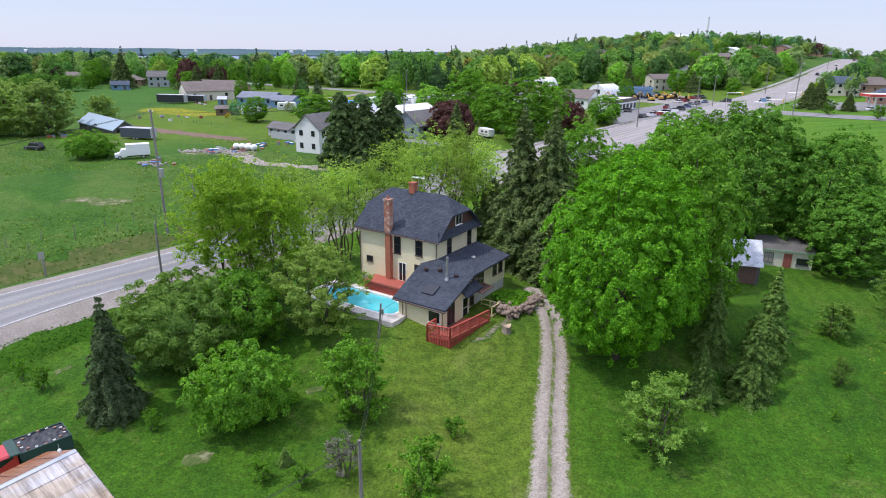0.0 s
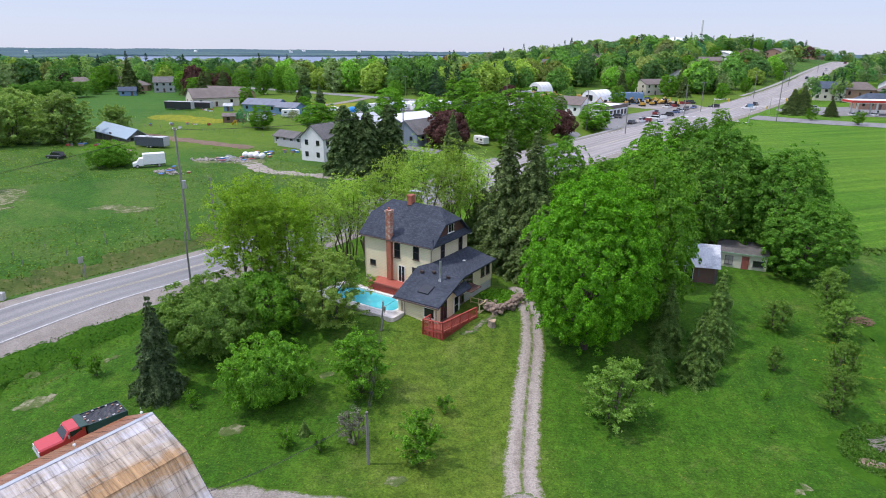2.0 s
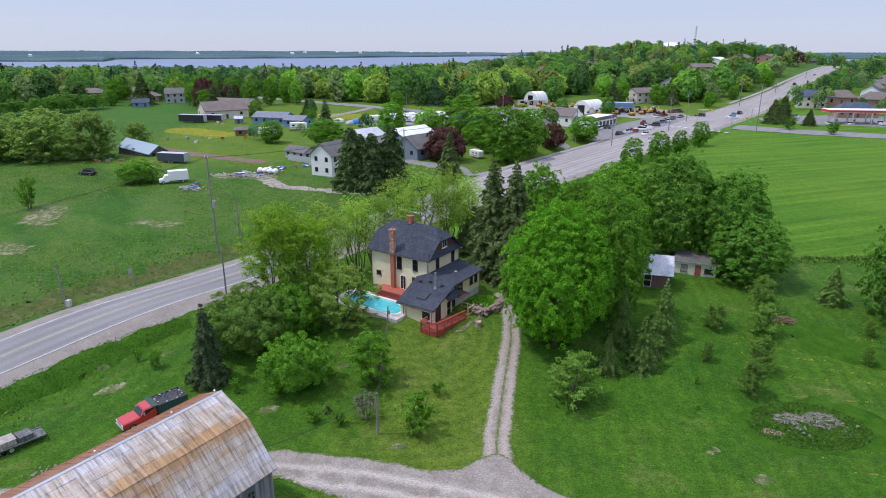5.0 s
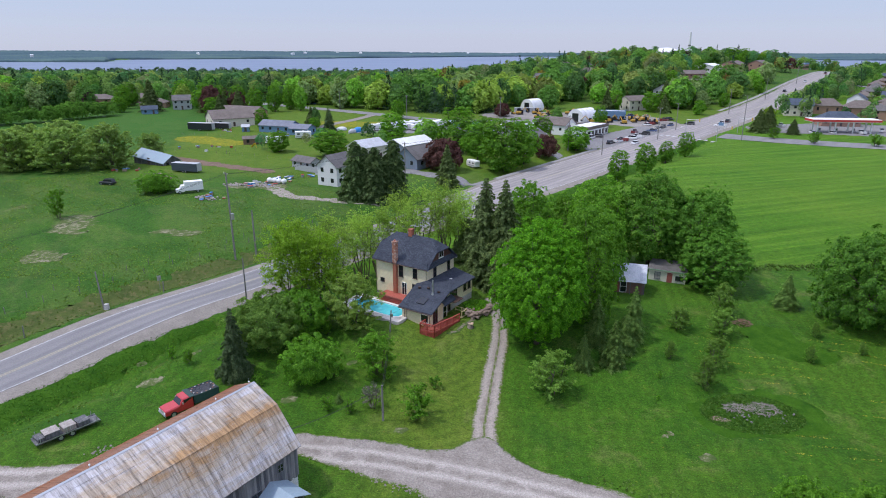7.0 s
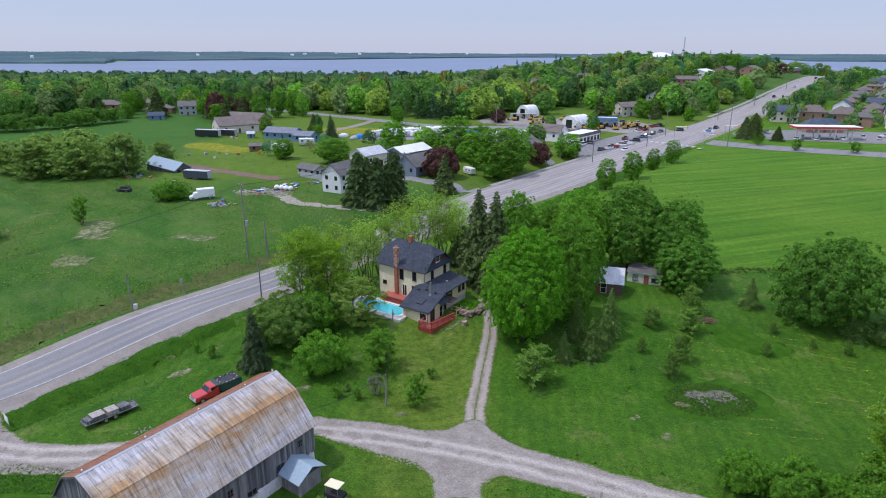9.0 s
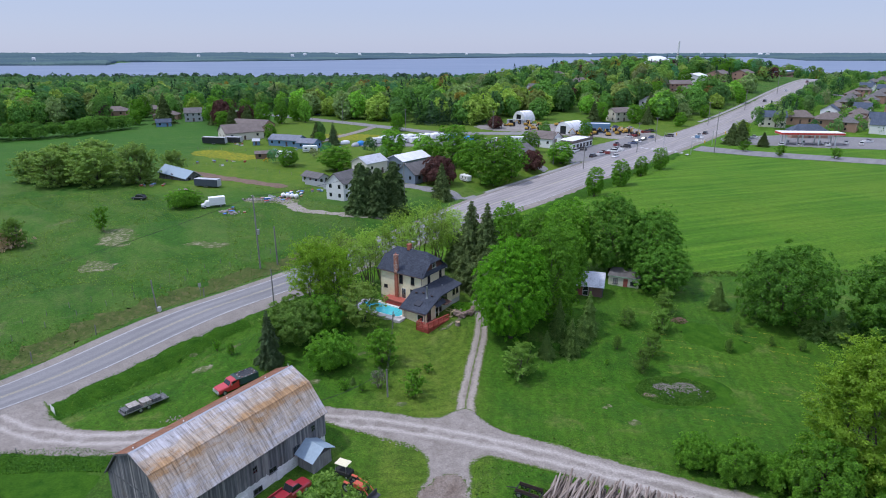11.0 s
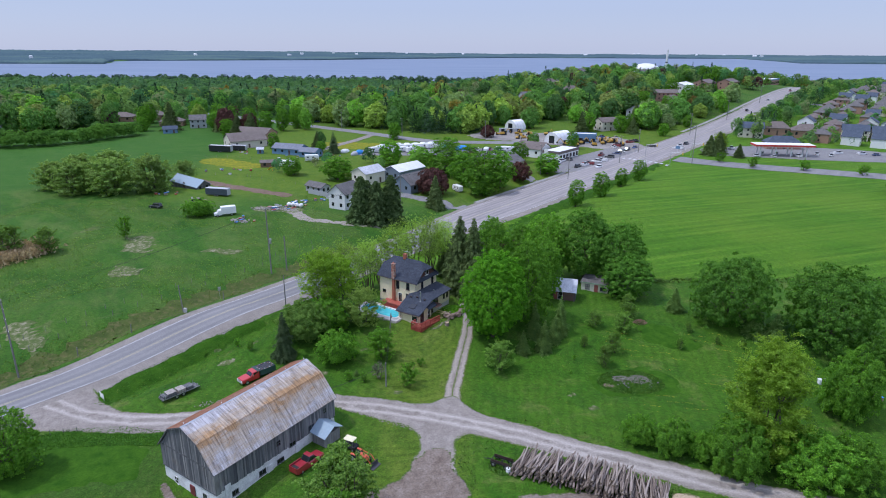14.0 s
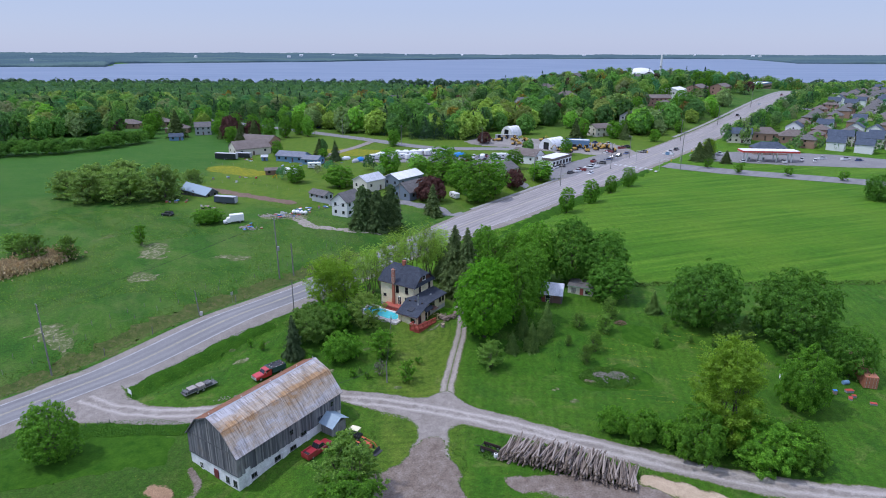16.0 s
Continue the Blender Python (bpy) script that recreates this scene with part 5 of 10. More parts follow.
def build_decks():
    # front deck with a closed skirt and a rail
    K = at_house("timber_deck", "red stained timber deck with a slatted rail along the annex", "deck")
    path = [Vector(p) for p in ((14.3, -6.25, 0), (14.35, -7.75, 0), (16.6, -7.35, 0), (17.4, -1.7, 0))]
    bm = bmesh.new()
    fl = [bm.verts.new((x, y, z)) for z in (-0.32, -0.2) for x, y in ((14.35, -6.15), (14.35, -7.75), (16.6, -7.35), (17.4, -1.7), (15.1, -1.5), (15.1, -6.15))]
    bm.faces.new(fl[:6][::-1]), bm.faces.new(fl[6:])
    for i in range(6):
        bm.faces.new((fl[i], fl[(i + 1) % 6], fl[6 + (i + 1) % 6], fl[6 + i]))
    part("deck_floor", bm, lined("red_deck_boards", (0.36, 0.09, 0.06), 0.14, 0.7, 0.45, 0), K)
    for p, q in zip(path[:-1], path[1:]):
        d = q - p
        n = max(1, round(d.length / 1.5))
        ang = math.degrees(math.atan2(d.y, d.x))
        for k in range(n + 1):
            c = p.lerp(q, k / n)
            part("post", boxes((c.x - 0.06, c.y - 0.06, -1.7, c.x + 0.06, c.y + 0.06, 0.85), bevel=0.01), DECK_RED, K)
        M = pose(p.x, p.y, 0, 0, 0, ang)
        part("handrail", box(bmesh.new(), 0.06, -0.08, 0.8, d.length - 0.06, 0.08, 0.86, m=M), DECK_RED, K)
        part("bottom_rail", box(bmesh.new(), 0.06, -0.02, -0.08, d.length - 0.06, 0.02, 0.02, m=M), DECK_RED, K)
        for k in range(int(d.length / 0.16)):
            x = 0.1 + k * 0.16
            part("baluster", box(bmesh.new(), x, -0.018, 0.02, x + 0.04, 0.018, 0.8, m=M), DECK_RED, K)
        k = 0.0
        while k < d.length:
            part("skirt_board", box(bmesh.new(), k, -0.02, -1.55, min(k + 0.1, d.length), 0.0, -0.42, m=M), DECK_RED, K)
            k += 0.16
        part("rim_board", box(bmesh.new(), 0, -0.03, -0.42, d.length, 0.01, -0.3, m=M), DECK_RED, K)
    # landing with a pale rail by the side door
    P = at_house("wooden_landing", "small bare-wood landing with a pale yellow rail", "landing")
    part("platform", boxes((15.2, -0.9, -0.4, 17.3, 0.6, -0.2)), plain("bare_pine", (0.5, 0.38, 0.2), 0.8), P)
    bm = boxes((15.2, 0.52, 0.7, 17.3, 0.6, 0.78), (17.2, -0.9, 0.7, 17.3, 0.52, 0.78), (15.2, 0.52, 0.2, 17.3, 0.56, 0.28))
    part("rail", bm, plain("yellow_pine", (0.55, 0.45, 0.22), 0.8), P)
    for u, v in ((15.25, 0.55), (16.3, 0.55), (17.25, 0.55), (17.25, -0.85)):
        part("post", boxes((u - 0.05, v - 0.05, -1.8, u + 0.05, v + 0.05, 0.85)), plain("yellow_pine", (0.55, 0.45, 0.22), 0.8), P)
    # low deck by the pool
    B = at_house("pool_deck", "low red stained timber deck against the house wall", "deck")
    part("deck_floor", boxes((2.1, -1.95, 0.62, 7.1, -0.02, 0.74), (2.0, -2.02, 0.56, 7.2, -1.95, 0.76)), lined("red_pool_boards", (0.42, 0.1, 0.07), 0.14, 0.7, 0.5, 1), B)
    bm = bmesh.new()
    for k in range(50):
        box(bm, 2.1 + k * 0.1, -1.93, -0.6, 2.16 + k * 0.1, -1.9, 0.6)
    for k in range(6):
        box(bm, 2.1, -1.9, -0.25 + k * 0.14, 7.1, -1.88, -0.19 + k * 0.14)
    part("lattice", bm, DECK_RED, B, "red lattice skirt")
    # pool in its paved surround
    S = at_house("swimming_pool", "turquoise in-ground swimming pool with a pale paved surround", "pool")
    rim = []
    for k in range(48):
        a = 2 * math.pi * k / 48
        cx, sy = math.cos(a), math.sin(a)
        sq = (abs(cx) ** 5 + abs(sy) ** 5) ** (-1 / 5)
        rim.append((3.9 + 5.1 * cx * sq, -4.3 + 1.9 * sy * sq - 0.1 * cx))
    outer = []
    for x, y in rim:
        d = Vector((x - 3.9, y + 4.45))
        k = min(6.2 / max(abs(d.x), 1e-6), 2.95 / max(abs(d.y), 1e-6))
        outer.append((3.9 + d.x * min(k, 2.2), -4.45 + d.y * min(k, 2.2)))
    n = len(rim)

    def ring(name, inner, out, z0, z1, mt, label=""):
        bm = bmesh.new()
        a = [bm.verts.new((*p, z1)) for p in inner]
        c = [bm.verts.new((*p, z1)) for p in out]
        e = [bm.verts.new((*p, z0)) for p in inner]
        g = [bm.verts.new((*p, z0)) for p in out]
        for i in range(n):
            j = (i + 1) % n
            bm.faces.new((a[i], c[i], c[j], a[j]))
            bm.faces.new((a[j], e[j], e[i], a[i]))
            bm.faces.new((c[i], g[i], g[j], c[j]))
        return part(name, bm, mt, S, label)

    ring("paving", rim, outer, -1.6, -0.32, stony("pale_paving", [(0.3, (0.5, 0.45, 0.4)), (0.7, (0.68, 0.62, 0.57))], 0.9, 8), "pale pinkish concrete paving")
    coping = [(3.9 + (x - 3.9) * 1.045, -4.45 + (y + 4.45) * 1.1) for x, y in rim]
    inn = [(3.9 + (x - 3.9) * 0.985, -4.45 + (y + 4.45) * 0.97) for x, y in rim]
    ring("coping", inn, coping, -1.2, -0.27, WHITE, "white pool coping")
    bm = bmesh.new()
    bm.faces.new([bm.verts.new((*p, -0.48)) for p in inn])
    w, ns, ls, b = mat("pool_water", 0.08)
    col = ramp(ns, ls, noise_tex(ns, ls, 0.5, 3), [(0.3, (0.06, 0.46, 0.52)), (0.7, (0.12, 0.6, 0.64))])
    ls.new(col, b.inputs["Base Color"])
    bump(ns, ls, b, noise_tex(ns, ls, 3.0, 3), 0.15, 0.03)
    part("water", bm, w, S, "clear turquoise pool water")
    bd = at_house("diving_board", "white diving board at the pool's end", "diving board")
    part("board", boxes((8.0, -4.2, 0.25, 9.9, -3.75, 0.32), bevel=0.02), WHITE, bd)
    part("stand", boxes((9.3, -4.15, -0.12, 9.7, -3.8, 0.25), (8.9, -4.1, -0.12, 9.0, -3.85, 0.25)), STEEL, bd)


build_decks()


# ---- the barn ----
def build_barn():
    B = thing("barn", -30.32, 5.74, 0, 56.33, "weathered grey board barn with rusty metal gambrel roof", "barn")
    L, W_, zb, zs, ze, zk, zr, k = 22.85, 11.86, -4.2, -0.1, 3.59, 6.85, 8.29, 3.19
    hw = W_ / 2
    part("foundation", boxes((0.1, -hw + 0.1, zb, L - 0.1, hw - 0.1, zs)), LIME, B, "limewashed rubble foundation wall")
    core = prism([(-hw + 0.12, zs), (hw - 0.12, zs), (hw - 0.12, ze - 0.2), (k, zk - 0.35), (0, zr - 0.3), (-k, zk - 0.35), (-hw + 0.12, ze - 0.2)], 0.12, L - 0.12)
    bmesh.ops.transform(core, matrix=Matrix(((0, 1, 0, 0), (1, 0, 0, 0), (0, 0, 1, 0), (0, 0, 0, 1))), verts=core.verts)
    part("frame", core, DARK, B)
    rng = random.Random(5)

    def roof_z(y):
        y = abs(y)
        return zr - (zr - zk) * y / k if y < k else zk - (zk - ze) * (y - k) / (hw - k)

    # cladding boards, one wall at a time
    for side in (-1, 1):
        bm = bmesh.new()
        x = 0.0
        while x < L - 0.05:
            w = min(rng.uniform(0.2, 0.34), L - x)
            o = rng.uniform(0, 0.03)
            y = side * (hw - 0.02 + o)
            z0 = zs - rng.uniform(0.0, 0.25)
            box(bm, x + 0.006, min(y, y - side * 0.1), z0, x + w - 0.006, max(y, y - side * 0.1), ze - 0.12)
            x += w
        part("side_cladding", bm, BOARDS, B)
    for x0 in (0.0, L):
        bm = bmesh.new()
        y = -hw
        while y < hw - 0.05:
            w = min(rng.uniform(0.2, 0.34), hw - y)
            o = rng.uniform(0, 0.03) * (-1 if x0 == 0 else 1)
            lo, hi = roof_z(y + 0.01) - 0.22, roof_z(y + w - 0.01) - 0.22
            box(bm, min(x0 + o, x0 + o + 0.1 * (1 if x0 == 0 else -1)), y + 0.006, zs - rng.uniform(0, 0.2), max(x0 + o, x0 + o + 0.1 * (1 if x0 == 0 else -1)), y + w - 0.006, min(lo, hi) + 0.05)
            y += w
        part("gable_cladding", bm, BOARDS, B)
    # belt boards
    part("belt_board", boxes((-0.06, -hw - 0.04, zs - 0.08, 0.0, hw + 0.04, zs + 0.1), (-0.05, -hw, ze - 0.1, -0.001, hw, ze + 0.05)), WEATHERED, B)
    # rafters' ends show under the eaves: soffit slabs
    eo = 0.3
    ez = ze - (zk - ze) / (hw - k) * eo
    rake = 0.25
    for side in (-1, 1):
        pts = [(0, zr), (side * k, zk), (side * (hw + eo), ez)]
        for (y0, z0), (y1, z1) in zip(pts[:-1], pts[1:]):
            bm = bmesh.new()
            a = [bm.verts.new((x, y, z - d)) for d in (0.03, 0.12) for x, y, z in ((-rake, y0, z0), (L + rake, y0, z0), (L + rake, y1, z1), (-rake, y1, z1))]
            for f in ((0, 1, 2, 3), (7, 6, 5, 4), (0, 4, 5, 1), (1, 5, 6, 2), (2, 6, 7, 3), (3, 7, 4, 0)):
                bm.faces.new([a[i] for i in f])
            part("roof_deck", bm, WEATHERED, B)
    # sheets on the yard side are pieces, those on the far side one mesh
    cols = 30
    cw = (L + 2 * rake) / cols
    far = bmesh.new()
    for side in (-1, 1):
        for (y0, z0), (y1, z1), rows in (((0, zr), (side * k, zk), 4), ((side * k, zk), (side * (hw + eo), ez), 6)):
            slope = Vector((0, y1 - y0, z1 - z0))
            n = Vector((0, -(z1 - z0), y1 - y0)).normalized()
            if n.z < 0:
                n = -n
            run = slope.normalized()
            ln = slope.length / rows
            me = None
            for r in range(rows):
                for c in range(cols):
                    bm = bmesh.new() if side < 0 and me is None else (far if side > 0 else None)
                    M = Matrix.Translation(Vector((-rake + c * cw, y0, z0)) + run * (ln * r) + n * rng.uniform(0.0, 0.012))
                    if bm is not None:
                        # a sheet with three ribs, its lower edge lapped over the next
                        prof = [(0, 0.02), (0.05, 0.02), (0.08, 0.0), (cw * 0.33, 0.0), (cw * 0.36, 0.018), (cw * 0.39, 0.0), (cw * 0.66, 0.0), (cw * 0.69, 0.018), (cw * 0.72, 0.0), (cw, 0.0)]
                        o = Vector() if side < 0 else M.translation
                        top = [bm.verts.new(o + Vector((x, 0, 0)) + n * (h + 0.004)) for x, h in prof]
                        low = [bm.verts.new(o + Vector((x, 0, 0)) + run * (ln + 0.06) + n * (h + 0.022)) for x, h in prof]
                        lip = [bm.verts.new(v.co - n * 0.03) for v in low]
                        for i in range(len(prof) - 1):
                            bm.faces.new((top[i], top[i + 1], low[i + 1], low[i]))
                            bm.faces.new((low[i], low[i + 1], lip[i + 1], lip[i]))
                        if side < 0:
                            me = bpy.data.meshes.new("roof_sheet")
                            bmesh.ops.recalc_face_normals(bm, faces=bm.faces)
                            bm.to_mesh(me)
                            bm.free()
                            me.materials.append(RUSTY)
                    if side < 0:
                        ob = new("roof_sheet", me)
                        ob.parent = B
                        ob.matrix_basis = M
    q = part("far_slope_sheeting", far, RUST_RED, B, "rust-red metal sheets on the far slope")
    q["kind"] = "stuff"
    part("ridge_cap", prism([(-0.16, zr - 0.02), (0, zr + 0.06), (0.16, zr - 0.02), (0.14, zr - 0.05), (0, zr + 0.02), (-0.14, zr - 0.05)], 0, 1), STEEL, B).matrix_basis = Matrix(((0, L + 2 * rake, 0, -rake), (1, 0, 0, 0), (0, 0, 1, 0), (0, 0, 0, 1)))
    for x in (0.4, 6.5, 12.5, 18.5, L - 0.4):
        rod = part("lightning_rod", tube(bmesh.new(), (x, 0, zr), (x, 0, zr + 0.7), 0.012, n=5), STEEL, B)
        bm = bmesh.new()
        bmesh.ops.create_uvsphere(bm, u_segments=8, v_segments=6, radius=0.09, matrix=Matrix.Translation((x, 0, zr + 0.35)))
        part("glass_ball", bm, WHITE, rod, smooth=True)
    # rake boards
    for x0 in (-rake - 0.03, L + rake):
        bm = bmesh.new()
        for side in (-1, 1):
            pts = [(0, zr), (side * k, zk), (side * (hw + eo), ez)]
            for (y0, z0), (y1, z1) in zip(pts[:-1], pts[1:]):
                a = [bm.verts.new((x, y, z)) for x in (x0, x0 + 0.03) for y, z in ((y0, z0 + 0.01), (y1, z1 + 0.01), (y1, z1 - 0.2), (y0, z0 - 0.2))]
                for f in ((0, 1, 2, 3), (7, 6, 5, 4), (0, 4, 5, 1), (1, 5, 6, 2), (2, 6, 7, 3), (3, 7, 4, 0)):
                    bm.faces.new([a[i] for i in f])
        part("rake_board", bm, WEATHERED, B)
    # openings along the yard side and the gable
    y = -hw - 0.02
    for x, z, w, h in ((3.0, -1.65, 0.95, 0.65), (7.8, -1.45, 1.1, 0.7), (11.2, -1.5, 1.2, 0.6), (13.6, 0.0, 1.1, 0.6), (17.6, 0.6, 1.1, 0.9)):
        window(B, facing(x, -hw + 0.08 if z < -0.7 else y, z, -90), w, h, WEATHERED, (1, 0))
    for x, z in ((11.0, 1.6), (20.6, 2.0)):
        window(B, facing(x, y, z, -90), 0.6, 0.8, WEATHERED, (1, 1), sill=False)
    for x, w, z0, z1 in ((1.9, 0.9, -3.2, 0.4), (9.2, 1.0, -3.2, -1.0), (14.6, 0.9, -3.0, -0.7)):
        part("door", boxes((x - w / 2, y - 0.05, z0, x + w / 2, y + 0.1, z1)), LIME, B, "whitewashed plank door")
    d = part("door", boxes((-0.05, -1.05, -3.4, 0.08, -0.05, -1.0)), plain("maroon_door", (0.16, 0.03, 0.03), 0.7), B, "maroon plank door in the foundation")
    for v in (3.2, -3.2, -5.0):
        window(B, facing(0.09, v, -1.75, 180), 0.7, 1.0, LIME if v > 0 else WEATHERED, (1, 1))
    # lean-to porch with a pale metal roof on the yard side
    P = part("lean_to", boxes((17.6, -hw - 2.9, -3.2, 20.8, -hw - 0.12, 0.0)), BOARDS, B, "small board lean-to")
    slab_roof("lean_to_roof", [[(17.1, -hw - 3.3, -0.1), (19.2, -hw - 3.4, 1.15), (19.2, -hw - 0.05, 1.35), (17.1, -hw - 0.05, 0.1)], [(19.2, -hw - 3.4, 1.15), (21.3, -hw - 3.3, 0.0), (21.3, -hw - 0.05, 0.2), (19.2, -hw - 0.05, 1.35)]], BLUE_TIN, P, 0.05, "pale blue-grey metal roof")
    return B


def rusty(name, edges, stops):
    m, ns, ls, b = mat(name, 0.55, 0.25)
    geo = ns.new("ShaderNodeNewGeometry")
    spin, mp, mp2 = (ns.new("ShaderNodeMapping") for _ in range(3))
    spin.inputs["Rotation"].default_value = (0, 0, radians(-56.33))
    mp.inputs["Scale"].default_value = (0.16, 0.5, 0.35)
    mp2.inputs["Scale"].default_value = (3.4, 0.32, 0.32)
    ls.new(geo.outputs["Position"], spin.inputs[0])
    ls.new(spin.outputs[0], mp.inputs[0])
    ls.new(spin.outputs[0], mp2.inputs[0])
    n1 = node(ns, "TexNoise", Scale=1.0, Detail=9, Roughness=0.74, Distortion=0.15)
    ls.new(mp.outputs[0], n1.inputs["Vector"])
    n2 = node(ns, "TexNoise", Scale=1.0, Detail=6, Roughness=0.7)
    ls.new(mp2.outputs[0], n2.inputs["Vector"])
    oi, sz = ns.new("ShaderNodeObjectInfo"), ns.new("ShaderNodeSeparateXYZ")
    ls.new(geo.outputs["Position"], sz.inputs[0])
    # weathered zinc in streaks down the slope; rust runs from below the kink and eats at single sheets
    tone = ramp(ns, ls, n2.outputs[0], stops)
    piece = ramp(ns, ls, oi.outputs["Random"], [(0.0, (0.86, 0.85, 0.84)), (1.0, (1.08, 1.08, 1.1))])
    col = mix(ns, ls, 1.0, tone, piece, "MULTIPLY")
    zone = ns.new("ShaderNodeMath")
    zone.operation = "MULTIPLY_ADD"
    near = ns.new("ShaderNodeFloatCurve")
    cv = near.mapping.curves[0]
    cv.points[0].location, cv.points[1].location = (0.0, 0.05), (1.0, 0.0)
    for px_, py_ in ((0.35, 0.06), (0.62, 0.16), (0.78, 0.2), (0.9, 0.05)):
        cv.points.new(px_, py_)
    near.mapping.update()
    zn = node(ns, "MapRange")
    zn.inputs["From Min"].default_value, zn.inputs["From Max"].default_value = 2.0, 8.4
    ls.new(sz.outputs[2], zn.inputs[0])
    ls.new(zn.outputs[0], near.inputs["Value"])
    zone.inputs[1].default_value = 1.0
    ls.new(n1.outputs[0], zone.inputs[0])
    ls.new(near.outputs[0], zone.inputs[2])
    tan = ramp(ns, ls, zone.outputs[0], [(0.48, (0, 0, 0)), (0.62, (0.8, 0.8, 0.8))])
    col = mix(ns, ls, tan, col, mix(ns, ls, 1.0, tone, (0.86, 0.7, 0.48), "MULTIPLY"))
    rust = ramp(ns, ls, zone.outputs[0], [(0.66, (0, 0, 0)), (0.76, (0.85, 0.85, 0.85))])
    col = mix(ns, ls, rust, col, mix(ns, ls, 1.0, tone, (0.8, 0.47, 0.18), "MULTIPLY"))
    if edges:
        tc, sp = ns.new("ShaderNodeTexCoord"), ns.new("ShaderNodeSeparateXYZ")
        ls.new(tc.outputs["Generated"], sp.inputs[0])
        ex, ez = node(ns, "MapRange"), node(ns, "MapRange")
        ex.inputs["From Min"].default_value, ex.inputs["From Max"].default_value = 0.0, 0.12
        ez.inputs["From Min"].default_value, ez.inputs["From Max"].default_value = 0.0, 0.1
        ls.new(sp.outputs[0], ex.inputs[0])
        ls.new(sp.outputs[2], ez.inputs[0])
        col = mix(ns, ls, ex.outputs[0], mix(ns, ls, 1.0, col, (0.93, 0.91, 0.9), "MULTIPLY"), col)
        col = mix(ns, ls, ez.outputs[0], mix(ns, ls, 1.0, col, (0.42, 0.38, 0.36), "MULTIPLY"), col)
    ls.new(col, b.inputs["Base Color"])
    bump(ns, ls, b, n2.outputs[0], 0.2, 0.02)
    return m


def board_material():
    m, ns, ls, b = mat("grey_barn_boards", 0.9)
    b.inputs["Specular IOR Level"].default_value = 0.2
    geo = ns.new("ShaderNodeNewGeometry")
    one = ramp(ns, ls, geo.outputs["Random Per Island"], [(0.0, (0.085, 0.09, 0.1)), (0.5, (0.17, 0.175, 0.185)), (1.0, (0.29, 0.285, 0.28))])
    g = ramp(ns, ls, noise_tex(ns, ls, 2.5, 6, 0.7, (1, 1, 0.1)), [(0.3, (0.55, 0.55, 0.56)), (0.7, (1.25, 1.23, 1.2))])
    col = mix(ns, ls, 1.0, one, g, "MULTIPLY")
    warm = ramp(ns, ls, noise_tex(ns, ls, 0.5, 4), [(0.55, (0, 0, 0)), (0.75, (0.4, 0.4, 0.4))])
    col = mix(ns, ls, warm, col, (0.17, 0.13, 0.1))
    ls.new(col, b.inputs["Base Color"])
    bump(ns, ls, b, noise_tex(ns, ls, 12, 4, 0.6, (1, 1, 0.08)), 0.4, 0.02)
    return m


RUSTY = rusty("rusty_roof_sheet", True, [(0.32, (0.2, 0.185, 0.18)), (0.43, (0.38, 0.36, 0.355)), (0.54, (0.53, 0.51, 0.515)), (0.68, (0.64, 0.63, 0.65))])
RUST_RED = rusty("rust_red_sheet", False, [(0.3, (0.24, 0.11, 0.075)), (0.6, (0.36, 0.2, 0.14)), (0.75, (0.42, 0.28, 0.21))])
BLUE_TIN = plain("pale_blue_tin", (0.26, 0.34, 0.4), 0.7, 0.0, var=0.1)
BOARDS = board_material()
barn = build_barn()


# ---- side roads, lots and fields across the highway ----
def lane(name, pts, w, material, label, lift=0.12, category="road"):
    return strip(name, resample(np.array(pts, float), 4.0), w / 2, -w / 2, lift, material, label, category, 4)


lane("side_road", [(118, 236), (134, 223), (156.5, 214), (196, 197), (300, 152), (520, 60)], 13, ASPHALT, "grey asphalt side road past the petrol station")
lane("side_road", [(112, 250), (92, 276), (42.7, 281), (-2.6, 283), (-42, 316), (-109, 370), (-200, 440)], 9, ASPHALT, "grey asphalt road behind the yards")
WALK = stony("worn_pavement", [(0.3, (0.25, 0.24, 0.23)), (0.7, (0.33, 0.32, 0.305))], 0.5, 5)
lane("pavement", [(16, 150), (40, 181), (58, 204)], 2.0, WALK, "pale concrete pavement along the highway", 0.15, "pavement")
lane("pavement", [(150, 318), (222, 407), (281, 478), (345, 560)], 2.2, WALK, "pale concrete pavement along the highway", 0.15, "pavement")
lane("side_street", [(-66, 238), (-58, 262), (-44, 290), (-38, 312)], 5, SHOULDER, "pale gravel access lane")
lane("side_street", [(196, 350), (225, 330), (262, 292), (330, 230)], 8, ASPHALT, "grey residential street")
lane("side_street", [(285, 440), (330, 400), (420, 310)], 8, ASPHALT, "grey residential street")


for k in range(9):
    a = Vector((108, 222)).lerp(Vector((92, 236)), k / 8)
    mesh_object("crossing_bar", [(a.x - 0.9, a.y - 1.2, hz(a.x, a.y) + 0.24), (a.x + 0.1, a.y - 1.9, hz(a.x, a.y) + 0.24), (a.x + 1.9, a.y + 0.6, hz(a.x, a.y) + 0.24), (a.x + 0.9, a.y + 1.3, hz(a.x, a.y) + 0.24)], [(0, 1, 2, 3)], PAINT_LINE, road)


def field(name, pts, widths, material, label, category, step=1.5, lift=0.06, a=0.3, k=0.6):
    p = np.array(pts, float)
    m = max(widths) + 3
    return patch(name, lambda x, y: stroke(pts, widths, x, y) + waver(x, y, a, k), p[:, 0].min() - m, p[:, 1].min() - m, p[:, 0].max() + m, p[:, 1].max() + m, step, lift, material, label, category, middle=pts)


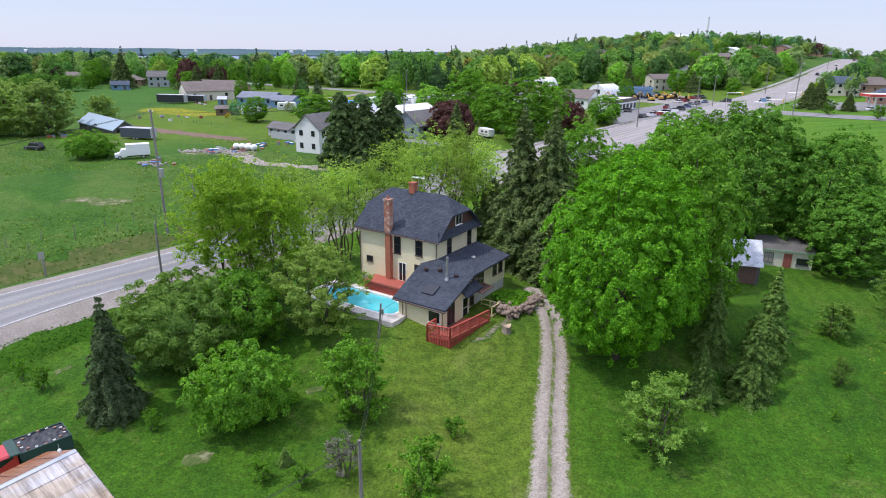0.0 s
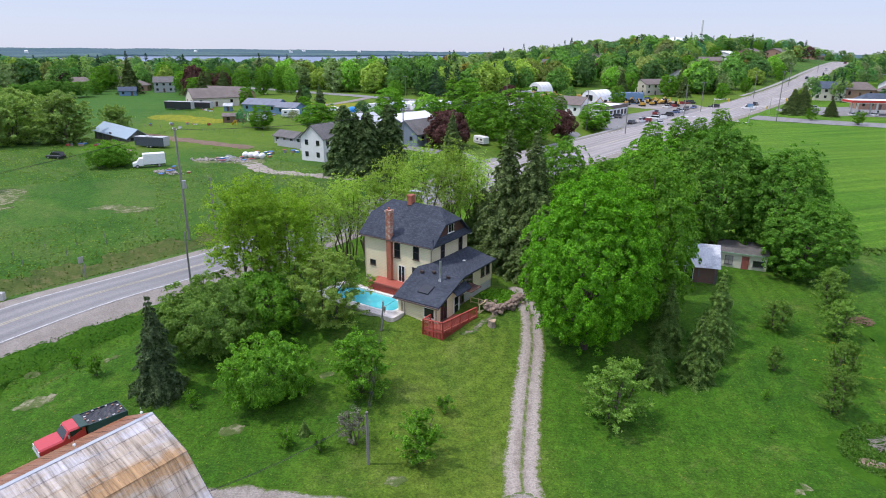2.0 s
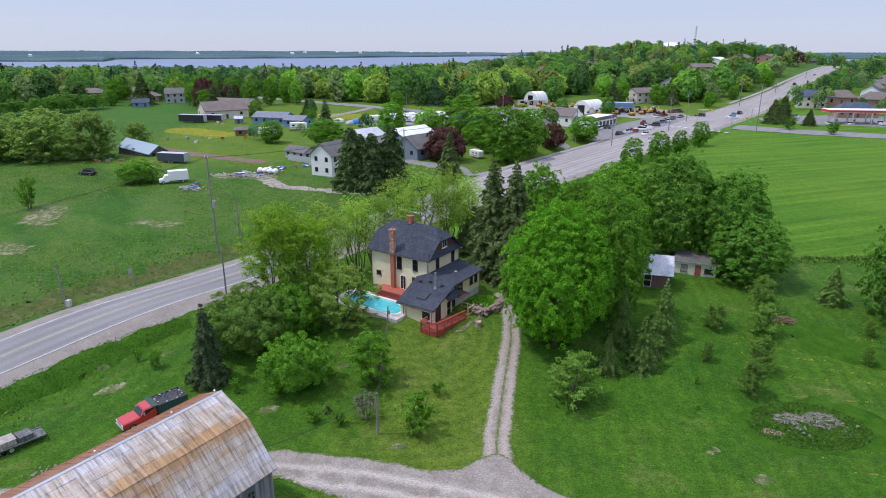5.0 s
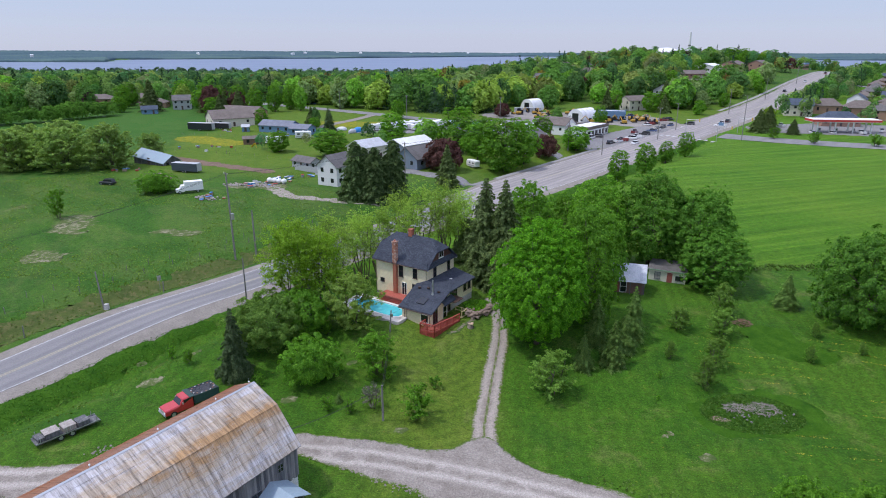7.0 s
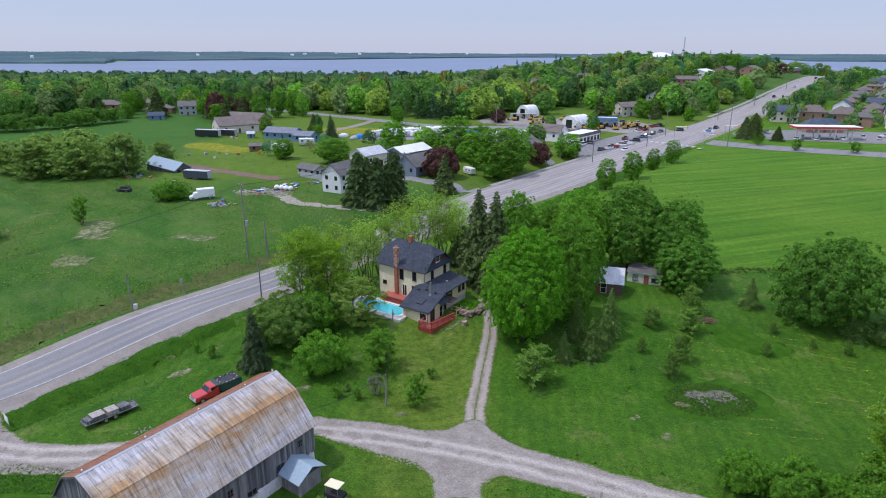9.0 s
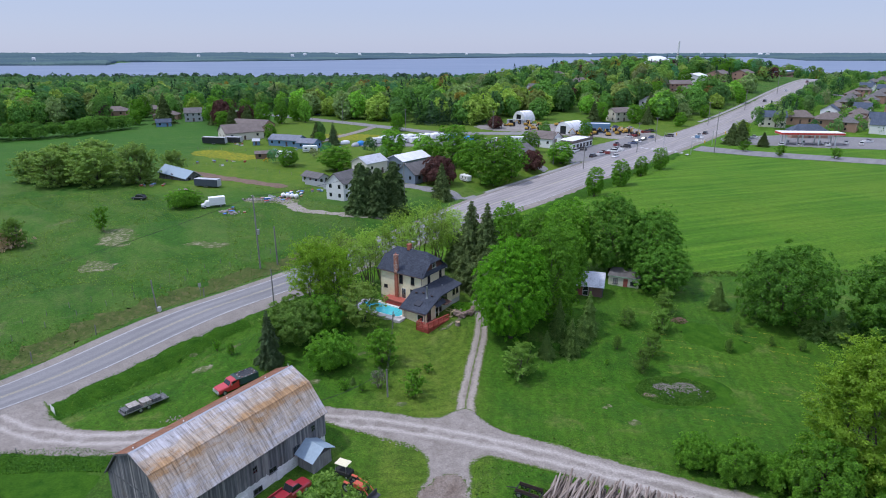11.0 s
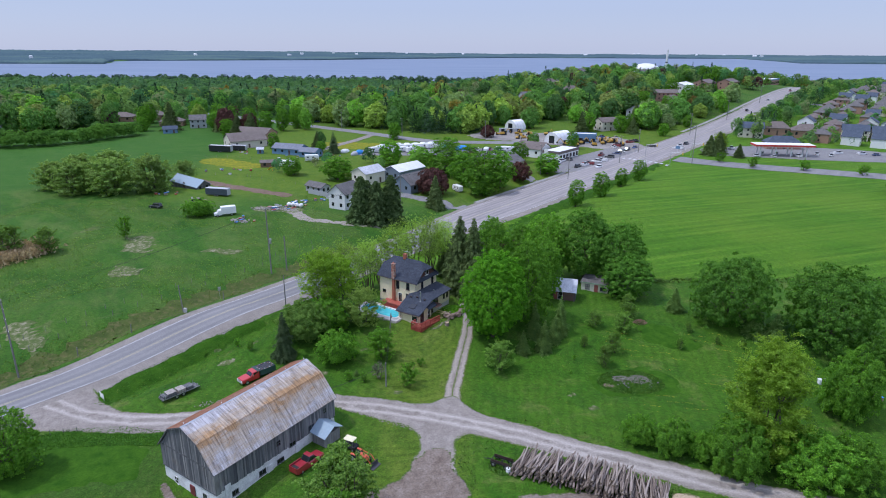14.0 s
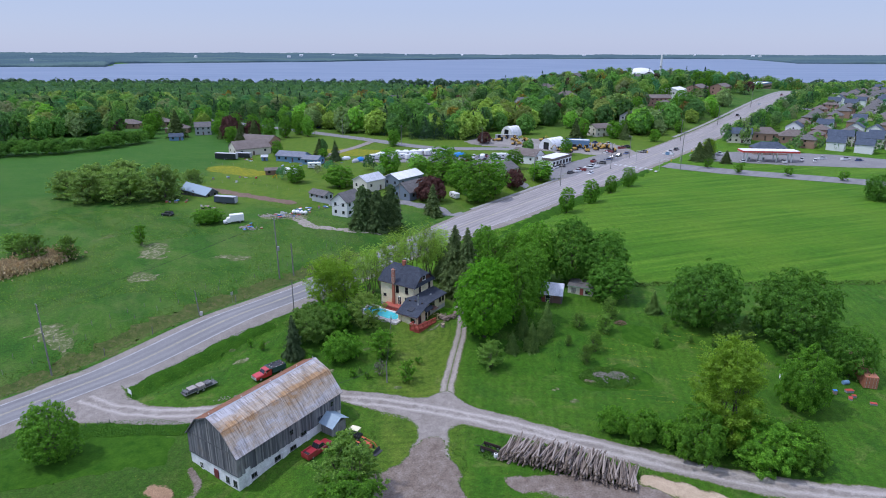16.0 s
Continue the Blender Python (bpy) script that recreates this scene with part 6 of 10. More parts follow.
def tinted_grass(name, lo, hi, fleck=None, s=0.5):
    m, ns, ls, b = mat(name, 0.95)
    b.inputs["Specular IOR Level"].default_value = 0.1
    f = noise_tex(ns, ls, 4.0, 5, 0.7)
    col = ramp(ns, ls, noise_tex(ns, ls, s, 6, 0.65), [(0.3, lo), (0.7, hi)])
    if fleck:
        col = mix(ns, ls, ramp(ns, ls, noise_tex(ns, ls, 0.9, 6, 0.75), [(0.5, (0, 0, 0)), (0.62, (0.9, 0.9, 0.9))]), col, fleck)
    col = mix(ns, ls, 0.5, col, ramp(ns, ls, f, [(0.25, (0.3, 0.3, 0.3)), (0.75, (0.7, 0.7, 0.7))]), "OVERLAY")
    ls.new(col, b.inputs["Base Color"])
    bump(ns, ls, b, f, 0.6, 0.1)
    return m


SOIL = stony("tilled_soil", [(0.3, (0.13, 0.085, 0.06)), (0.7, (0.2, 0.14, 0.1))], 0.6, 4)
DANDELION = tinted_grass("dandelion_grass", (0.09, 0.15, 0.018), (0.22, 0.22, 0.02), (0.34, 0.28, 0.015))
BARE = tinted_grass("bare_patchy_ground", (0.06, 0.1, 0.025), (0.13, 0.15, 0.055), (0.27, 0.25, 0.17), 0.9)
LUSH = tinted_grass("lush_grass", (0.02, 0.07, 0.004), (0.05, 0.125, 0.008))
DRY = tinted_grass("dry_verge_grass", (0.045, 0.075, 0.018), (0.09, 0.115, 0.03), (0.13, 0.125, 0.05))
field("tilled_strip", [(-97, 185), (-76, 172), (-54, 160)], [2.4, 2.6, 2.2], SOIL, "strip of bare brown tilled soil", "soil", 1.2)
field("dandelion_meadow", [(-104, 226), (-84, 214)], [7, 6], DANDELION, "grass thick with yellow dandelions", "meadow", 1.5)
field("dandelion_meadow", [(-56, 272), (-30, 268)], [11, 9], DANDELION, "grass thick with yellow dandelions", "meadow", 1.5)
field("bare_patch", [(-84, 108), (-81, 100)], [2.6, 3.4], BARE, "bare stony patch in the meadow", "bare ground", 0.8, a=0.7)
field("bare_patch", [(-79, 84), (-75, 82)], [2.6, 2.2], BARE, "bare stony patch in the meadow", "bare ground", 0.8, a=0.7)
field("bare_patch", [(-60, 99), (-53, 97)], [2.0, 1.6], BARE, "bare stony patch in the meadow", "bare ground", 0.8, a=0.7)
field("bare_patch", [(-84, 52), (-78, 46)], [2.6, 2.0], BARE, "bare stony patch in the meadow", "bare ground", 0.8, a=0.7)
field("rubble_bed", [(-58, 141), (-46, 139)], [3.0, 3.4], BARE, "weedy bed strewn with stones", "rubble", 0.8, a=0.6)
field("gravel_spur", [(-47, 139), (-40, 128), (-29, 124), (-16, 121)], [2.4, 1.8, 1.6, 1.5], GRAVEL, "pale gravel drive to the white house", "driveway", 1.0)
field("asphalt_spur", [(-10, 161), (2, 152), (14, 141), (21, 134)], [3.0, 2.6, 2.6, 4.0], ASPHALT, "grey asphalt drive to the blue house", "driveway", 1.0)
field("asphalt_spur", [(33, 203), (42, 193), (48, 184)], [2.5, 2.5, 2.2], ASPHALT, "short grey asphalt house drive", "driveway", 1.2)
LOT = stony("lot_asphalt", [(0.3, (0.17, 0.165, 0.165)), (0.7, (0.235, 0.228, 0.222))], 0.1, 3)
field("parking_lot", [(60, 212), (78, 234), (98, 256)], [7, 11, 10], LOT, "worn grey shop parking lot", "parking lot", 2.0, 0.16, 0.1)
field("machine_yard", [(34, 306), (62, 298), (92, 282), (104, 264)], [14, 19, 20, 11], stony("yard_gravel", [(0.3, (0.2, 0.18, 0.16)), (0.7, (0.29, 0.27, 0.245))], 0.1, 2), "gravel yard of a machinery dealer", "yard", 2.0, 0.16, 0.5)
field("sales_lot", [(-34, 250), (-2, 254), (32, 248)], [8, 11, 14], LOT, "grey lot of parked caravans", "parking lot", 2.0, 0.16, 0.3)
field("forecourt", [(150, 256), (180, 254), (214, 246), (236, 238)], [12, 19, 17, 12], LOT, "grey petrol station forecourt", "forecourt", 2.0, 0.16, 0.1)
field("verge", [(-118, -10), (-96, 8), (-78, 34), (-56, 61), (-38, 82), (-20, 104)], [3.2, 3.4, 3.0, 2.8, 2.6, 2.2], DRY, "dry grass verge and ditch along the highway", "verge", 1.2, 0.05, 0.7)
field("ditch_grass", [(22, 116), (40, 140), (58, 164), (74, 186), (92, 208), (103, 222)], [1.6, 2.2, 2.6, 2.8, 2.8, 2.0], LUSH, "rank green ditch between highway and hayfield", "grass", 1.2, 0.06, 0.4)
field("reed_ground", [(-118, 84), (-109, 96)], [5, 5], DRY, "marshy ground under dry reeds", "marsh", 1.5)
field("rough_grass", [(36, 35.2), (43.5, 35.8)], [4.2, 4.6], LUSH, "rank grass round the rubble heap", "grass", 0.7, 0.05)
field("rough_grass", [(49, 52.5), (54, 48)], [3.4, 2.6], LUSH, "rank green patch in the orchard", "grass", 0.7, 0.05)
field("rough_grass", [(6.5, 60.5), (9.5, 60)], [1.8, 1.2], LUSH, "lush garden growth by the house", "grass", 0.5, 0.05)
field("bare_earth", [(17.5, 3.5), (24, 3.0), (31, 0.5), (40, -2)], [1.8, 3.2, 3.6, 4.5], DIRT, "churned brown earth in front of the log pile", "dirt", 0.6, 0.06, 0.4)
field("sawdust", [(38, 4.0), (42, 2.0), (46, -1)], [1.4, 2.2, 3.0], tracked("sawdust", [(0.3, (0.36, 0.27, 0.18)), (0.7, (0.5, 0.39, 0.27))], 99.0, (0.4, 0.3, 0.2), (0.09, 0.11, 0.03), 0.9, 7), "pale sawdust beside the log pile", "sawdust", 0.5, 0.1)


# ---- woods ----
def cloud(rng, xs, ys, hs, rs, per, cone):
    """Leaf clumps for many trees at once: places, heights and crown radii are arrays."""
    n = len(xs)
    z0 = height(xs, ys)
    if cone:
        f = rng.random((n, per, 1)) ** 1.4
        a = rng.uniform(0, 2 * math.pi, (n, per, 1))
        out = np.concatenate([np.cos(a), np.sin(a), 0 * a], 2)
        k = rng.uniform(0.55, 1.1, (n, per, 1)) * (1.04 - f)
        p = np.stack([xs, ys, z0], 1)[:, None] + out * k * rs[:, None, None] + np.concatenate([0 * a, 0 * a, f], 2) * hs[:, None, None]
        nn = out * 0.6 + np.array([0, 0, 0.6]) + rng.normal(size=p.shape) * 0.35
    else:
        # a rounded crown of overlapping boughs, each lit and shaded as a clump of its own
        lobes = 13
        o = rng.normal(size=(n, lobes, 3))
        o /= np.linalg.norm(o, axis=2)[:, :, None]
        o[:, :, 2] = np.abs(o[:, :, 2]) * 1.6 - 0.65
        o[:, 0] = (0, 0, 0.8)
        q = rng.uniform(0.32, 0.5, (n, lobes, 1))
        pick = rng.integers(0, lobes, (n, per))
        oc, qc = np.take_along_axis(o, pick[:, :, None], 1), np.take_along_axis(q, pick[:, :, None], 1)
        d = rng.normal(size=(n, per, 3)) + 0.9 * oc + np.array([0, 0, 0.35])
        d /= np.linalg.norm(d, axis=2)[:, :, None]
        rad = np.stack([rs, rs, hs * 0.48], 1)[:, None]
        p = np.stack([xs, ys, z0 + hs * 0.5], 1)[:, None] + rad * (oc * 0.58 + d * qc * rng.uniform(0.86, 1.06, (n, per, 1)))
        nn = d + 0.25 * oc + rng.normal(size=d.shape) * 0.24 + np.array([0, 0, 0.2])
    nn /= np.linalg.norm(nn, axis=2)[:, :, None]
    return p.reshape(-1, 3), nn.reshape(-1, 3)


CLEAR = []     # x, y, radius of clearings round buildings
SIDE_LINE = np.array([(118, 238), (92, 276), (42.7, 281), (-2.6, 283), (-42, 316), (-109, 370), (-200, 440)], float)


def left_of_road(x, y):
    return (y - 303) * 0.62 - (x - 155) * 0.78


def wood(name, seed, area, gap, hrange, per, material, label, keep=None, wide=0.36, cone=False, share=1.0, verge=22, size=1.0):
    """A stand of trees on a jittered grid, gap metres apart, of which a share is kept."""
    rng = np.random.default_rng(seed)
    x0, y0, x1, y1 = area
    gx, gy = np.meshgrid(np.arange(x0, x1, gap), np.arange(y0, y1, gap))
    xs, ys = gx.ravel() + rng.uniform(-0.45, 0.45, gx.size) * gap, gy.ravel() + rng.uniform(-0.45, 0.45, gx.size) * gap
    ok = rng.random(len(xs)) < share
    d, _ = along(ROAD, (xs, ys))
    ok &= d > verge
    d, _ = along(SIDE_LINE, (xs, ys))
    ok &= d > 10
    for x, y, r in CLEAR:
        # a clearing reaches further on the side towards the valley, so that the front of the house stays open
        ok &= np.hypot(xs - x, np.where(ys < y, (ys - y) * (0.42 if y > 380 else 0.6), ys - y)) > r
    if keep is not None:
        ok &= keep(xs, ys)
    xs, ys = xs[ok], ys[ok]
    hs = rng.uniform(*hrange, len(xs))
    rs = hs * rng.uniform(wide * 0.8, wide * 1.25, len(xs))
    p, n = cloud(rng, xs, ys, hs, rs, per, cone)
    leaf = np.repeat(np.sqrt(rs * hs * (7.5 if not cone else 4.0) / per), per)[:, None] * (0.5 if not cone else 0.42) * size
    ob = leaf_mesh(name, p, n, leaf, material, None, rng)
    at = ob.data.attributes.new("tint", "FLOAT", "POINT")
    at.data.foreach_set("value", np.repeat(rng.random(len(xs)), per * 3).astype(np.float32))
    return tagged(ob, label, "woodland", kind="stuff")


CLEAR += [(-116, 557, 9), (-22, 596, 10), (-6, 473, 11), (17, 466, 11), (103, 594, 10), (133, 650, 10), (106, 328, 17), (137, 371, 11), (180, 428, 14), (203, 472, 16), (164, 391, 14), (178, 440, 14), (226, 481, 17), (250, 490, 17), (330, 585, 30), (60, 300, 30), (45, 320, 20), (95, 295, 24), (46, 330, 13), (-106, 298, 17), (-97, 268, 18), (212, 575, 12), (190, 540, 11), (-60, 640, 9), (-120, 700, 9), (60, 560, 10), (-155, 342, 11), (-176, 352, 12), (-162, 315, 8), (-221, 376, 10), (-203, 386, 11), (-286, 338, 12), (214, 606, 24), (205, 580, 14), (78, 345, 16), (120, 345, 10), (-70, 420, 11), (-30, 400, 11), (30, 390, 11), (70, 440, 11), (110, 470, 11), (-150, 470, 10), (100, 520, 10), (140, 580, 10), (-40, 520, 10)]

near_left = lambda x, y: (left_of_road(x, y) > 0) & (y > 318 + np.maximum(0, -x - 20) * 0.75)
wood("roadside_wood", 30, (-140, 400, 330, 470), 11.5, (10, 18), 420, MIXED, "large mixed green trees round the houses behind the side road", near_left, 0.4, share=0.8)
wood("roadside_wood", 31, (-110, 318, 300, 520), 19, (12, 20), 340, SPRUCES, "dark spruces among the garden trees", near_left, 0.24, True, 0.34)
wood("roadside_wood", 32, (-12, 316, 40, 336), 6, (12, 17), 340, SPRUCES, "row of dark pines behind the side road", None, 0.3, True, 0.95)
wood("hill_wood", 25, (-120, 470, 470, 700), 11, (8.5, 15.5), 300, MIXED, "green trees on the hillside", lambda x, y: left_of_road(x, y) > 0, 0.44, share=0.82)
wood("hill_wood", 26, (-60, 700, 620, 1000), 12, (7, 11.5), 110, MIXED, "green trees beyond the hilltop", lambda x, y: left_of_road(x, y) > 0, 0.46)
wood("hill_wood", 28, (-60, 340, 400, 720), 30, (8, 13), 300, PURPLES, "purple-leaved trees among the green", lambda x, y: left_of_road(x, y) > 0, 0.42, share=0.65)
wood("hill_wood", 29, (-240, 330, 400, 720), 42, (9, 16), 300, ORANGES, "orange and yellow trees among the green", lambda x, y: (left_of_road(x, y) > 0) & (y > 330 + np.maximum(0, -x - 20) * 0.75), 0.42, share=0.75)
wood("hill_wood", 27, (-60, 480, 470, 760), 24, (10, 17), 200, SPRUCES, "dark spruces on the hillside", lambda x, y: left_of_road(x, y) > 0, 0.24, True, 0.3)
wood("far_wood", 21, (-720, 460, -110, 720), 11.5, (10, 18), 190, MIXED, "mixed green woodland beyond the field", lambda x, y: y < 560 + 60 * np.sin(x * 0.013), 0.42)
wood("far_wood", 23, (-760, 500, -60, 800), 9.5, (10, 14), 110, YOUNG_WOOD, "even pale green young woodland", lambda x, y: y >= 560 + 60 * np.sin(x * 0.013), 0.4)
wood("far_wood", 22, (-1000, 800, -60, 1040), 13, (10, 15), 80, YOUNG_WOOD, "pale green woodland reaching to the lake", None, 0.45)
wood("far_wood", 24, (-620, 440, 20, 800), 26, (12, 19), 150, SPRUCES, "dark spruces of the woodland", None, 0.24, True, 0.25)
wood("field_hedge", 33, (-330, 240, -150, 330), 4.2, (6, 9.5), 300, HEDGE, "broad green hedge of bushes along the field", lambda x, y: stroke([(-320, 246), (-236, 258), (-210, 264), (-196, 276), (-184, 294), (-178, 304)], [7, 7, 6, 6, 6, 4], x, y) < 0, 0.55)
field_side = lambda x, y: y > 312 + np.maximum(0, (x + 250)) * 0.45
wood("field_wood", 34, (-500, 300, -120, 470), 11, (11, 19), 400, MIXED, "tall green trees round the houses beyond the field", lambda x, y: field_side(x, y) & ((x < -330) | (y > 385)), 0.42, share=0.75)
wood("field_wood", 36, (-420, 320, -110, 470), 19, (13, 21), 300, SPRUCES, "dark spruces beyond the field", field_side, 0.25, True, 0.35)
wood("field_wood", 35, (-330, 310, -110, 420), 24, (10, 14), 300, PURPLES, "purple-leaved trees beyond the field", field_side, 0.42, share=0.35)
wood("suburb_wood", 37, (560, 640, 1700, 1120), 17, (7, 11), 60, MIXED, "trees among and beyond the far streets", lambda x, y: left_of_road(x, y) < 0, 0.5)
wood("suburb_wood", 38, (190, 270, 760, 900), 12, (5.5, 9.5), 170, MIXED, "garden trees among the estate houses", lambda x, y: (left_of_road(x, y) < -36) & (left_of_road(x, y) > -190), 0.4, share=0.55)
wood("suburb_wood", 39, (140, 262, 620, 860), 6.5, (8, 13), 320, MIXED, "belt of trees along the highway", lambda x, y: (left_of_road(x, y) < -15) & (left_of_road(x, y) > -32) & (y > 292), 0.38, share=0.8, verge=14)
wood("suburb_wood", 43, (140, 262, 420, 560), 13, (9, 14), 250, SPRUCES, "dark spruces in the belt along the highway", lambda x, y: (left_of_road(x, y) < -15) & (left_of_road(x, y) > -33) & (y > 290), 0.24, True, 0.6, 14)
wood("shore_wood", 40, (-1600, 1020, 1500, 1100), 15, (10, 18), 70, SHORE, "trees along the near lake shore, haze put into their colour", None, 0.5, share=0.75)
wood("yard_growth", 44, (-64, 200, 40, 246), 11, (4, 8), 340, MIXED, "fruit trees and bushes in the back gardens", lambda x, y: (left_of_road(x, y) > 40) & (np.hypot(x + 26, y - 183) > 12) & (np.hypot(x + 68, y - 243) > 16) & (np.hypot(x - 34, y - 213) > 10) & (np.hypot(x + 12, y - 192) > 12), 0.5, share=0.2)


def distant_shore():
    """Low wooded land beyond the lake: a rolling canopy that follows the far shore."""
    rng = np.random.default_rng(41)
    m, ns, ls, b = mat("far_canopy_hazed", 1.0)
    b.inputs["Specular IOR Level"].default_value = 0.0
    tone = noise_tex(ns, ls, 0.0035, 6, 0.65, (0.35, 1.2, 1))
    # the haze of distance is put into the canopy's colour as blue
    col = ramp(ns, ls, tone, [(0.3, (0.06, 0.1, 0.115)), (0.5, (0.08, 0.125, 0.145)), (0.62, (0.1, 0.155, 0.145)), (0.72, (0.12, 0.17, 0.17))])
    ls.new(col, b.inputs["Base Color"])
    a = np.linspace(-0.95, 0.95, 900)
    shore = np.interp(a, [-1, -0.54, -0.52, -0.2, 0.1, 0.46, 0.5, 0.56, 1], [2150, 2200, 2650, 3000, 3900, 4000, 3500, 2850, 2650])
    f = np.r_[0.0, 0.0, np.linspace(0.02, 1, 26)]
    y = shore[None] + 60 + f[:, None] * np.maximum(4780 - shore, 100)[None]
    x = a[None] * y
    rise = np.where(np.arange(len(f)) == 0, -2.0, 1.0)[:, None]
    z = np.maximum(height(x, y), -10.4) + np.where(rise < 0, -1.0, 3.5 + rng.uniform(0, 4, x.shape) + 1.6 * np.sin(x * 0.011 + y * 0.004) + 1.0 * np.sin(x * 0.027))
    v = np.stack([x.ravel(), y.ravel(), z.ravel()], 1)
    nx = len(a)
    i = (np.arange(len(f) - 1)[:, None] * nx + np.arange(nx - 1)[None]).ravel()
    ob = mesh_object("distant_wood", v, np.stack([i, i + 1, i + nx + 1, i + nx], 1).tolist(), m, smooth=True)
    tagged(ob, "wooded far shore of the lake, haze coloured in as blue-green", "woodland", kind="stuff")
    for k in range(16):
        t = rng.uniform(-0.7, 0.6)
        yy = np.interp(t, a, shore) + rng.uniform(300, 900)
        w = rng.uniform(5, 12)
        zz = max(hz(t * yy, yy), -10) + 9
        hb = mesh_object("far_building", [(-w, 0, -6), (w, 0, -6), (w, 9, -6), (-w, 9, -6), (-w, 0, 3), (w, 0, 3), (w, 9, 3), (-w, 9, 3), (-w, 4.5, 5), (w, 4.5, 5)], [(0, 1, 5, 4), (1, 2, 6, 9, 5), (2, 3, 7, 6), (3, 0, 4, 8, 7), (4, 5, 9, 8), (6, 7, 8, 9)], WHITE)
        hb.matrix_basis = pose(t * yy, yy, zz, 0, 0, rng.uniform(-30, 30))
        tagged(hb, "tiny pale building on the far shore", "building", "far shore buildings")


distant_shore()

# the trees that can be told apart behind the side road and round the houses beyond the field
GARDEN = []
for k, (m_, d_, e_) in enumerate((("far_green", "mid-green garden tree with a full rounded crown", 0.1), ("far_bright", "fresh bright green garden tree with a full crown", 0.16), ("far_deep", "dark green garden tree with a dense crown", 0.08), ("far_lime", "yellow-green garden tree in young leaf", 0.12), ("far_grey", "pale grey-green garden tree with a soft crown", 0.1), ("far_olive", "olive-green garden tree with an uneven crown", 0.2))):
    GARDEN.append(dome_tree("garden_tree", 80 + k, 14.0, 6.0, 0.42, m_, d_, low=0.03, egg=e_, clumps=150, size=(0.13, 0.24), ragged=0.15))


def scatter(seed, area, gap, tall, keep, share=0.8):
    """Single trees on a jittered grid, each a copy of one of the garden trees."""
    rs_ = random.Random(seed)
    x0, y0, x1, y1 = area
    for i in range(int((x1 - x0) / gap)):
        for j in range(int((y1 - y0) / gap)):
            x, y = x0 + (i + rs_.uniform(0.08, 0.92)) * gap, y0 + (j + rs_.uniform(0.08, 0.92)) * gap
            k, h, w, turn = rs_.choice((0, 0, 1, 2, 2, 3, 4, 5)), rs_.uniform(*tall), rs_.uniform(0.85, 1.2), rs_.uniform(0, 360)
            if rs_.random() > share or not keep(x, y) or along(ROAD, (np.array(x), np.array(y)))[0] < 22 or along(SIDE_LINE, (np.array(x), np.array(y)))[0] < 10:
                continue
            if any(math.hypot(x - a, (y - b) * ((0.42 if b > 380 else 0.6) if y < b else 1.0)) < r for a, b, r in CLEAR):
                continue
            g = GARDEN[k]
            if g.get("placed"):
                again(g, x, y, turn, h / 14 * w, h / 14)
            else:
                put(g, x, y, turn, h / 14 * w, h / 14)
                g["placed"] = 1


scatter(90, (-140, 318, 330, 402), 12.0, (9, 18), near_left)
scatter(91, (-330, 306, -120, 388), 13.0, (10, 18), field_side, 0.72)
scatter(92, (-60, 402, 330, 520), 21.0, (10, 16), lambda x, y: left_of_road(x, y) > 0, 0.7)
for x, y, h, w, k in ((-253, 336, 15, 1.5, 5), (-234, 342, 15, 1.5, 3), (-60, 262, 9, 0.6, 2), (-83, 331, 13, 0.75, 1), (51, 257, 9, 0.9, 0), (118, 372, 15, 1.2, 5), (104, 392, 16, 1.3, 0), (132, 402, 16, 1.2, 4), (64, 362, 15, 1.2, 3)):
    again(GARDEN[k], x, y, x * 3, h / 14 * w, h / 14)
for g in GARDEN:
    del g["placed"]

far_spruce = conifer("spruce_tree", 45, 18.5, 5.2, "hemlock", "dark spruce tree near the houses", 0.36, dense=1.3, taper=0.8)
put(far_spruce, -134, 322, 0, 0.9, 0.7)

# single trees that stand out across the highway
pine = put(conifer("pine_tree", 42, 14.8, 5.0, "pine", "broad dark pine tree beside the white house", 0.22, dense=2.0, taper=0.5), -21.5, 125.5)
again(pine, -16.5, 124.0, 50, 0.95, 0.92)
again(pine, -12.2, 127.5, 100, 0.95, 1.0)
again(pine, -20, 130, 200, 0.8, 0.85)
again(far_spruce, 1.7, 145, 30, 0.7, 0.6, label="narrow spruce tree on the roadside lawn")
purple = put(dome_tree("purple_maple", 43, 10.0, 6.0, 0.24, "purple", "round purple-leaved maple tree", low=0.05, clumps=150, size=(0.13, 0.22), ragged=0.12), 0.5, 163)
again(purple, 36, 188, 40, 0.72, 0.8)
again(purple, 24, 97, 40, 0.7, 0.42, label="low red-brown bush by the highway")
field("worn_path", [(2.2, 52.4), (3.6, 52.9), (4.6, 54.6), (6.0, 56.0)], [0.28, 0.34, 0.4, 0.5], DIRT, "trodden dirt path from the deck to the garden", "path", 0.25, 0.07, 0.06, 1.5)
again(street, 5.6, 196, 10, 1.35, 0.85, label="broad green maple tree by the blue house")
again(street, 20.2, 166, 70, 1.4, 0.86, label="broad green maple tree by the house drive")
again(GARDEN[1], -6.0, 205, 150, 0.9, 0.75, label="fresh green maple tree behind the workshop")
again(street, -39.3, 187, 220, 1.15, 0.5, label="spreading green willow by the cream barn")
again(street, 50, 204, 300, 1.1, 0.47, label="rounded green tree on the shop's lawn")
again(street, 12, 178, 200, 1.0, 0.7)
again(street, 27, 176, 20, 1.0, 0.75)
again(oak, 180, 167, 60, 0.7, 0.6, label="broad dark tree at the hayfield's corner")
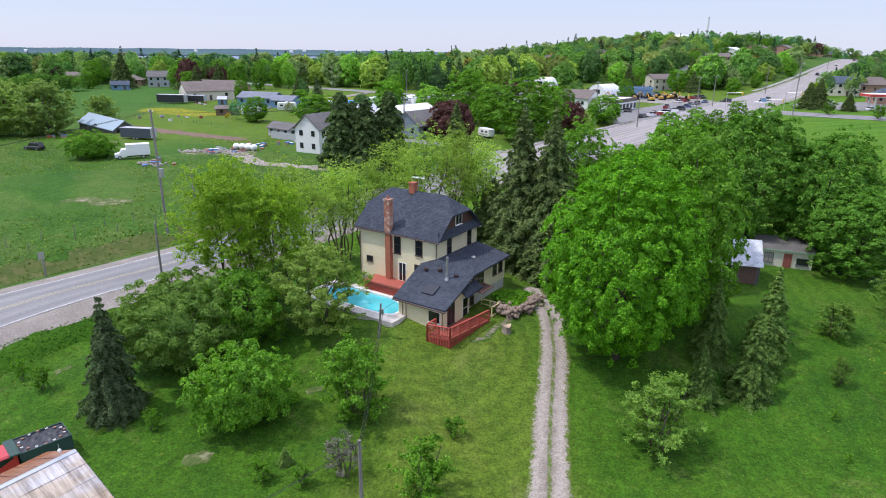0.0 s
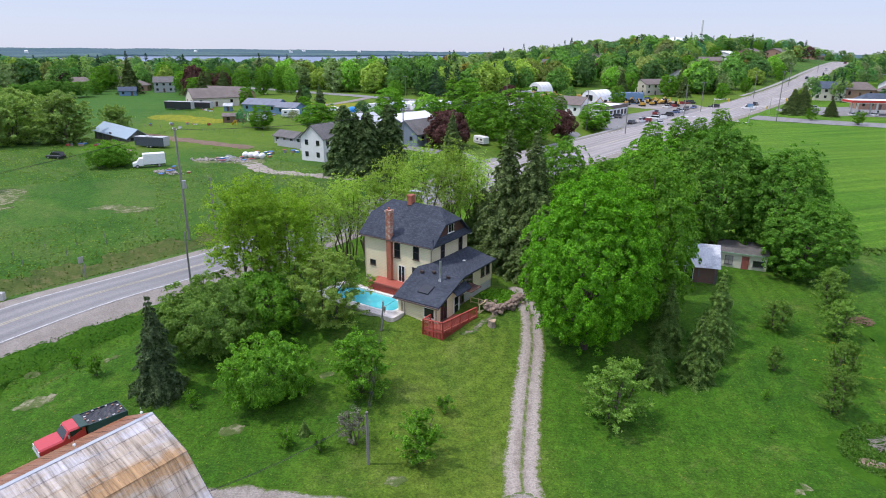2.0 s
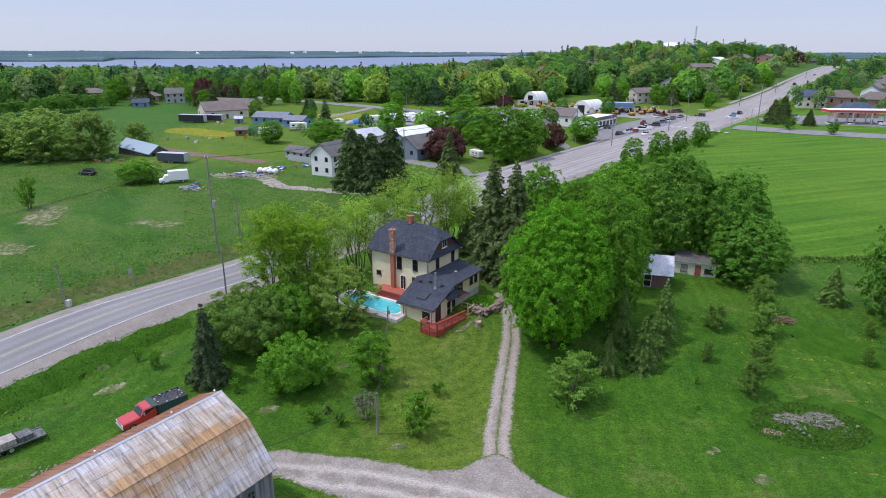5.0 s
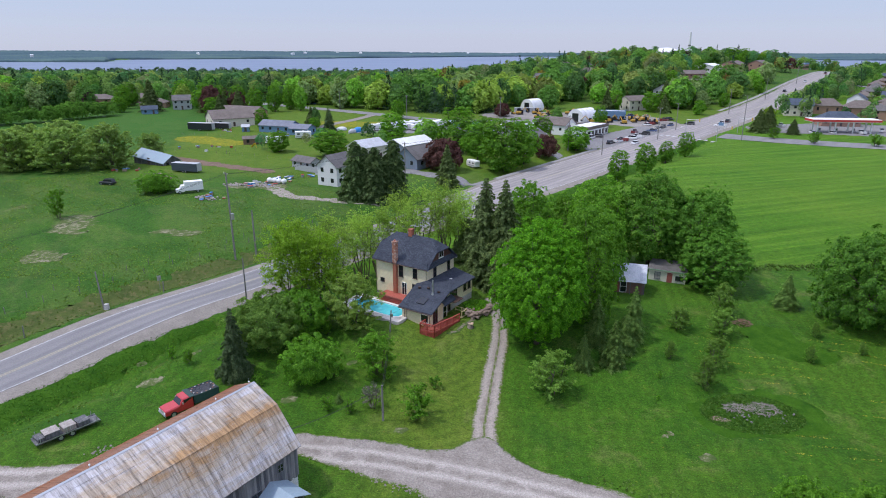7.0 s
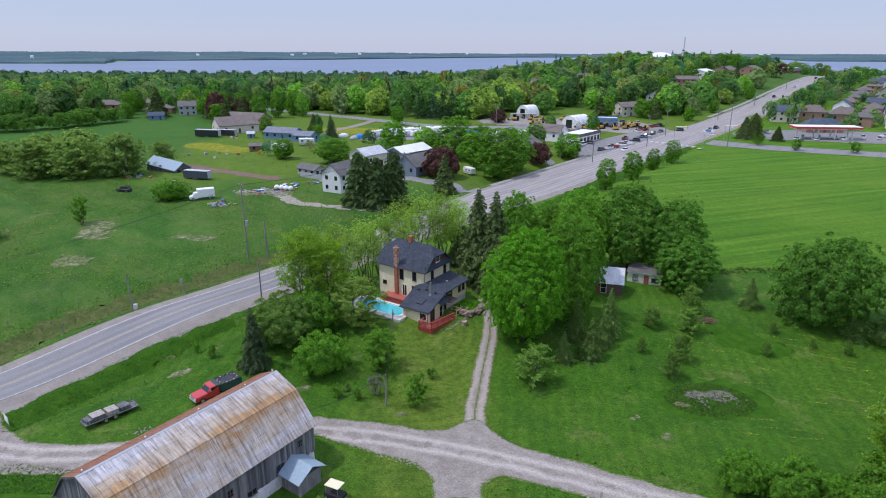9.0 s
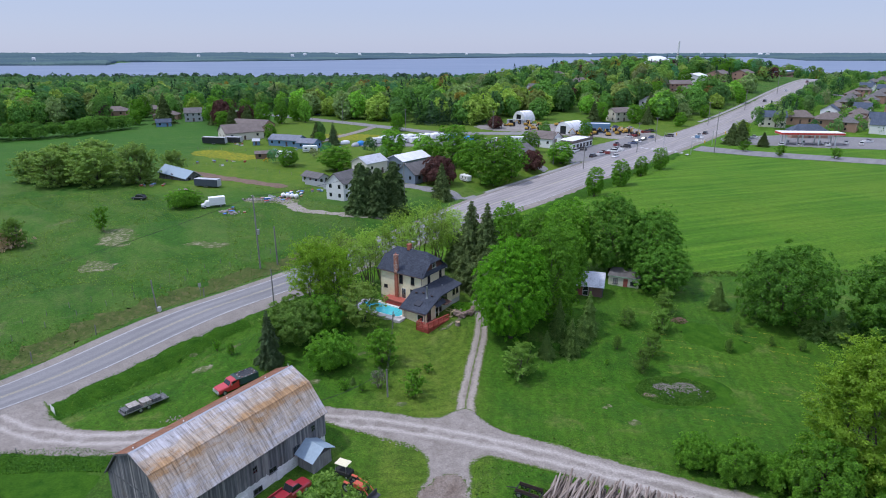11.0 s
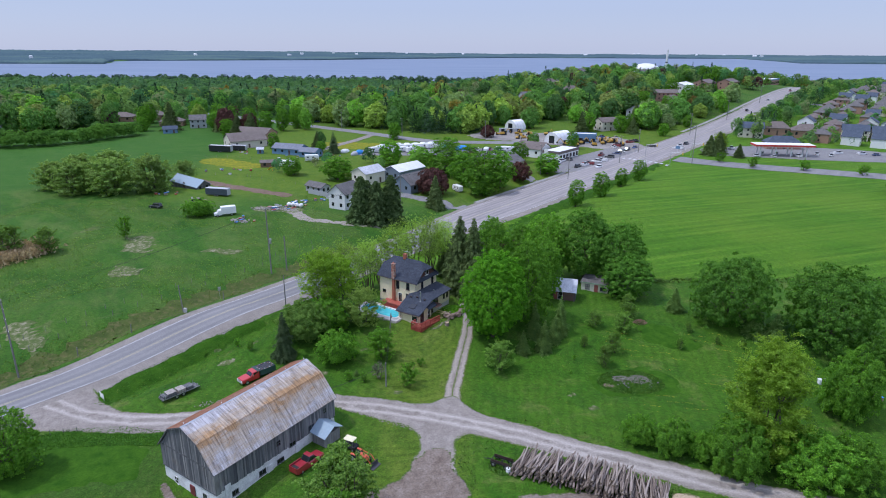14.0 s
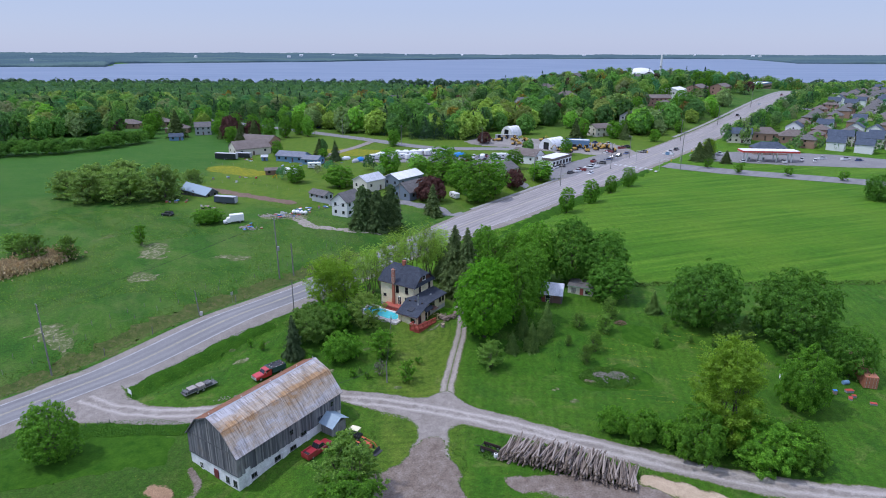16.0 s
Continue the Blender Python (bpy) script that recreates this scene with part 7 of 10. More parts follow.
thicket = put(feathery_tree("willow_thicket", 44, 12.5, 9.5, 0.19, "willow", "wide grey-green willow thicket in the meadow", stems=9, tips=340, per=130, low=0.0, spray=0.045), -133, 160)
again(thicket, -119, 161, 100, 1.05, 1.05)
again(thicket, -106, 165, 210, 1.0, 1.1)
again(thicket, -125, 174, 30, 1.2, 1.1)
again(thicket, -145, 168, 60, 0.9, 0.85)
again(thicket, -139, 176, 140, 1.0, 0.95)
again(thicket, -100, 181, 300, 0.6, 0.7)
again(grey_bush, -113, 93, 0, 1.6, 1.4, label="grey-green willow bush in the marsh")
again(grey_bush, -104, 96, 80, 1.2, 1.2, label="grey-green willow bush in the marsh")
again(grey_bush, -122, 100, 160, 1.5, 1.1, label="grey-green willow bush in the marsh")
again(small, -88.5, 108, 0, 1.1, 1.55, label="thin young tree in the meadow")
again(bush, -75.5, 131, 0, 1.05, 0.75, label="dense green bush beside the white van")
again(spruce, -51, 247, 0, 1.2, 1.2, label="dark spruce by the blue houses")
again(street, -130, 322, 0, 0.8, 0.6)
for x, y, sx, sz in ((138, 246, 0.9, 0.9), (144, 250, 0.9, 1.0), (150, 240, 0.6, 0.6)):
    again(far_spruce, x, y, x, sx, sz * 0.6, label="dark spruce beside the petrol station")
for x, y in ((146, 216), (166, 210), (186, 200), (205, 192), (220, 186), (136, 228)):
    again(small, x, y, x * 7, 1.3, 1.1, label="small round street tree on the verge")
again(poplar, 150, 262, 50, 0.7, 0.45, label="yellow-green tree beside the petrol station")
again(street, -95, 360, 0, 1.0, 0.7, label="round green tree by the side road")
again(purple, -128, 316, 0, 1.0, 1.5, label="tall purple maple behind the brown house")
again(purple, -116, 322, 90, 0.9, 1.1)


# ---- buildings across the highway ----
def colour(name, c, rough=0.75):
    return plain(name, c, rough, var=0.08, dirt=0.15)


ROOF_GREY = stony("grey_shingle_roof", [(0.3, (0.11, 0.105, 0.1)), (0.7, (0.17, 0.16, 0.155))], 0.5, 5)
ROOF_BROWN = stony("brown_shingle_roof", [(0.3, (0.135, 0.112, 0.1)), (0.7, (0.2, 0.168, 0.15))], 0.5, 5)
ROOF_BLUE = stony("blue_grey_roof", [(0.3, (0.055, 0.072, 0.1)), (0.7, (0.09, 0.11, 0.145))], 0.5, 5)
ROOF_SLATE = stony("slate_grey_roof", [(0.3, (0.15, 0.165, 0.2)), (0.7, (0.22, 0.235, 0.275))], 0.5, 5)
ROOF_WHITE = stony("white_metal_roof", [(0.3, (0.66, 0.66, 0.66)), (0.7, (0.8, 0.8, 0.8))], 0.5, 5, 0.5)
ROOF_PALE = stony("pale_steel_roof", [(0.3, (0.4, 0.41, 0.43)), (0.7, (0.56, 0.57, 0.6))], 0.5, 5, 0.5)
W_WHITE = colour("white_siding", (0.74, 0.74, 0.72))
W_CREAM = colour("cream_render", (0.62, 0.57, 0.48))
W_BRICK = colour("brown_brick_wall", (0.33, 0.2, 0.14))
W_BLUE = colour("blue_siding", (0.14, 0.25, 0.38))
W_GREY = colour("grey_siding", (0.4, 0.41, 0.42))
W_SLATE = colour("slate_blue_siding", (0.17, 0.21, 0.26))
WIN_DARK = glass_material()


def simple_house(name, w, d, h, rise, wall, roofing, label, storeys=2, over=0.4, hip=False, garage=False, category="house", cols=3, lean=False):
    """A gabled or hipped house, w along x with its front at -y, base at the origin."""
    e = thing(name, 0, 0, 0, 0, label, category)
    bm = bmesh.new()
    box(bm, -w / 2, -d / 2, -1.5, w / 2, d / 2, h)
    if not hip:
        for x in (-w / 2, w / 2):
            a = [bm.verts.new(p) for p in ((x, -d / 2, h), (x, d / 2, h), (x, 0, h + rise * 0.97))]
            bm.faces.new(a)
    part("wall", bm, wall, e)
    x0, x1, y0, y1 = -w / 2 - over, w / 2 + over, -d / 2 - over, d / 2 + over
    i = min(d / 2 + over, w / 2) if hip else 0
    r0, r1 = (x0 + i, 0, h + rise), (x1 - i, 0, h + rise)
    lo = h - over * rise / (d / 2) * 0.5
    fs = [[(x0, y0, lo), (x1, y0, lo), r1, r0], [(x1, y1, lo), (x0, y1, lo), r0, r1]]
    if hip:
        fs += [[(x1, y0, lo), (x1, y1, lo), r1], [(x0, y1, lo), (x0, y0, lo), r0]]
    slab_roof("roof", fs, roofing, e, 0.18)
    fh = h / storeys
    for s in range(storeys):
        z = s * fh + fh * 0.58
        for k in range(cols):
            x = -w / 2 + w * (k + 0.5) / cols
            if garage and s == 0 and k == cols - 1:
                part("garage_door", boxes((x - 1.3, -d / 2 - 0.05, 0.05, x + 1.3, -d / 2 + 0.02, 2.2)), W_WHITE, e, "white garage door")
            elif s == 0 and k == cols // 2:
                part("door", boxes((x - 0.5, -d / 2 - 0.05, 0.05, x + 0.5, -d / 2 + 0.02, 2.1)), FRAME_BROWN, e)
            else:
                part("window", boxes((x - 0.55, -d / 2 - 0.06, z - 0.6, x + 0.55, -d / 2 + 0.02, z + 0.6)), WIN_DARK, e)
        for x in (-w / 2, w / 2):
            for v in ((0.0,) if lean else (-d / 4, d / 4)):
                part("window", boxes((x - 0.06, v - 0.5, z - 0.6, x + 0.06, v + 0.5, z + 0.6)), WIN_DARK, e)
    return e


put(simple_house("white_farmhouse", 9, 7, 5.6, 3.0, colour("peeling_white_boards", (0.7, 0.7, 0.68)), ROOF_GREY, "old white two-storey house with peeling paint"), -29.5, 144, 60)
put(simple_house("house_wing", 5, 5, 4.2, 2.4, colour("peeling_white_wing", (0.7, 0.7, 0.68)), ROOF_GREY, "white side wing of the old house", 1, cols=1), -23.5, 148.5, -30)
put(simple_house("garden_shed", 9, 4.5, 2.3, 1.4, W_GREY, ROOF_GREY, "grey boarded garden shed with a shingled roof", 1, category="shed"), -43.5, 167, -38)
put(simple_house("cream_barn", 11, 8, 4.6, 2.2, colour("cream_steel", (0.66, 0.62, 0.52)), ROOF_PALE, "cream steel barn with a pale roof", 1, category="barn", cols=2), -26, 183, 52)
put(simple_house("long_workshop", 16, 9, 4.2, 2.0, W_SLATE, ROOF_WHITE, "long workshop with a white metal roof", 1, category="workshop"), -12, 192, 52)
put(simple_house("blue_house", 14, 9, 3.4, 3.4, W_SLATE, ROOF_GREY, "slate blue house with a large grey roof", 1), -7, 171, 52)
fallen = put(simple_house("collapsed_shed", 13, 7, 1.6, 2.2, WEATHERED, BLUE_TIN, "half collapsed shed with a tilted pale metal roof", 1, category="shed", cols=1), -95, 174, -24)
fallen.matrix_basis = fallen.matrix_basis @ pose(0, 0, 0.1, 0, 7, 0)
put(simple_house("blue_bungalow", 16, 8, 3.0, 2.0, W_BLUE, ROOF_SLATE, "blue sided bungalow with a slate-grey roof", 1, cols=4), -73, 247, -20)
put(simple_house("blue_garage", 9, 7, 2.8, 1.6, W_BLUE, ROOF_SLATE, "blue sided garage with a slate-grey roof", 1, category="garage", cols=2), -61, 239, -20)
put(simple_house("wooden_shack", 7, 4, 2.2, 0.9, colour("red_brown_boards", (0.2, 0.12, 0.08)), ROOF_BROWN, "low red-brown wooden shack", 1, category="shed", cols=2), -75, 214, 15)
put(simple_house("large_garage", 19, 14, 3.8, 3.6, W_CREAM, ROOF_BROWN, "large cream garage with a brown roof", 1, category="garage"), -102, 268, 34)
put(simple_house("brown_house", 24, 11, 3.2, 2.8, W_BRICK, ROOF_BROWN, "long brown brick bungalow", 1, cols=5), -106, 298, -20)
put(simple_house("garden_shed", 3, 3, 2.2, 0.9, W_BLUE, ROOF_PALE, "small blue garden shed", 1, category="shed", cols=1), -88, 247, 10)
put(simple_house("garden_shed", 8, 5, 2.6, 1.8, W_BLUE, ROOF_BLUE, "blue garden shed with a white door", 1, category="shed", cols=2), -162, 315, 20)
grey_h = put(simple_house("grey_house", 10, 9, 5.4, 2.8, W_GREY, ROOF_GREY, "grey two-storey house among trees"), -155, 342, 20)
brick_h = put(simple_house("brick_bungalow", 15, 9, 3.2, 2.4, W_BRICK, ROOF_BROWN, "brown brick bungalow among trees", 1, hip=True), -176, 352, 10)
for x, y, rz in ((-221, 376, 0), (-203, 386, 20), (-116, 557, -10), (-6, 473, 15), (103, 594, 30), (-60, 640, 0), (60, 560, 40), (164, 391, 51), (180, 428, 51)):
    again(brick_h, x, y, rz, 1.1)
for x, y, rz in ((-70, 420, 20), (30, 390, -10), (110, 470, 30), (-150, 470, 0), (100, 520, 40)):
    again(brick_h, x, y, rz, 1.1, 1.5)
for x, y, rz in ((-30, 400, -15), (70, 440, 20), (140, 580, 50), (-40, 520, 10)):
    again(grey_h, x, y, rz, 1.1, 1.3)
for x, y, rz in ((-286, 338, 30), (-22, 596, 0), (17, 466, 20), (133, 650, 50), (137, 371, 51), (-120, 700, 10), (190, 540, 30), (212, 575, 60)):
    again(grey_h, x, y, rz, 1.1)
put(simple_house("brick_house", 11, 9, 3.4, 2.6, W_CREAM, ROOF_GREY, "cream house with a brick lower front beside the shop", 1), 34, 213, 52)
put(simple_house("shop", 14, 10, 4.2, 2.8, W_WHITE, ROOF_BROWN, "white shop building with a brown roof", 1, category="shop"), 49, 244, -38)


def flat_shop(name, w, d, h, wall, label, fascia=None):
    e = thing(name, 0, 0, 0, 0, label, "shop")
    part("wall", boxes((-w / 2, -d / 2, -1.2, w / 2, d / 2, h)), wall, e)
    part("roof", boxes((-w / 2 + 0.3, -d / 2 + 0.3, h, w / 2 - 0.3, d / 2 - 0.3, h + 0.12)), ROOF_WHITE, e, "white membrane flat roof")
    part("parapet", boxes((-w / 2 - 0.1, -d / 2 - 0.1, h - 0.9, w / 2 + 0.1, -d / 2, h + 0.4), (-w / 2 - 0.1, d / 2, h - 0.9, w / 2 + 0.1, d / 2 + 0.1, h + 0.4), (-w / 2 - 0.1, -d / 2, h - 0.9, -w / 2, d / 2, h + 0.4), (w / 2, -d / 2, h - 0.9, w / 2 + 0.1, d / 2, h + 0.4)), fascia or ROOF_BROWN, e)
    n = max(2, int(w / 3.2))
    for k in range(n):
        x = -w / 2 + w * (k + 0.5) / n
        part("shop_window", boxes((x - 1.1, -d / 2 - 0.06, 0.5, x + 1.1, -d / 2 + 0.02, 2.5)), WIN_DARK, e)
        part("shop_window", boxes((x - 1.1, d / 2 - 0.02, 0.5, x + 1.1, d / 2 + 0.06, 2.5)), WIN_DARK, e)
    return e


put(flat_shop("flat_shop", 20, 9, 4.0, W_WHITE, "white flat-roofed shop with a dark fascia"), 62, 239, 52)
put(flat_shop("office_block", 13, 6, 4.6, W_BLUE, "long blue site office", W_BLUE), 83, 284, -15)
put(flat_shop("strip_mall", 46, 14, 5.0, W_BRICK, "long brick shopping row with blue signs", W_BLUE), 330, 585, 51)


def quonset(w, L, label):
    e = thing("arched_shelter", 0, 0, 0, 0, label, "shelter")
    pts = [(w / 2 * math.cos(math.pi * k / 14), 0.62 * w * math.sin(math.pi * k / 14)) for k in range(15)]
    part("cover", prism(pts, 0, L), ROOF_WHITE, e, "white fabric cover", smooth=False)
    part("door", boxes((-w * 0.18, -0.06, 0, w * 0.18, 0.02, w * 0.42)), WIN_DARK, e)
    for k in range(5):
        bm = bmesh.new()
        for (x0, z0), (x1, z1) in zip(pts[:-1], pts[1:]):
            tube(bm, (x0 * 1.01, L * k / 4, z0 * 1.01), (x1 * 1.01, L * k / 4, z1 * 1.01), 0.06, n=4)
        part("hoop", bm, STEEL, e)
    return e


put(quonset(10, 13, "white fabric arched storage shelter"), 64, 279, -45)
put(quonset(10, 9, "white fabric arched storage shelter"), 46, 328, -50)
for k in range(3):
    bx = thing("storage_container", 40.5 + k * 4.9, 318.7, hz(45, 319), 0, "grey steel storage container by the shelter", "container", "storage containers")
    part("body", boxes((-2.3, -0.9, -0.3, 2.3, 0.9, 2.6), bevel=0.05), W_GREY, bx)
    part("door", boxes((-1.0, -0.95, 0.1, 1.0, -0.9, 2.3)), WIN_DARK, bx)
put(simple_house("cream_house", 13, 9, 5.4, 2.4, W_CREAM, ROOF_BROWN, "cream two-storey house on the hill's foot"), 106, 328, 25)
ap = put(simple_house("apartment_house", 22, 12, 6.5, 2.6, W_BRICK, ROOF_BROWN, "brown brick apartment house", 2, cols=6, category="apartment house"), 226, 481, 51)
again(ap, 250, 490, 51, 1.0)
again(ap, 178, 440, 0, 0.9)
put(simple_house("pale_hall", 22, 14, 6, 2.0, W_WHITE, ROOF_WHITE, "hall with a white metal roof", 1, category="hall"), 203, 472, 51)

# petrol station: canopy on posts, shop and pumps
def petrol_station():
    e = thing("petrol_canopy", 173.5, 245, hz(173.5, 245), -6, "white and red petrol station canopy on white posts", "petrol station")
    part("canopy", boxes((-14, -4, 4.8, 14, 4, 6.0), bevel=0.05), W_WHITE, e)
    part("red_band", boxes((-14.06, -4.06, 5.0, 14.06, 4.06, 5.9)), plain("signal_red", (0.55, 0.05, 0.04), 0.5), e, "red band round the canopy")
    for x in (-11, -3.7, 3.7, 11):
        for y in (-2.2, 2.2):
            part("post", boxes((x - 0.25, y - 0.25, -0.5, x + 0.25, y + 0.25, 4.9)), W_WHITE, e)
    for x in (-9, -2, 5):
        p = thing("petrol_pump", 0, 0, 0, 0, "grey petrol pump under the canopy", "petrol pump", "petrol pumps")
        part("cabinet", boxes((-0.5, -0.35, 0, 0.5, 0.35, 2.0), bevel=0.04), W_GREY, p)
        part("display", boxes((-0.3, -0.38, 1.2, 0.3, -0.34, 1.7)), WIN_DARK, p)
        put(p, 173.5 + x, 245 - x * 0.1, -6)


petrol_station()
put(simple_house("petrol_shop", 17, 8, 3.6, 3.0, W_BRICK, ROOF_BLUE, "petrol station shop with a blue hipped roof", 1, hip=True, category="shop", cols=5), 184, 266, -6)
town = put(simple_house("town_house", 13, 9, 5.6, 3.0, W_CREAM, ROOF_BLUE, "cream town house with a blue-grey roof", cols=4), 184, 302, -20)
for x, y, rz, s in ((240, 294, -28, 1.0), (252, 286, -28, 1.0), (264, 277, -28, 1.05)):
    again(town, x, y, rz, s)
again(brick_h, 215, 300, -20, 1.0, 1.4)
again(brick_h, 203, 309, -20, 0.9, 1.4)

# the estate of look-alike houses
styles = [simple_house("estate_house", 11, 11, 5.6, 3.2, W_BRICK, ROOF_GREY, "two-storey brick estate house with a grey roof", hip=True, garage=True, lean=True),
          simple_house("estate_house", 10, 11, 5.6, 3.6, W_CREAM, ROOF_GREY, "two-storey cream estate house with a grey roof", hip=True, garage=True, lean=True),
          simple_house("estate_house", 10, 10, 5.4, 3.4, W_WHITE, ROOF_BLUE, "two-storey white estate house with a blue-grey roof", garage=True, lean=True),
          simple_house("estate_house", 11, 10, 5.6, 3.0, W_BRICK, ROOF_BROWN, "two-storey brick estate house with a brown roof", hip=True, garage=True, lean=True)]
rng = random.Random(8)
spots = []
for r in range(22):
    for c in range(5):
        # along the highway and away from it
        q, o = 26 + r * (21 + r * 0.45), 44 + c * 14.5 + rng.uniform(-1.5, 1.5)
        x, y = 155 + q * 0.622 + o * 0.78 + rng.uniform(-1.5, 1.5), 303 + q * 0.782 - o * 0.62 + rng.uniform(-1.5, 1.5)
        if min(math.hypot(x - a, y - b) for a, b in ((184, 302), (240, 294), (252, 286), (264, 277), (215, 300), (203, 309))) > 13:
            spots.append((x, y))
for k, (x, y) in enumerate(spots):
    st = styles[rng.randrange(4)]
    flip = (0, 180, 90, 180)[rng.randrange(4)]
    if st.get("placed"):
        ob = again(st, x, y, 51 + flip + 90, rng.uniform(0.8, 0.95))
    else:
        ob = put(st, x, y, 51 + flip + 90, 0.88)
        st["placed"] = 1
    ob["group"] = "estate houses"
for st in styles:
    del st["placed"]

# the reservoir and the mast on the hill
def hilltop():
    e = thing("reservoir", 214, 608, hz(214, 608) + 0.5, 0, "white domed water reservoir on the hilltop", "reservoir")
    bm = bmesh.new()
    bmesh.ops.create_uvsphere(bm, u_segments=32, v_segments=12, radius=14.5, matrix=Matrix.Diagonal((1, 1, 0.5, 1)))
    for v in bm.verts:
        v.co.z = max(v.co.z, 0) + 6
    part("dome", bm, ROOF_WHITE, e, smooth=True)
    part("drum", tube(bmesh.new(), (0, 0, -6), (0, 0, 6.2), 14.6, n=32), W_WHITE, e)
    m = thing("mast", 221, 567, hz(221, 567), 0, "slim white mast with dark rings on the hilltop", "mast")
    part("pole", tube(bmesh.new(), (0, 0, -1), (0, 0, 54.8 - hz(221, 567)), 1.1, 0.9, 12), W_WHITE, m)
    for z in (14,):
        part("ring", tube(bmesh.new(), (0, 0, z), (0, 0, z + 0.8), 1.25, n=12), WIN_DARK, m)


hilltop()


# ---- outbuildings and things about the yard ----
def shed():
    e = thing("garden_shed", 33.2, 68.9, 1.25, -16, "low old brick shed with a pale rusty tin roof", "shed")
    part("wall", boxes((-2.6, -1.9, -0.8, 2.4, 2.2, 2.3)), colour("old_brown_brick", (0.16, 0.09, 0.07)), e)
    part("side_wall", boxes((2.4, -1.9, -0.8, 2.52, 2.2, 2.45)), WEATHERED, e)
    slab_roof("roof", [[(-2.9, -2.4, 2.25), (2.75, -2.4, 2.25), (2.75, 0.6, 4.55), (-2.9, 0.6, 4.55)], [(2.75, 2.6, 2.6), (-2.9, 2.6, 2.6), (-2.9, 0.6, 4.55), (2.75, 0.6, 4.55)]], stony("dull_tin", [(0.35, (0.42, 0.43, 0.46)), (0.6, (0.6, 0.61, 0.64)), (0.8, (0.45, 0.36, 0.3))], 0.7, 6, 0.5), e, 0.06)
    bm = bmesh.new()
    for x in (2.45,):
        a = [bm.verts.new(p) for p in ((x, -1.9, 2.2), (x, 2.2, 2.4), (x, 0.6, 4.3))]
        bm.faces.new(a)
    part("gable", bm, WEATHERED, e)
    d = window(e, facing(-0.9, -1.9, 1.2, -90), 0.95, 1.95, TRIM, (0, 1), sill=False, name="door")
    d["label"] = "white framed glass door"
    for x in (0.2, 2.2):
        part("post", boxes((x - 0.05, -2.35, -0.5, x + 0.05, -2.25, 2.2)), WEATHERED, e)
    part("door_panel", boxes((-2.3, -1.98, 0.2, -1.6, -1.9, 1.9)), colour("rust_red_panel", (0.25, 0.07, 0.05)), e)


def cottage():
    e = thing("cottage", 41.5, 73.8, 1.3, -24, "derelict cream cottage with a red door", "cottage")
    part("wall", boxes((-3.1, -1.8, -0.8, 3.1, 2.4, 2.25)), colour("stained_cream_boards", (0.62, 0.6, 0.48)), e)
    slab_roof("roof", [[(-3.3, -2.0, 2.3), (3.3, -2.0, 2.3), (3.3, 2.6, 2.8), (-3.3, 2.6, 2.8)]], ROOF_GREY, e, 0.14)
    part("eaves_board", boxes((-3.3, -2.06, 2.1, 3.3, -1.98, 2.28)), colour("green_board", (0.25, 0.36, 0.25)), e)
    part("door", boxes((0.0, -1.88, -0.1, 0.9, -1.79, 1.85)), colour("faded_red_door", (0.28, 0.08, 0.06)), e, "faded red door")
    part("step", boxes((-0.1, -2.5, -0.5, 1.1, -1.9, -0.1)), colour("red_step", (0.3, 0.13, 0.1)), e)
    window(e, facing(-1.6, -1.8, 1.15, -90), 0.9, 1.1, WEATHERED, (1, 1), pane=colour("grey_boards_pane", (0.3, 0.28, 0.25)))
    window(e, facing(2.05, -1.8, 1.0, -90), 1.2, 0.75, WEATHERED, (0, 0))


shed()
cottage()


def wheel(parent, x, y, r=0.33, w=0.22):
    t = part("wheel", tube(bmesh.new(), (x, y - w / 2, r), (x, y + w / 2, r), r, n=16), BLACK, parent, "black tyre")
    part("rim", tube(bmesh.new(), (x, y - w / 2 - 0.01, r), (x, y + w / 2 + 0.01, r), r * 0.6, n=12), STEEL, t)
    return t


def body_loft(sections):
    """A closed shell through cross sections (x, half width, z low, z high), corners taken off."""
    bm = bmesh.new()
    rings = []
    for x, w, z0, z1 in sections:
        c = min(0.12, (z1 - z0) * 0.3)
        rings.append([bm.verts.new((x, y, z)) for y, z in ((-w, z0), (w, z0), (w * 1.02, (z0 + z1) / 2), (w, z1 - c), (w - c, z1), (-w + c, z1), (-w, z1 - c), (-w * 1.02, (z0 + z1) / 2))])
    for a, b in zip(rings[:-1], rings[1:]):
        for i in range(8):
            bm.faces.new((a[i], a[(i + 1) % 8], b[(i + 1) % 8], b[i]))
    bm.faces.new(rings[0][::-1]), bm.faces.new(rings[-1])
    return bm


CAR_PAINT = {}


def paint(c):
    if c not in CAR_PAINT:
        m = plain("car_paint", c, 0.3, 0.0, var=0.04)
        m.node_tree.nodes["Principled BSDF"].inputs["Coat Weight"].default_value = 0.5
        CAR_PAINT[c] = m
    return CAR_PAINT[c]


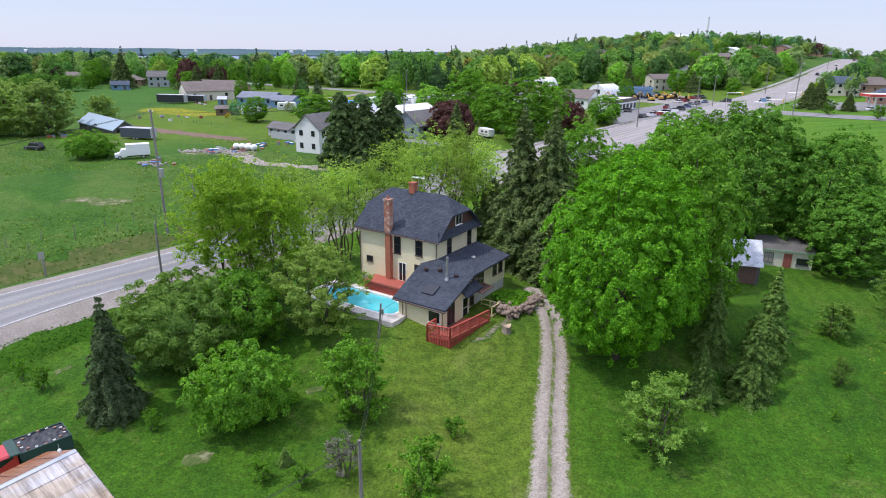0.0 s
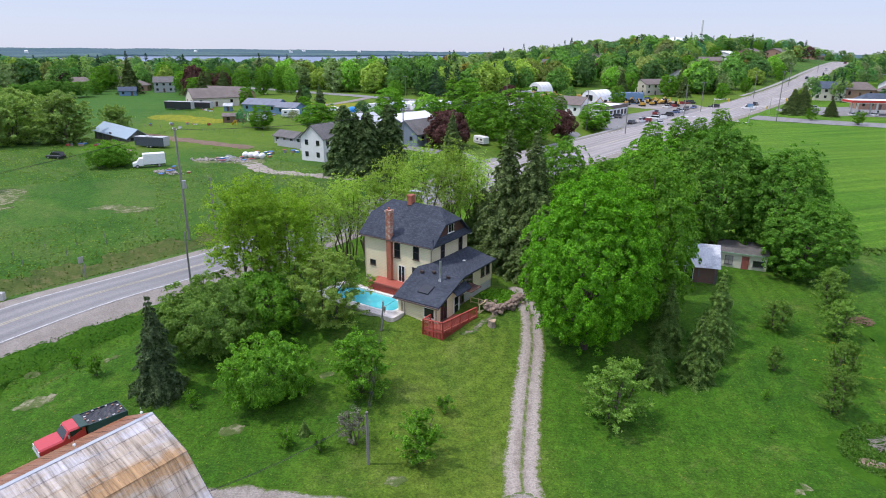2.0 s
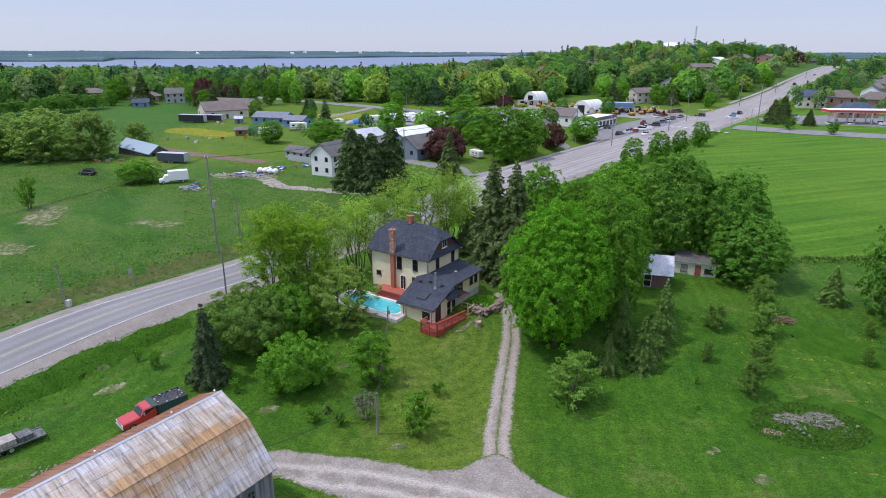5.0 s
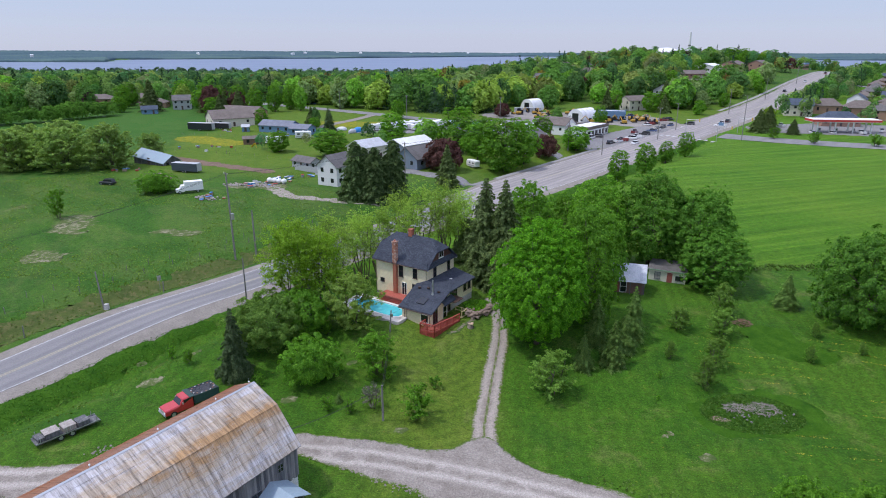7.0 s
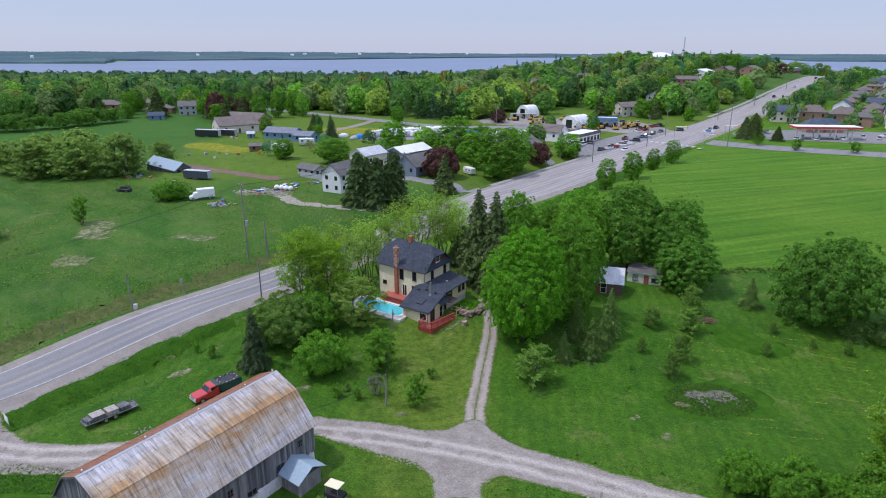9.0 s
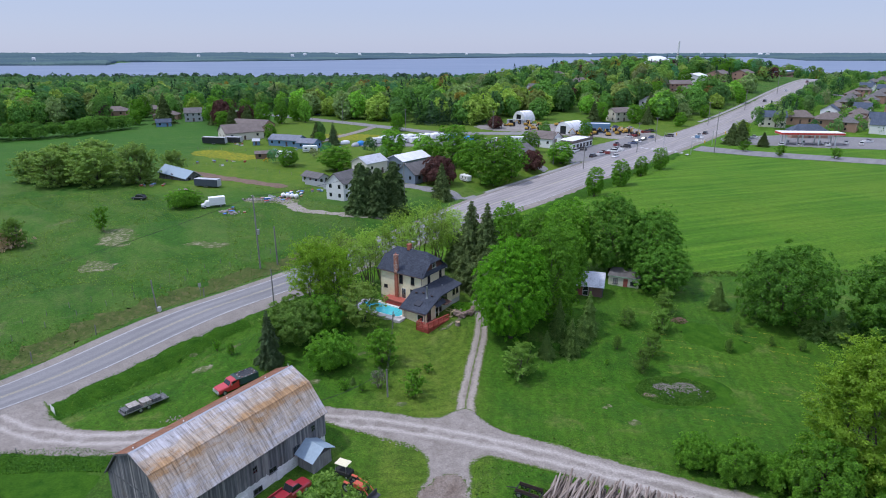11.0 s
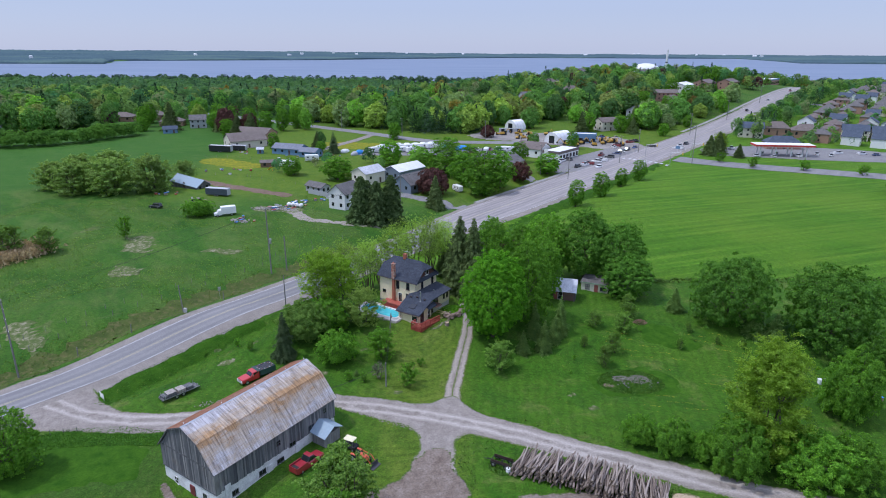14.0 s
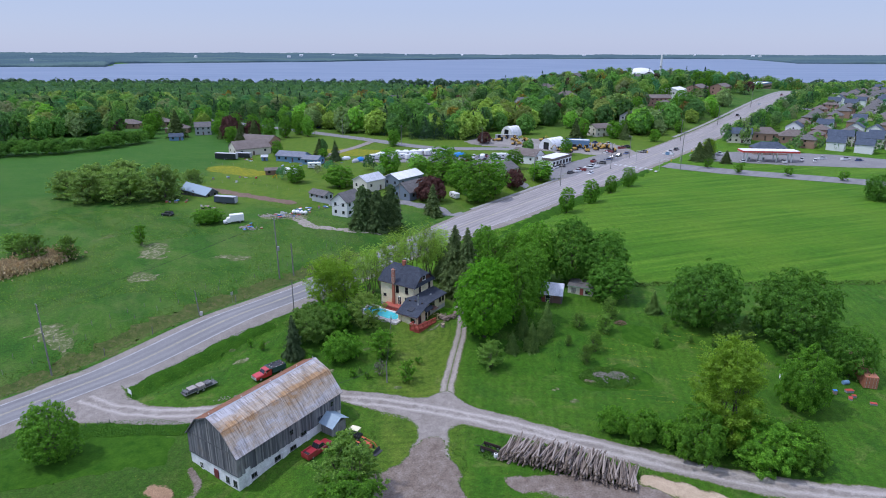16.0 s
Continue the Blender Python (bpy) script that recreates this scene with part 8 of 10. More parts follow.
def car(kind, c, label):
    """A saloon, SUV or pickup, nose towards +x, wheels on the ground."""
    e = thing({"car": "car", "suv": "suv_car", "pickup": "pickup_truck"}[kind], 0, 0, 0, 0, label, "car")
    L, top = {"car": (4.5, 1.42), "suv": (4.7, 1.72), "pickup": (5.6, 1.8)}[kind]
    h = L / 2
    bel = top * 0.56
    part("body", body_loft([(-h, 0.78, 0.42, bel - 0.08), (-h + 0.2, 0.88, 0.28, bel), (-h * 0.3, 0.9, 0.24, bel + 0.03), (h * 0.35, 0.9, 0.24, bel), (h - 0.25, 0.86, 0.28, bel - 0.12), (h, 0.74, 0.4, bel - 0.25)]), paint(c), e, smooth=False)
    c0, c1 = {"car": (-h + 0.55, h - 1.35), "suv": (-h + 0.15, h - 1.3), "pickup": (-0.5, h - 1.5)}[kind]
    part("cabin", body_loft([(c0, 0.68, bel - 0.05, bel + 0.05), (c0 + 0.35, 0.72, bel - 0.05, top - 0.05), ((c0 + c1) / 2, 0.74, bel - 0.05, top), (c1 - 0.55, 0.72, bel - 0.05, top - 0.06), (c1, 0.7, bel - 0.05, bel + 0.04)]), GLASS, e, "dark glazed cabin")
    part("cabin_roof", body_loft([(c0 + 0.4, 0.66, top - 0.05, top + 0.005), ((c0 + c1) / 2, 0.7, top - 0.04, top + 0.03), (c1 - 0.6, 0.66, top - 0.06, top)]), paint(c), e)
    if kind == "pickup":
        part("bed_floor", boxes((-h + 0.15, -0.7, bel, -0.6, 0.7, bel + 0.012)), BLACK, e)
        for y0, y1 in ((-0.88, -0.76), (0.76, 0.88)):
            part("bed_side", boxes((-h + 0.05, y0, bel - 0.1, -0.5, y1, bel + 0.32), bevel=0.02), paint(c), e)
        part("tailgate", boxes((-h + 0.02, -0.76, bel - 0.1, -h + 0.1, 0.76, bel + 0.32)), paint(c), e)
    for x in (-h * 0.62, h * 0.62):
        for y in (-0.78, 0.78):
            wheel(e, x, y)
    for y in (-0.58, 0.58):
        part("headlight", boxes((h - 0.16, y - 0.16, bel - 0.36, h - 0.05, y + 0.16, bel - 0.24), bevel=0.02), WHITE, e)
        part("tail_light", boxes((-h + 0.0, y - 0.12, bel - 0.3, -h + 0.08, y + 0.12, bel - 0.12)), plain("lamp_red", (0.4, 0.02, 0.02), 0.3), e)
    return e


def box_truck(x, y, rz):
    e = thing("box_van", x, y, hz(x, y), rz, "white box van parked in the meadow", "van")
    part("cargo_box", boxes((-3.4, -1.15, 0.75, 1.2, 1.15, 3.1), bevel=0.04), WHITE, e)
    part("cab", body_loft([(1.2, 0.95, 0.5, 2.2), (2.0, 0.95, 0.45, 2.15), (2.5, 0.92, 0.45, 1.4), (3.4, 0.85, 0.45, 1.2)]), WHITE, e)
    part("windscreen", body_loft([(1.95, 0.8, 1.35, 2.05), (2.45, 0.8, 1.3, 1.42)]), GLASS, e)
    part("chassis", boxes((-3.3, -0.5, 0.45, 2.8, 0.5, 0.74)), BLACK, e)
    for u in (-2.0, 2.5):
        for v in (-0.9, 0.9):
            wheel(e, u, v, 0.4, 0.26)


def dump_truck():
    x, y = -29.9, 36.4
    e = thing("dump_truck", x, y, hz(-30, 35.7) + 0.02, 226, "red pickup truck with a dark green dump box", "truck")
    red = paint((0.48, 0.03, 0.035))
    green = plain("dark_green_steel", (0.025, 0.06, 0.05), 0.55, var=0.2, dirt=0.3)
    part("bonnet", body_loft([(1.5, 0.95, 0.5, 1.3), (2.3, 0.97, 0.45, 1.24), (3.25, 0.94, 0.5, 1.14), (3.35, 0.9, 0.55, 1.05)]), red, e, "red bonnet")
    part("cab", body_loft([(-0.1, 0.95, 0.5, 1.95), (0.2, 0.96, 0.45, 2.0), (1.1, 0.95, 0.45, 1.95), (1.6, 0.96, 0.45, 1.3)]), red, e, "red cab")
    part("windscreen", body_loft([(1.13, 0.84, 1.35, 1.9), (1.62, 0.86, 1.28, 1.34)]), GLASS, e)
    for v in (-0.955, 0.955):
        part("side_window", boxes((0.15, min(v, v * 1.012), 1.35, 1.05, max(v, v * 1.012), 1.82)), GLASS, e)
        part("mirror", boxes((1.15, v * 1.05 - 0.06, 1.35, 1.25, v * 1.05 + 0.16 * (1 if v > 0 else -1), 1.6)), STEEL, e)
    part("bumper", boxes((3.32, -0.95, 0.45, 3.48, 0.95, 0.68), bevel=0.03), STEEL, e, "chrome bumper")
    part("grille", boxes((3.3, -0.6, 0.72, 3.38, 0.6, 1.02)), STEEL, e)
    for v in (-0.75, 0.75):
        part("headlight", boxes((3.28, v - 0.14, 0.74, 3.39, v + 0.14, 1.0)), WHITE, e)
    part("chassis", boxes((-3.2, -0.45, 0.45, 1.6, 0.45, 0.7)), BLACK, e)
    part("box_floor", boxes((-3.35, -1.15, 0.85, -0.25, 1.15, 1.0)), green, e)
    for u0, v0, u1, v1 in ((-3.35, -1.18, -0.25, -1.1), (-3.35, 1.1, -0.25, 1.18), (-3.38, -1.18, -3.3, 1.18), (-0.3, -1.18, -0.2, 1.18)):
        part("box_side", boxes((u0, v0, 0.9, u1, v1, 1.95)), green, e)
    part("cab_guard", boxes((-0.25, -1.15, 1.9, 0.35, 1.15, 2.02), bevel=0.02), green, e, "dark green cab guard")
    bm = bmesh.new()
    bmesh.ops.create_grid(bm, x_segments=14, y_segments=10, size=1)
    rg = random.Random(3)
    for v in bm.verts:
        v.co = Vector((-1.8 + v.co.x * 1.48, v.co.y * 1.08, 1.86 + rg.uniform(-0.05, 0.06)))
    part("tarpaulin", bm, plain("black_tarp", (0.03, 0.03, 0.035), 0.5, var=0.3), e, "wrinkled black tarpaulin")
    for k in range(16):
        a = k / 16 * 2 * math.pi
        part("sandbag", boxes((-1.8 + 1.42 * math.cos(a) - 0.09, 1.05 * math.sin(a) - 0.07, 1.88, -1.8 + 1.42 * math.cos(a) + 0.09, 1.05 * math.sin(a) + 0.07, 1.98), bevel=0.02), CONCRETE if k % 2 else colour("rust_piece", (0.3, 0.16, 0.1)), e)
    for u, v in ((2.4, -0.85), (2.4, 0.85), (-2.2, -0.9), (-2.2, 0.9)):
        wheel(e, u, v, 0.4, 0.28)


dump_truck()
box_truck(-67.2, 131.5, 208)


def flatbed():
    e = thing("flatbed_trailer", -41.9, 30.6, hz(-41.9, 30.6), 49, "old flatbed trailer loaded with grey crates", "trailer")
    part("bed", boxes((-3.4, -0.9, 0.55, 3.4, 0.9, 0.66)), WEATHERED, e)
    for v in (-0.92, 0.88):
        part("side_rail", boxes((-3.4, v, 0.66, 3.4, v + 0.04, 0.75)), STEEL, e)
    for u in (-2.9, -0.2, 0.2, 3.0):
        for v in (-0.92, 0.9):
            part("stake", boxes((u - 0.03, v - 0.02, 0.6, u + 0.03, v + 0.03, 1.35)), STEEL, e)
    for u in (-0.9, 0.3):
        for v in (-0.8, 0.8):
            wheel(e, u, v, 0.36, 0.22)
    for k, (u, w, h, c) in enumerate(((-1.6, 1.5, 0.65, WEATHERED), (0.2, 1.3, 0.6, STONE), (1.7, 1.2, 0.5, WEATHERED), (-2.8, 0.7, 0.4, WEATHERED))):
        x, y = Vector((-41.9, 30.6, 0)) [0], 30.6
        a = radians(49)
        cx, cy = x + u * math.cos(a), y + u * math.sin(a)
        q = thing("crate", cx, cy, hz(-41.9, 30.6) + 0.67, 49 + 2 * k, "weathered grey crate on the trailer", "crate")
        part("box", boxes((-w / 2, -0.7, 0, w / 2, 0.7, h), bevel=0.03), c, q)
        part("lid", boxes((-w / 2 - 0.04, -0.74, h, w / 2 + 0.04, 0.74, h + 0.06)), STONE if k == 0 else c, q)


flatbed()


def tractor():
    e = thing("loader_tractor", -7.3, 12.4, hz(-7.3, 12.4), -32, "orange tractor with a dark front loader bucket", "tractor")
    org = plain("orange_red_paint", (0.5, 0.09, 0.04), 0.45, dirt=0.3)
    part("bonnet", body_loft([(-0.2, 0.4, 0.7, 1.35), (0.9, 0.38, 0.68, 1.3), (1.3, 0.34, 0.7, 1.1)]), org, e)
    part("chassis", boxes((-1.3, -0.3, 0.45, 1.2, 0.3, 0.8)), BLACK, e)
    part("seat", boxes((-0.95, -0.25, 0.95, -0.55, 0.25, 1.1), (-1.0, -0.25, 1.05, -0.9, 0.25, 1.5), bevel=0.03), BLACK, e)
    for v in (-0.75, 0.75):
        part("fender", boxes((-1.4, v - 0.18, 1.25, -0.5, v + 0.18, 1.33), bevel=0.02), org, e)
        bm = bmesh.new()
        tube(bm, (-0.1, v * 0.7, 1.5), (1.5, v * 0.7, 1.35), 0.07, n=6)
        tube(bm, (1.5, v * 0.7, 1.35), (2.3, v * 0.7, 0.45), 0.07, n=6)
        part("loader_arm", bm, org, e)
        wheel(e, -0.95, v, 0.62, 0.35)
        wheel(e, 1.0, v * 0.85, 0.36, 0.25)
    part("bucket", prism([(2.25, 0.75), (2.3, 0.1), (2.95, 0.05), (2.95, 0.1), (2.36, 0.16), (2.31, 0.75)], -0.95, 0.95), plain("worn_bucket_steel", (0.06, 0.06, 0.065), 0.6, 0.3), e, "dark steel bucket")
    g = thing("utility_cart", -9.4, 15.4, hz(-9.4, 15.4), -25, "small utility cart with a cream roof", "cart")
    part("canopy", boxes((-0.9, -0.65, 1.8, 0.9, 0.65, 1.9), bevel=0.03), colour("cream_plastic", (0.72, 0.66, 0.45)), g, "cream canopy")
    part("tub", boxes((-1.1, -0.6, 0.35, 1.2, 0.6, 0.85), bevel=0.05), BLACK, g)
    for u, v in ((-0.8, -0.58), (-0.8, 0.58), (0.75, -0.58), (0.75, 0.58)):
        part("canopy_post", tube(bmesh.new(), (u, v, 0.8), (u, v, 1.82), 0.025, n=5), STEEL, g)
    for u in (-0.75, 0.8):
        for v in (-0.55, 0.55):
            wheel(g, u, v, 0.24, 0.18)


tractor()
put(car("pickup", (0.3, 0.02, 0.03), "dark red pickup truck beside the barn"), -15.2, 11.4, 56)


def log_pile():
    e = thing("log_pile", 26, 7, -2.0, 0, "long heap of cut grey-brown logs beside the lane", "log pile")
    LOGM = []
    for k in range(4):
        c = ((0.24, 0.19, 0.155), (0.3, 0.245, 0.2), (0.17, 0.135, 0.11), (0.37, 0.31, 0.265))[k]
        LOGM.append(stony("log_bark", [(0.3, tuple(v * 0.7 for v in c)), (0.7, tuple(v * 1.2 for v in c))], 1.2, 14, stretch=(0.2, 2, 2)))
    CUT = plain("cut_log_end", (0.26, 0.2, 0.14), 0.9, var=0.3)
    meshes = []
    rg = random.Random(11)
    for k in range(8):
        bm = bmesh.new()
        L, r = rg.uniform(4.2, 5.4), rg.uniform(0.09, 0.16)
        tube(bm, (-L / 2, 0, 0), (-L * 0.1, rg.uniform(-0.05, 0.05), 0.03), r, r * 0.95, 8)
        tube(bm, (-L * 0.1, 0, 0.03), (L / 2, rg.uniform(-0.08, 0.08), 0), r * 0.95, r * 0.75, 8)
        me = bpy.data.meshes.new("log")
        bm.to_mesh(me)
        bm.free()
        me.materials.append(LOGM[k % 4])
        me.materials.append(CUT)
        for p in me.polygons:
            if len(p.vertices) > 4:
                p.material_index = 1
        meshes.append(me)
    # rows laid across the heap's line, leaning on one another
    for k in range(290):
        f = rg.random()
        lay = rg.random() ** 0.8
        top = 2.7 * math.sin(math.pi * min(1, max(0.05, f * 0.9 + 0.07))) ** 0.5
        x = -10.0 + f * 19.5
        y = 4.6 - f * 7.6
        o = new("log", meshes[rg.randrange(8)])
        o.parent = e
        side = rg.uniform(-0.6, 0.6) - (1 - lay) * 0.5
        o.matrix_basis = pose(x + side * 0.35, y + side * 0.9, 0.12 + lay * top + 0.1, rg.uniform(-4, 4), rg.uniform(-9, 3) - 6 * (1 - lay), 66 + rg.uniform(-13, 13) - 14 * (0.5 - f))
    # the inner fill, too deep to pick apart
    bm = bmesh.new()
    for k in range(120):
        f = rg.random()
        top = 1.5 * math.sin(math.pi * min(1, max(0.05, f * 0.9 + 0.07))) ** 0.5
        x, y, z = -10 + f * 19.5, 4.6 - f * 7.6, 0.1 + rg.random() * top
        a = radians(66 + rg.uniform(-8, 8))
        d = Vector((math.cos(a), math.sin(a), 0)) * 2.3
        tube(bm, Vector((x, y, z)) - d, Vector((x, y, z)) + d, 0.15, 0.12, 6)
    part("log_core", bm, LOGM[2], e)["kind"] = "stuff"


log_pile()


def stones(name, seed, pts, n, size, label, spread=0.7, high=0.5, material=STONE, category="stones"):
    """A heap of separate rough stones along a line."""
    rg = random.Random(seed)
    p = np.array(pts, float)
    cx, cy = float(p[:, 0].mean()), float(p[:, 1].mean())
    e = thing(name, cx, cy, hz(cx, cy), 0, label, category)
    shapes = []
    for k in range(6):
        bm = bmesh.new()
        bmesh.ops.create_icosphere(bm, subdivisions=1, radius=1)
        for v in bm.verts:
            v.co = Vector((v.co.x * rg.uniform(0.8, 1.2), v.co.y * rg.uniform(0.6, 1.0), v.co.z * rg.uniform(0.45, 0.75)))
        me = bpy.data.meshes.new("stone")
        bm.to_mesh(me)
        bm.free()
        me.materials.append(material)
        shapes.append(me)
    for k in range(n):
        f = rg.random() * (len(pts) - 1)
        i = min(int(f), len(pts) - 2)
        x = p[i, 0] + (p[i + 1, 0] - p[i, 0]) * (f - i) + rg.gauss(0, spread)
        y = p[i, 1] + (p[i + 1, 1] - p[i, 1]) * (f - i) + rg.gauss(0, spread)
        s = size * rg.uniform(0.5, 1.4)
        o = new("stone", shapes[rg.randrange(6)])
        o.parent = e
        o.matrix_basis = pose(x - cx, y - cy, hz(x, y) - hz(cx, cy) + rg.random() * high, rg.uniform(-30, 30), rg.uniform(-30, 30), rg.uniform(0, 360)) @ Matrix.Diagonal((s, s, s, 1))
    return e


stones("stone_wall", 31, [(5.2, 57.6), (6.3, 56.6), (8.4, 58.4), (9.4, 60.4)], 230, 0.26, "heaped dry-stone wall round the garden bed", 0.35, 0.8, stony("pinkish_fieldstone", [(0.3, (0.17, 0.12, 0.09)), (0.7, (0.36, 0.28, 0.22))], 1.5, 9))
stones("rubble_heap", 32, [(37, 35.3), (40.4, 36.6), (42.6, 35.2)], 45, 0.17, "heap of grey rubble and brush on the lawn", 1.1, 0.25, stony("grey_rubble", [(0.3, (0.12, 0.11, 0.1)), (0.7, (0.27, 0.25, 0.24))], 1.5, 9))
stones("rubble_heap", 33, [(-60, 140), (-54, 141), (-47, 138)], 110, 0.35, "pale stones strewn over a weedy bed", 1.2, 0.3)
stones("rubble_heap", 34, [(-63, 126.5), (-58, 124)], 60, 0.3, "scattered boards and stones in the meadow", 0.7, 0.3)
stones("edge_stones", 35, [(-12, 26.3), (-3, 22.3), (1.2, 20.3)], 140, 0.13, "pale stones along the drive's grass edge", 0.35, 0.05, SHOULDER)
stones("edge_stones", 36, [(1.6, 19), (1.9, 15), (0.5, 11)], 60, 0.12, "pale stones along the drive's grass edge", 0.3, 0.05, SHOULDER)
stones("edge_stones", 37, [(-37, 27), (-34, 28.6), (-31, 29.6)], 60, 0.14, "pale stones along the drive's grass edge", 0.4, 0.05, SHOULDER)


def tufts(name, seed, area, n, size, material, label, keep=None, tall=1.0, category="grass", up=0.4):
    """Blades and weeds too many to count."""
    rng = np.random.default_rng(seed)
    x0, y0, x1, y1 = area
    x, y = rng.uniform(x0, x1, n), rng.uniform(y0, y1, n)
    if keep is not None:
        k = keep(x, y)
        x, y = x[k], y[k]
    m = len(x)
    p = np.stack([x, y, height(x, y) + size * tall * rng.uniform(0.3, 0.9, m)], 1)
    nn = rng.normal(size=(m, 3)) + np.array([0, 0, up / tall])
    nn /= np.linalg.norm(nn, axis=1)[:, None]
    tagged(leaf_mesh(name, p, nn, size, LEAF[material], None, rng), label, category, kind="stuff")


LEAF["straw"] = foliage("dry_reed", (0.33, 0.25, 0.16), (0.58, 0.46, 0.31), 0.3)
LEAF["blade"] = foliage("grass_blades", (0.08, 0.16, 0.018), (0.2, 0.3, 0.05), 0.4)
LEAF["weed"] = foliage("tall_weeds", (0.05, 0.1, 0.02), (0.13, 0.21, 0.05), 0.3)
LEAF["dandelion"] = foliage("dandelion_heads", (0.4, 0.32, 0.03), (0.6, 0.5, 0.08), 0.1)
def reeds():
    rng = np.random.default_rng(50)
    n = 9500
    f = rng.uniform(0, 1, n)
    x, y = -119 + f * 11 + rng.normal(0, 2.6, n), 82 + f * 15 + rng.normal(0, 2.2, n)
    p = np.stack([x, y, height(x, y) + rng.uniform(0.2, 2.8, n)], 1)
    nn = rng.normal(size=(n, 3)) * np.array([1, 1, 0.15])
    nn /= np.linalg.norm(nn, axis=1)[:, None]
    tagged(leaf_mesh("reed_bed", p, nn, 0.34, LEAF["straw"], None, rng), "bed of dry straw-coloured reeds", "reeds", kind="stuff")


reeds()
def off_paths(x, y):
    d, _ = along(ROAD, (x, y))
    return (drive_sdf(x, y) > 0.5) & (d > 7.2) & (np.abs(stroke(LANE, [1.9] * 6, x, y)) > 0.3)


tufts("lawn_tufts", 51, (-45, 16, 62, 62), 16000, 0.06, "blade", "uneven tufts of lawn grass", off_paths, 0.5, up=1.6)
tufts("verge_weeds", 52, (-112, 0, -8, 108), 22000, 0.15, "blade", "tall weeds on the highway's far verge", lambda x, y: (lambda d: (d > 7.5) & (d < 17) & (0.63 * y - 0.777 * x - 70.5 > 0))(along(ROAD, (x, y))[0]))
tufts("verge_weeds", 53, (-70, 20, -8, 80), 9000, 0.12, "blade", "tall weeds in the highway's near ditch", lambda x, y: (lambda d: (d > 8.5) & (d < 15) & (0.63 * y - 0.777 * x - 70.5 < 0))(along(ROAD, (x, y))[0]) & (drive_sdf(x, y) > 1))
tufts("meadow_tufts", 54, (-140, 60, -20, 160), 34000, 0.16, "blade", "clumps of rank meadow grass", lambda x, y: (0.63 * y - 0.777 * x - 70.5 > 14) & (np.hypot(x + 83, y - 104) > 6) & (np.sin(0.11 * x + 0.7 * np.sin(0.09 * y)) + np.sin(0.13 * y + x * 0.03) > -0.2), 0.8, up=1.4)
tufts("hedge_weeds", 55, (40, 74, 130, 84), 5000, 0.24, "weed", "weedy strip along the hayfield's edge", lambda x, y: np.abs(y - 79 - 0.02 * (x - 60)) < 1.6)
tufts("garden_growth", 56, (4.5, 58, 11, 63.5), 1500, 0.22, "green", "broad-leaved rhubarb and garden plants", lambda x, y: np.hypot((x - 7.3) / 2.6, (y - 60.3) / 2.0) < 1, 1.6, "plants")
LEAF["heap"] = foliage("heap_weeds", (0.05, 0.14, 0.015), (0.16, 0.3, 0.05), 0.4)
tufts("heap_weeds", 57, (31, 30, 48, 41), 15000, 0.1, "heap", "weeds growing over the rubble heap", lambda x, y: np.hypot((x - 39.5) / 6.2, (y - 35.5) / 4.2) < 1, 1.5)
tufts("dandelion_drift", 58, (38, 26, 66, 53), 26000, 0.05, "dandelion", "yellow dandelions in rows in the mown grass", lambda x, y: (np.sin(3.4 * (y + 0.22 * x + 0.5 * np.sin(0.2 * x))) > 0.86) & (np.sin(0.33 * x + 1.1 * np.sin(0.4 * y)) + np.sin(0.9 * x + y) > 0.5), 1.0, "dandelions")
tufts("drive_weeds", 59, (7, 5, 46, 24), 3000, 0.13, "weed", "weeds beside the log pile", lambda x, y: (drive_sdf(x, y) > 0.2) & (drive_sdf(x, y) < 2.2))


def stump():
    e = thing("tree_stump", 5.6, 54.0, hz(5.6, 54.0) - 0.15, 20, "thick cut tree stump on the lawn", "tree stump")
    e.scale = (0.78, 0.78, 0.82)
    bm = bmesh.new()
    r = []
    for z, k in ((-0.2, 1.25), (0.15, 1.0), (0.6, 0.88), (1.0, 0.92)):
        r.append([bm.verts.new((0.62 * k * math.cos(a) * (1 + 0.1 * math.sin(3 * a)), 0.55 * k * math.sin(a), z + (0.12 * math.cos(2 * a) if z > 0.9 else 0))) for a in (2 * math.pi * i / 14 for i in range(14))])
    for a, b in zip(r[:-1], r[1:]):
        for i in range(14):
            bm.faces.new((a[i], a[(i + 1) % 14], b[(i + 1) % 14], b[i]))
    part("bark_mantle", bm, stony("grey_bark", [(0.3, (0.18, 0.145, 0.11)), (0.7, (0.36, 0.3, 0.24))], 4, 15, stretch=(1, 1, 0.25)), e)
    bm = bmesh.new()
    bm.faces.new([bm.verts.new((0.57 * math.cos(a) * (1 + 0.1 * math.sin(3 * a)), 0.5 * math.sin(a), 1.0 + 0.12 * math.cos(2 * a))) for a in (2 * math.pi * i / 14 for i in range(14))])
    part("cut_face", bm, plain("cut_wood", (0.42, 0.31, 0.21), 0.9, var=0.2), e, "pale cut wood face")


stump()


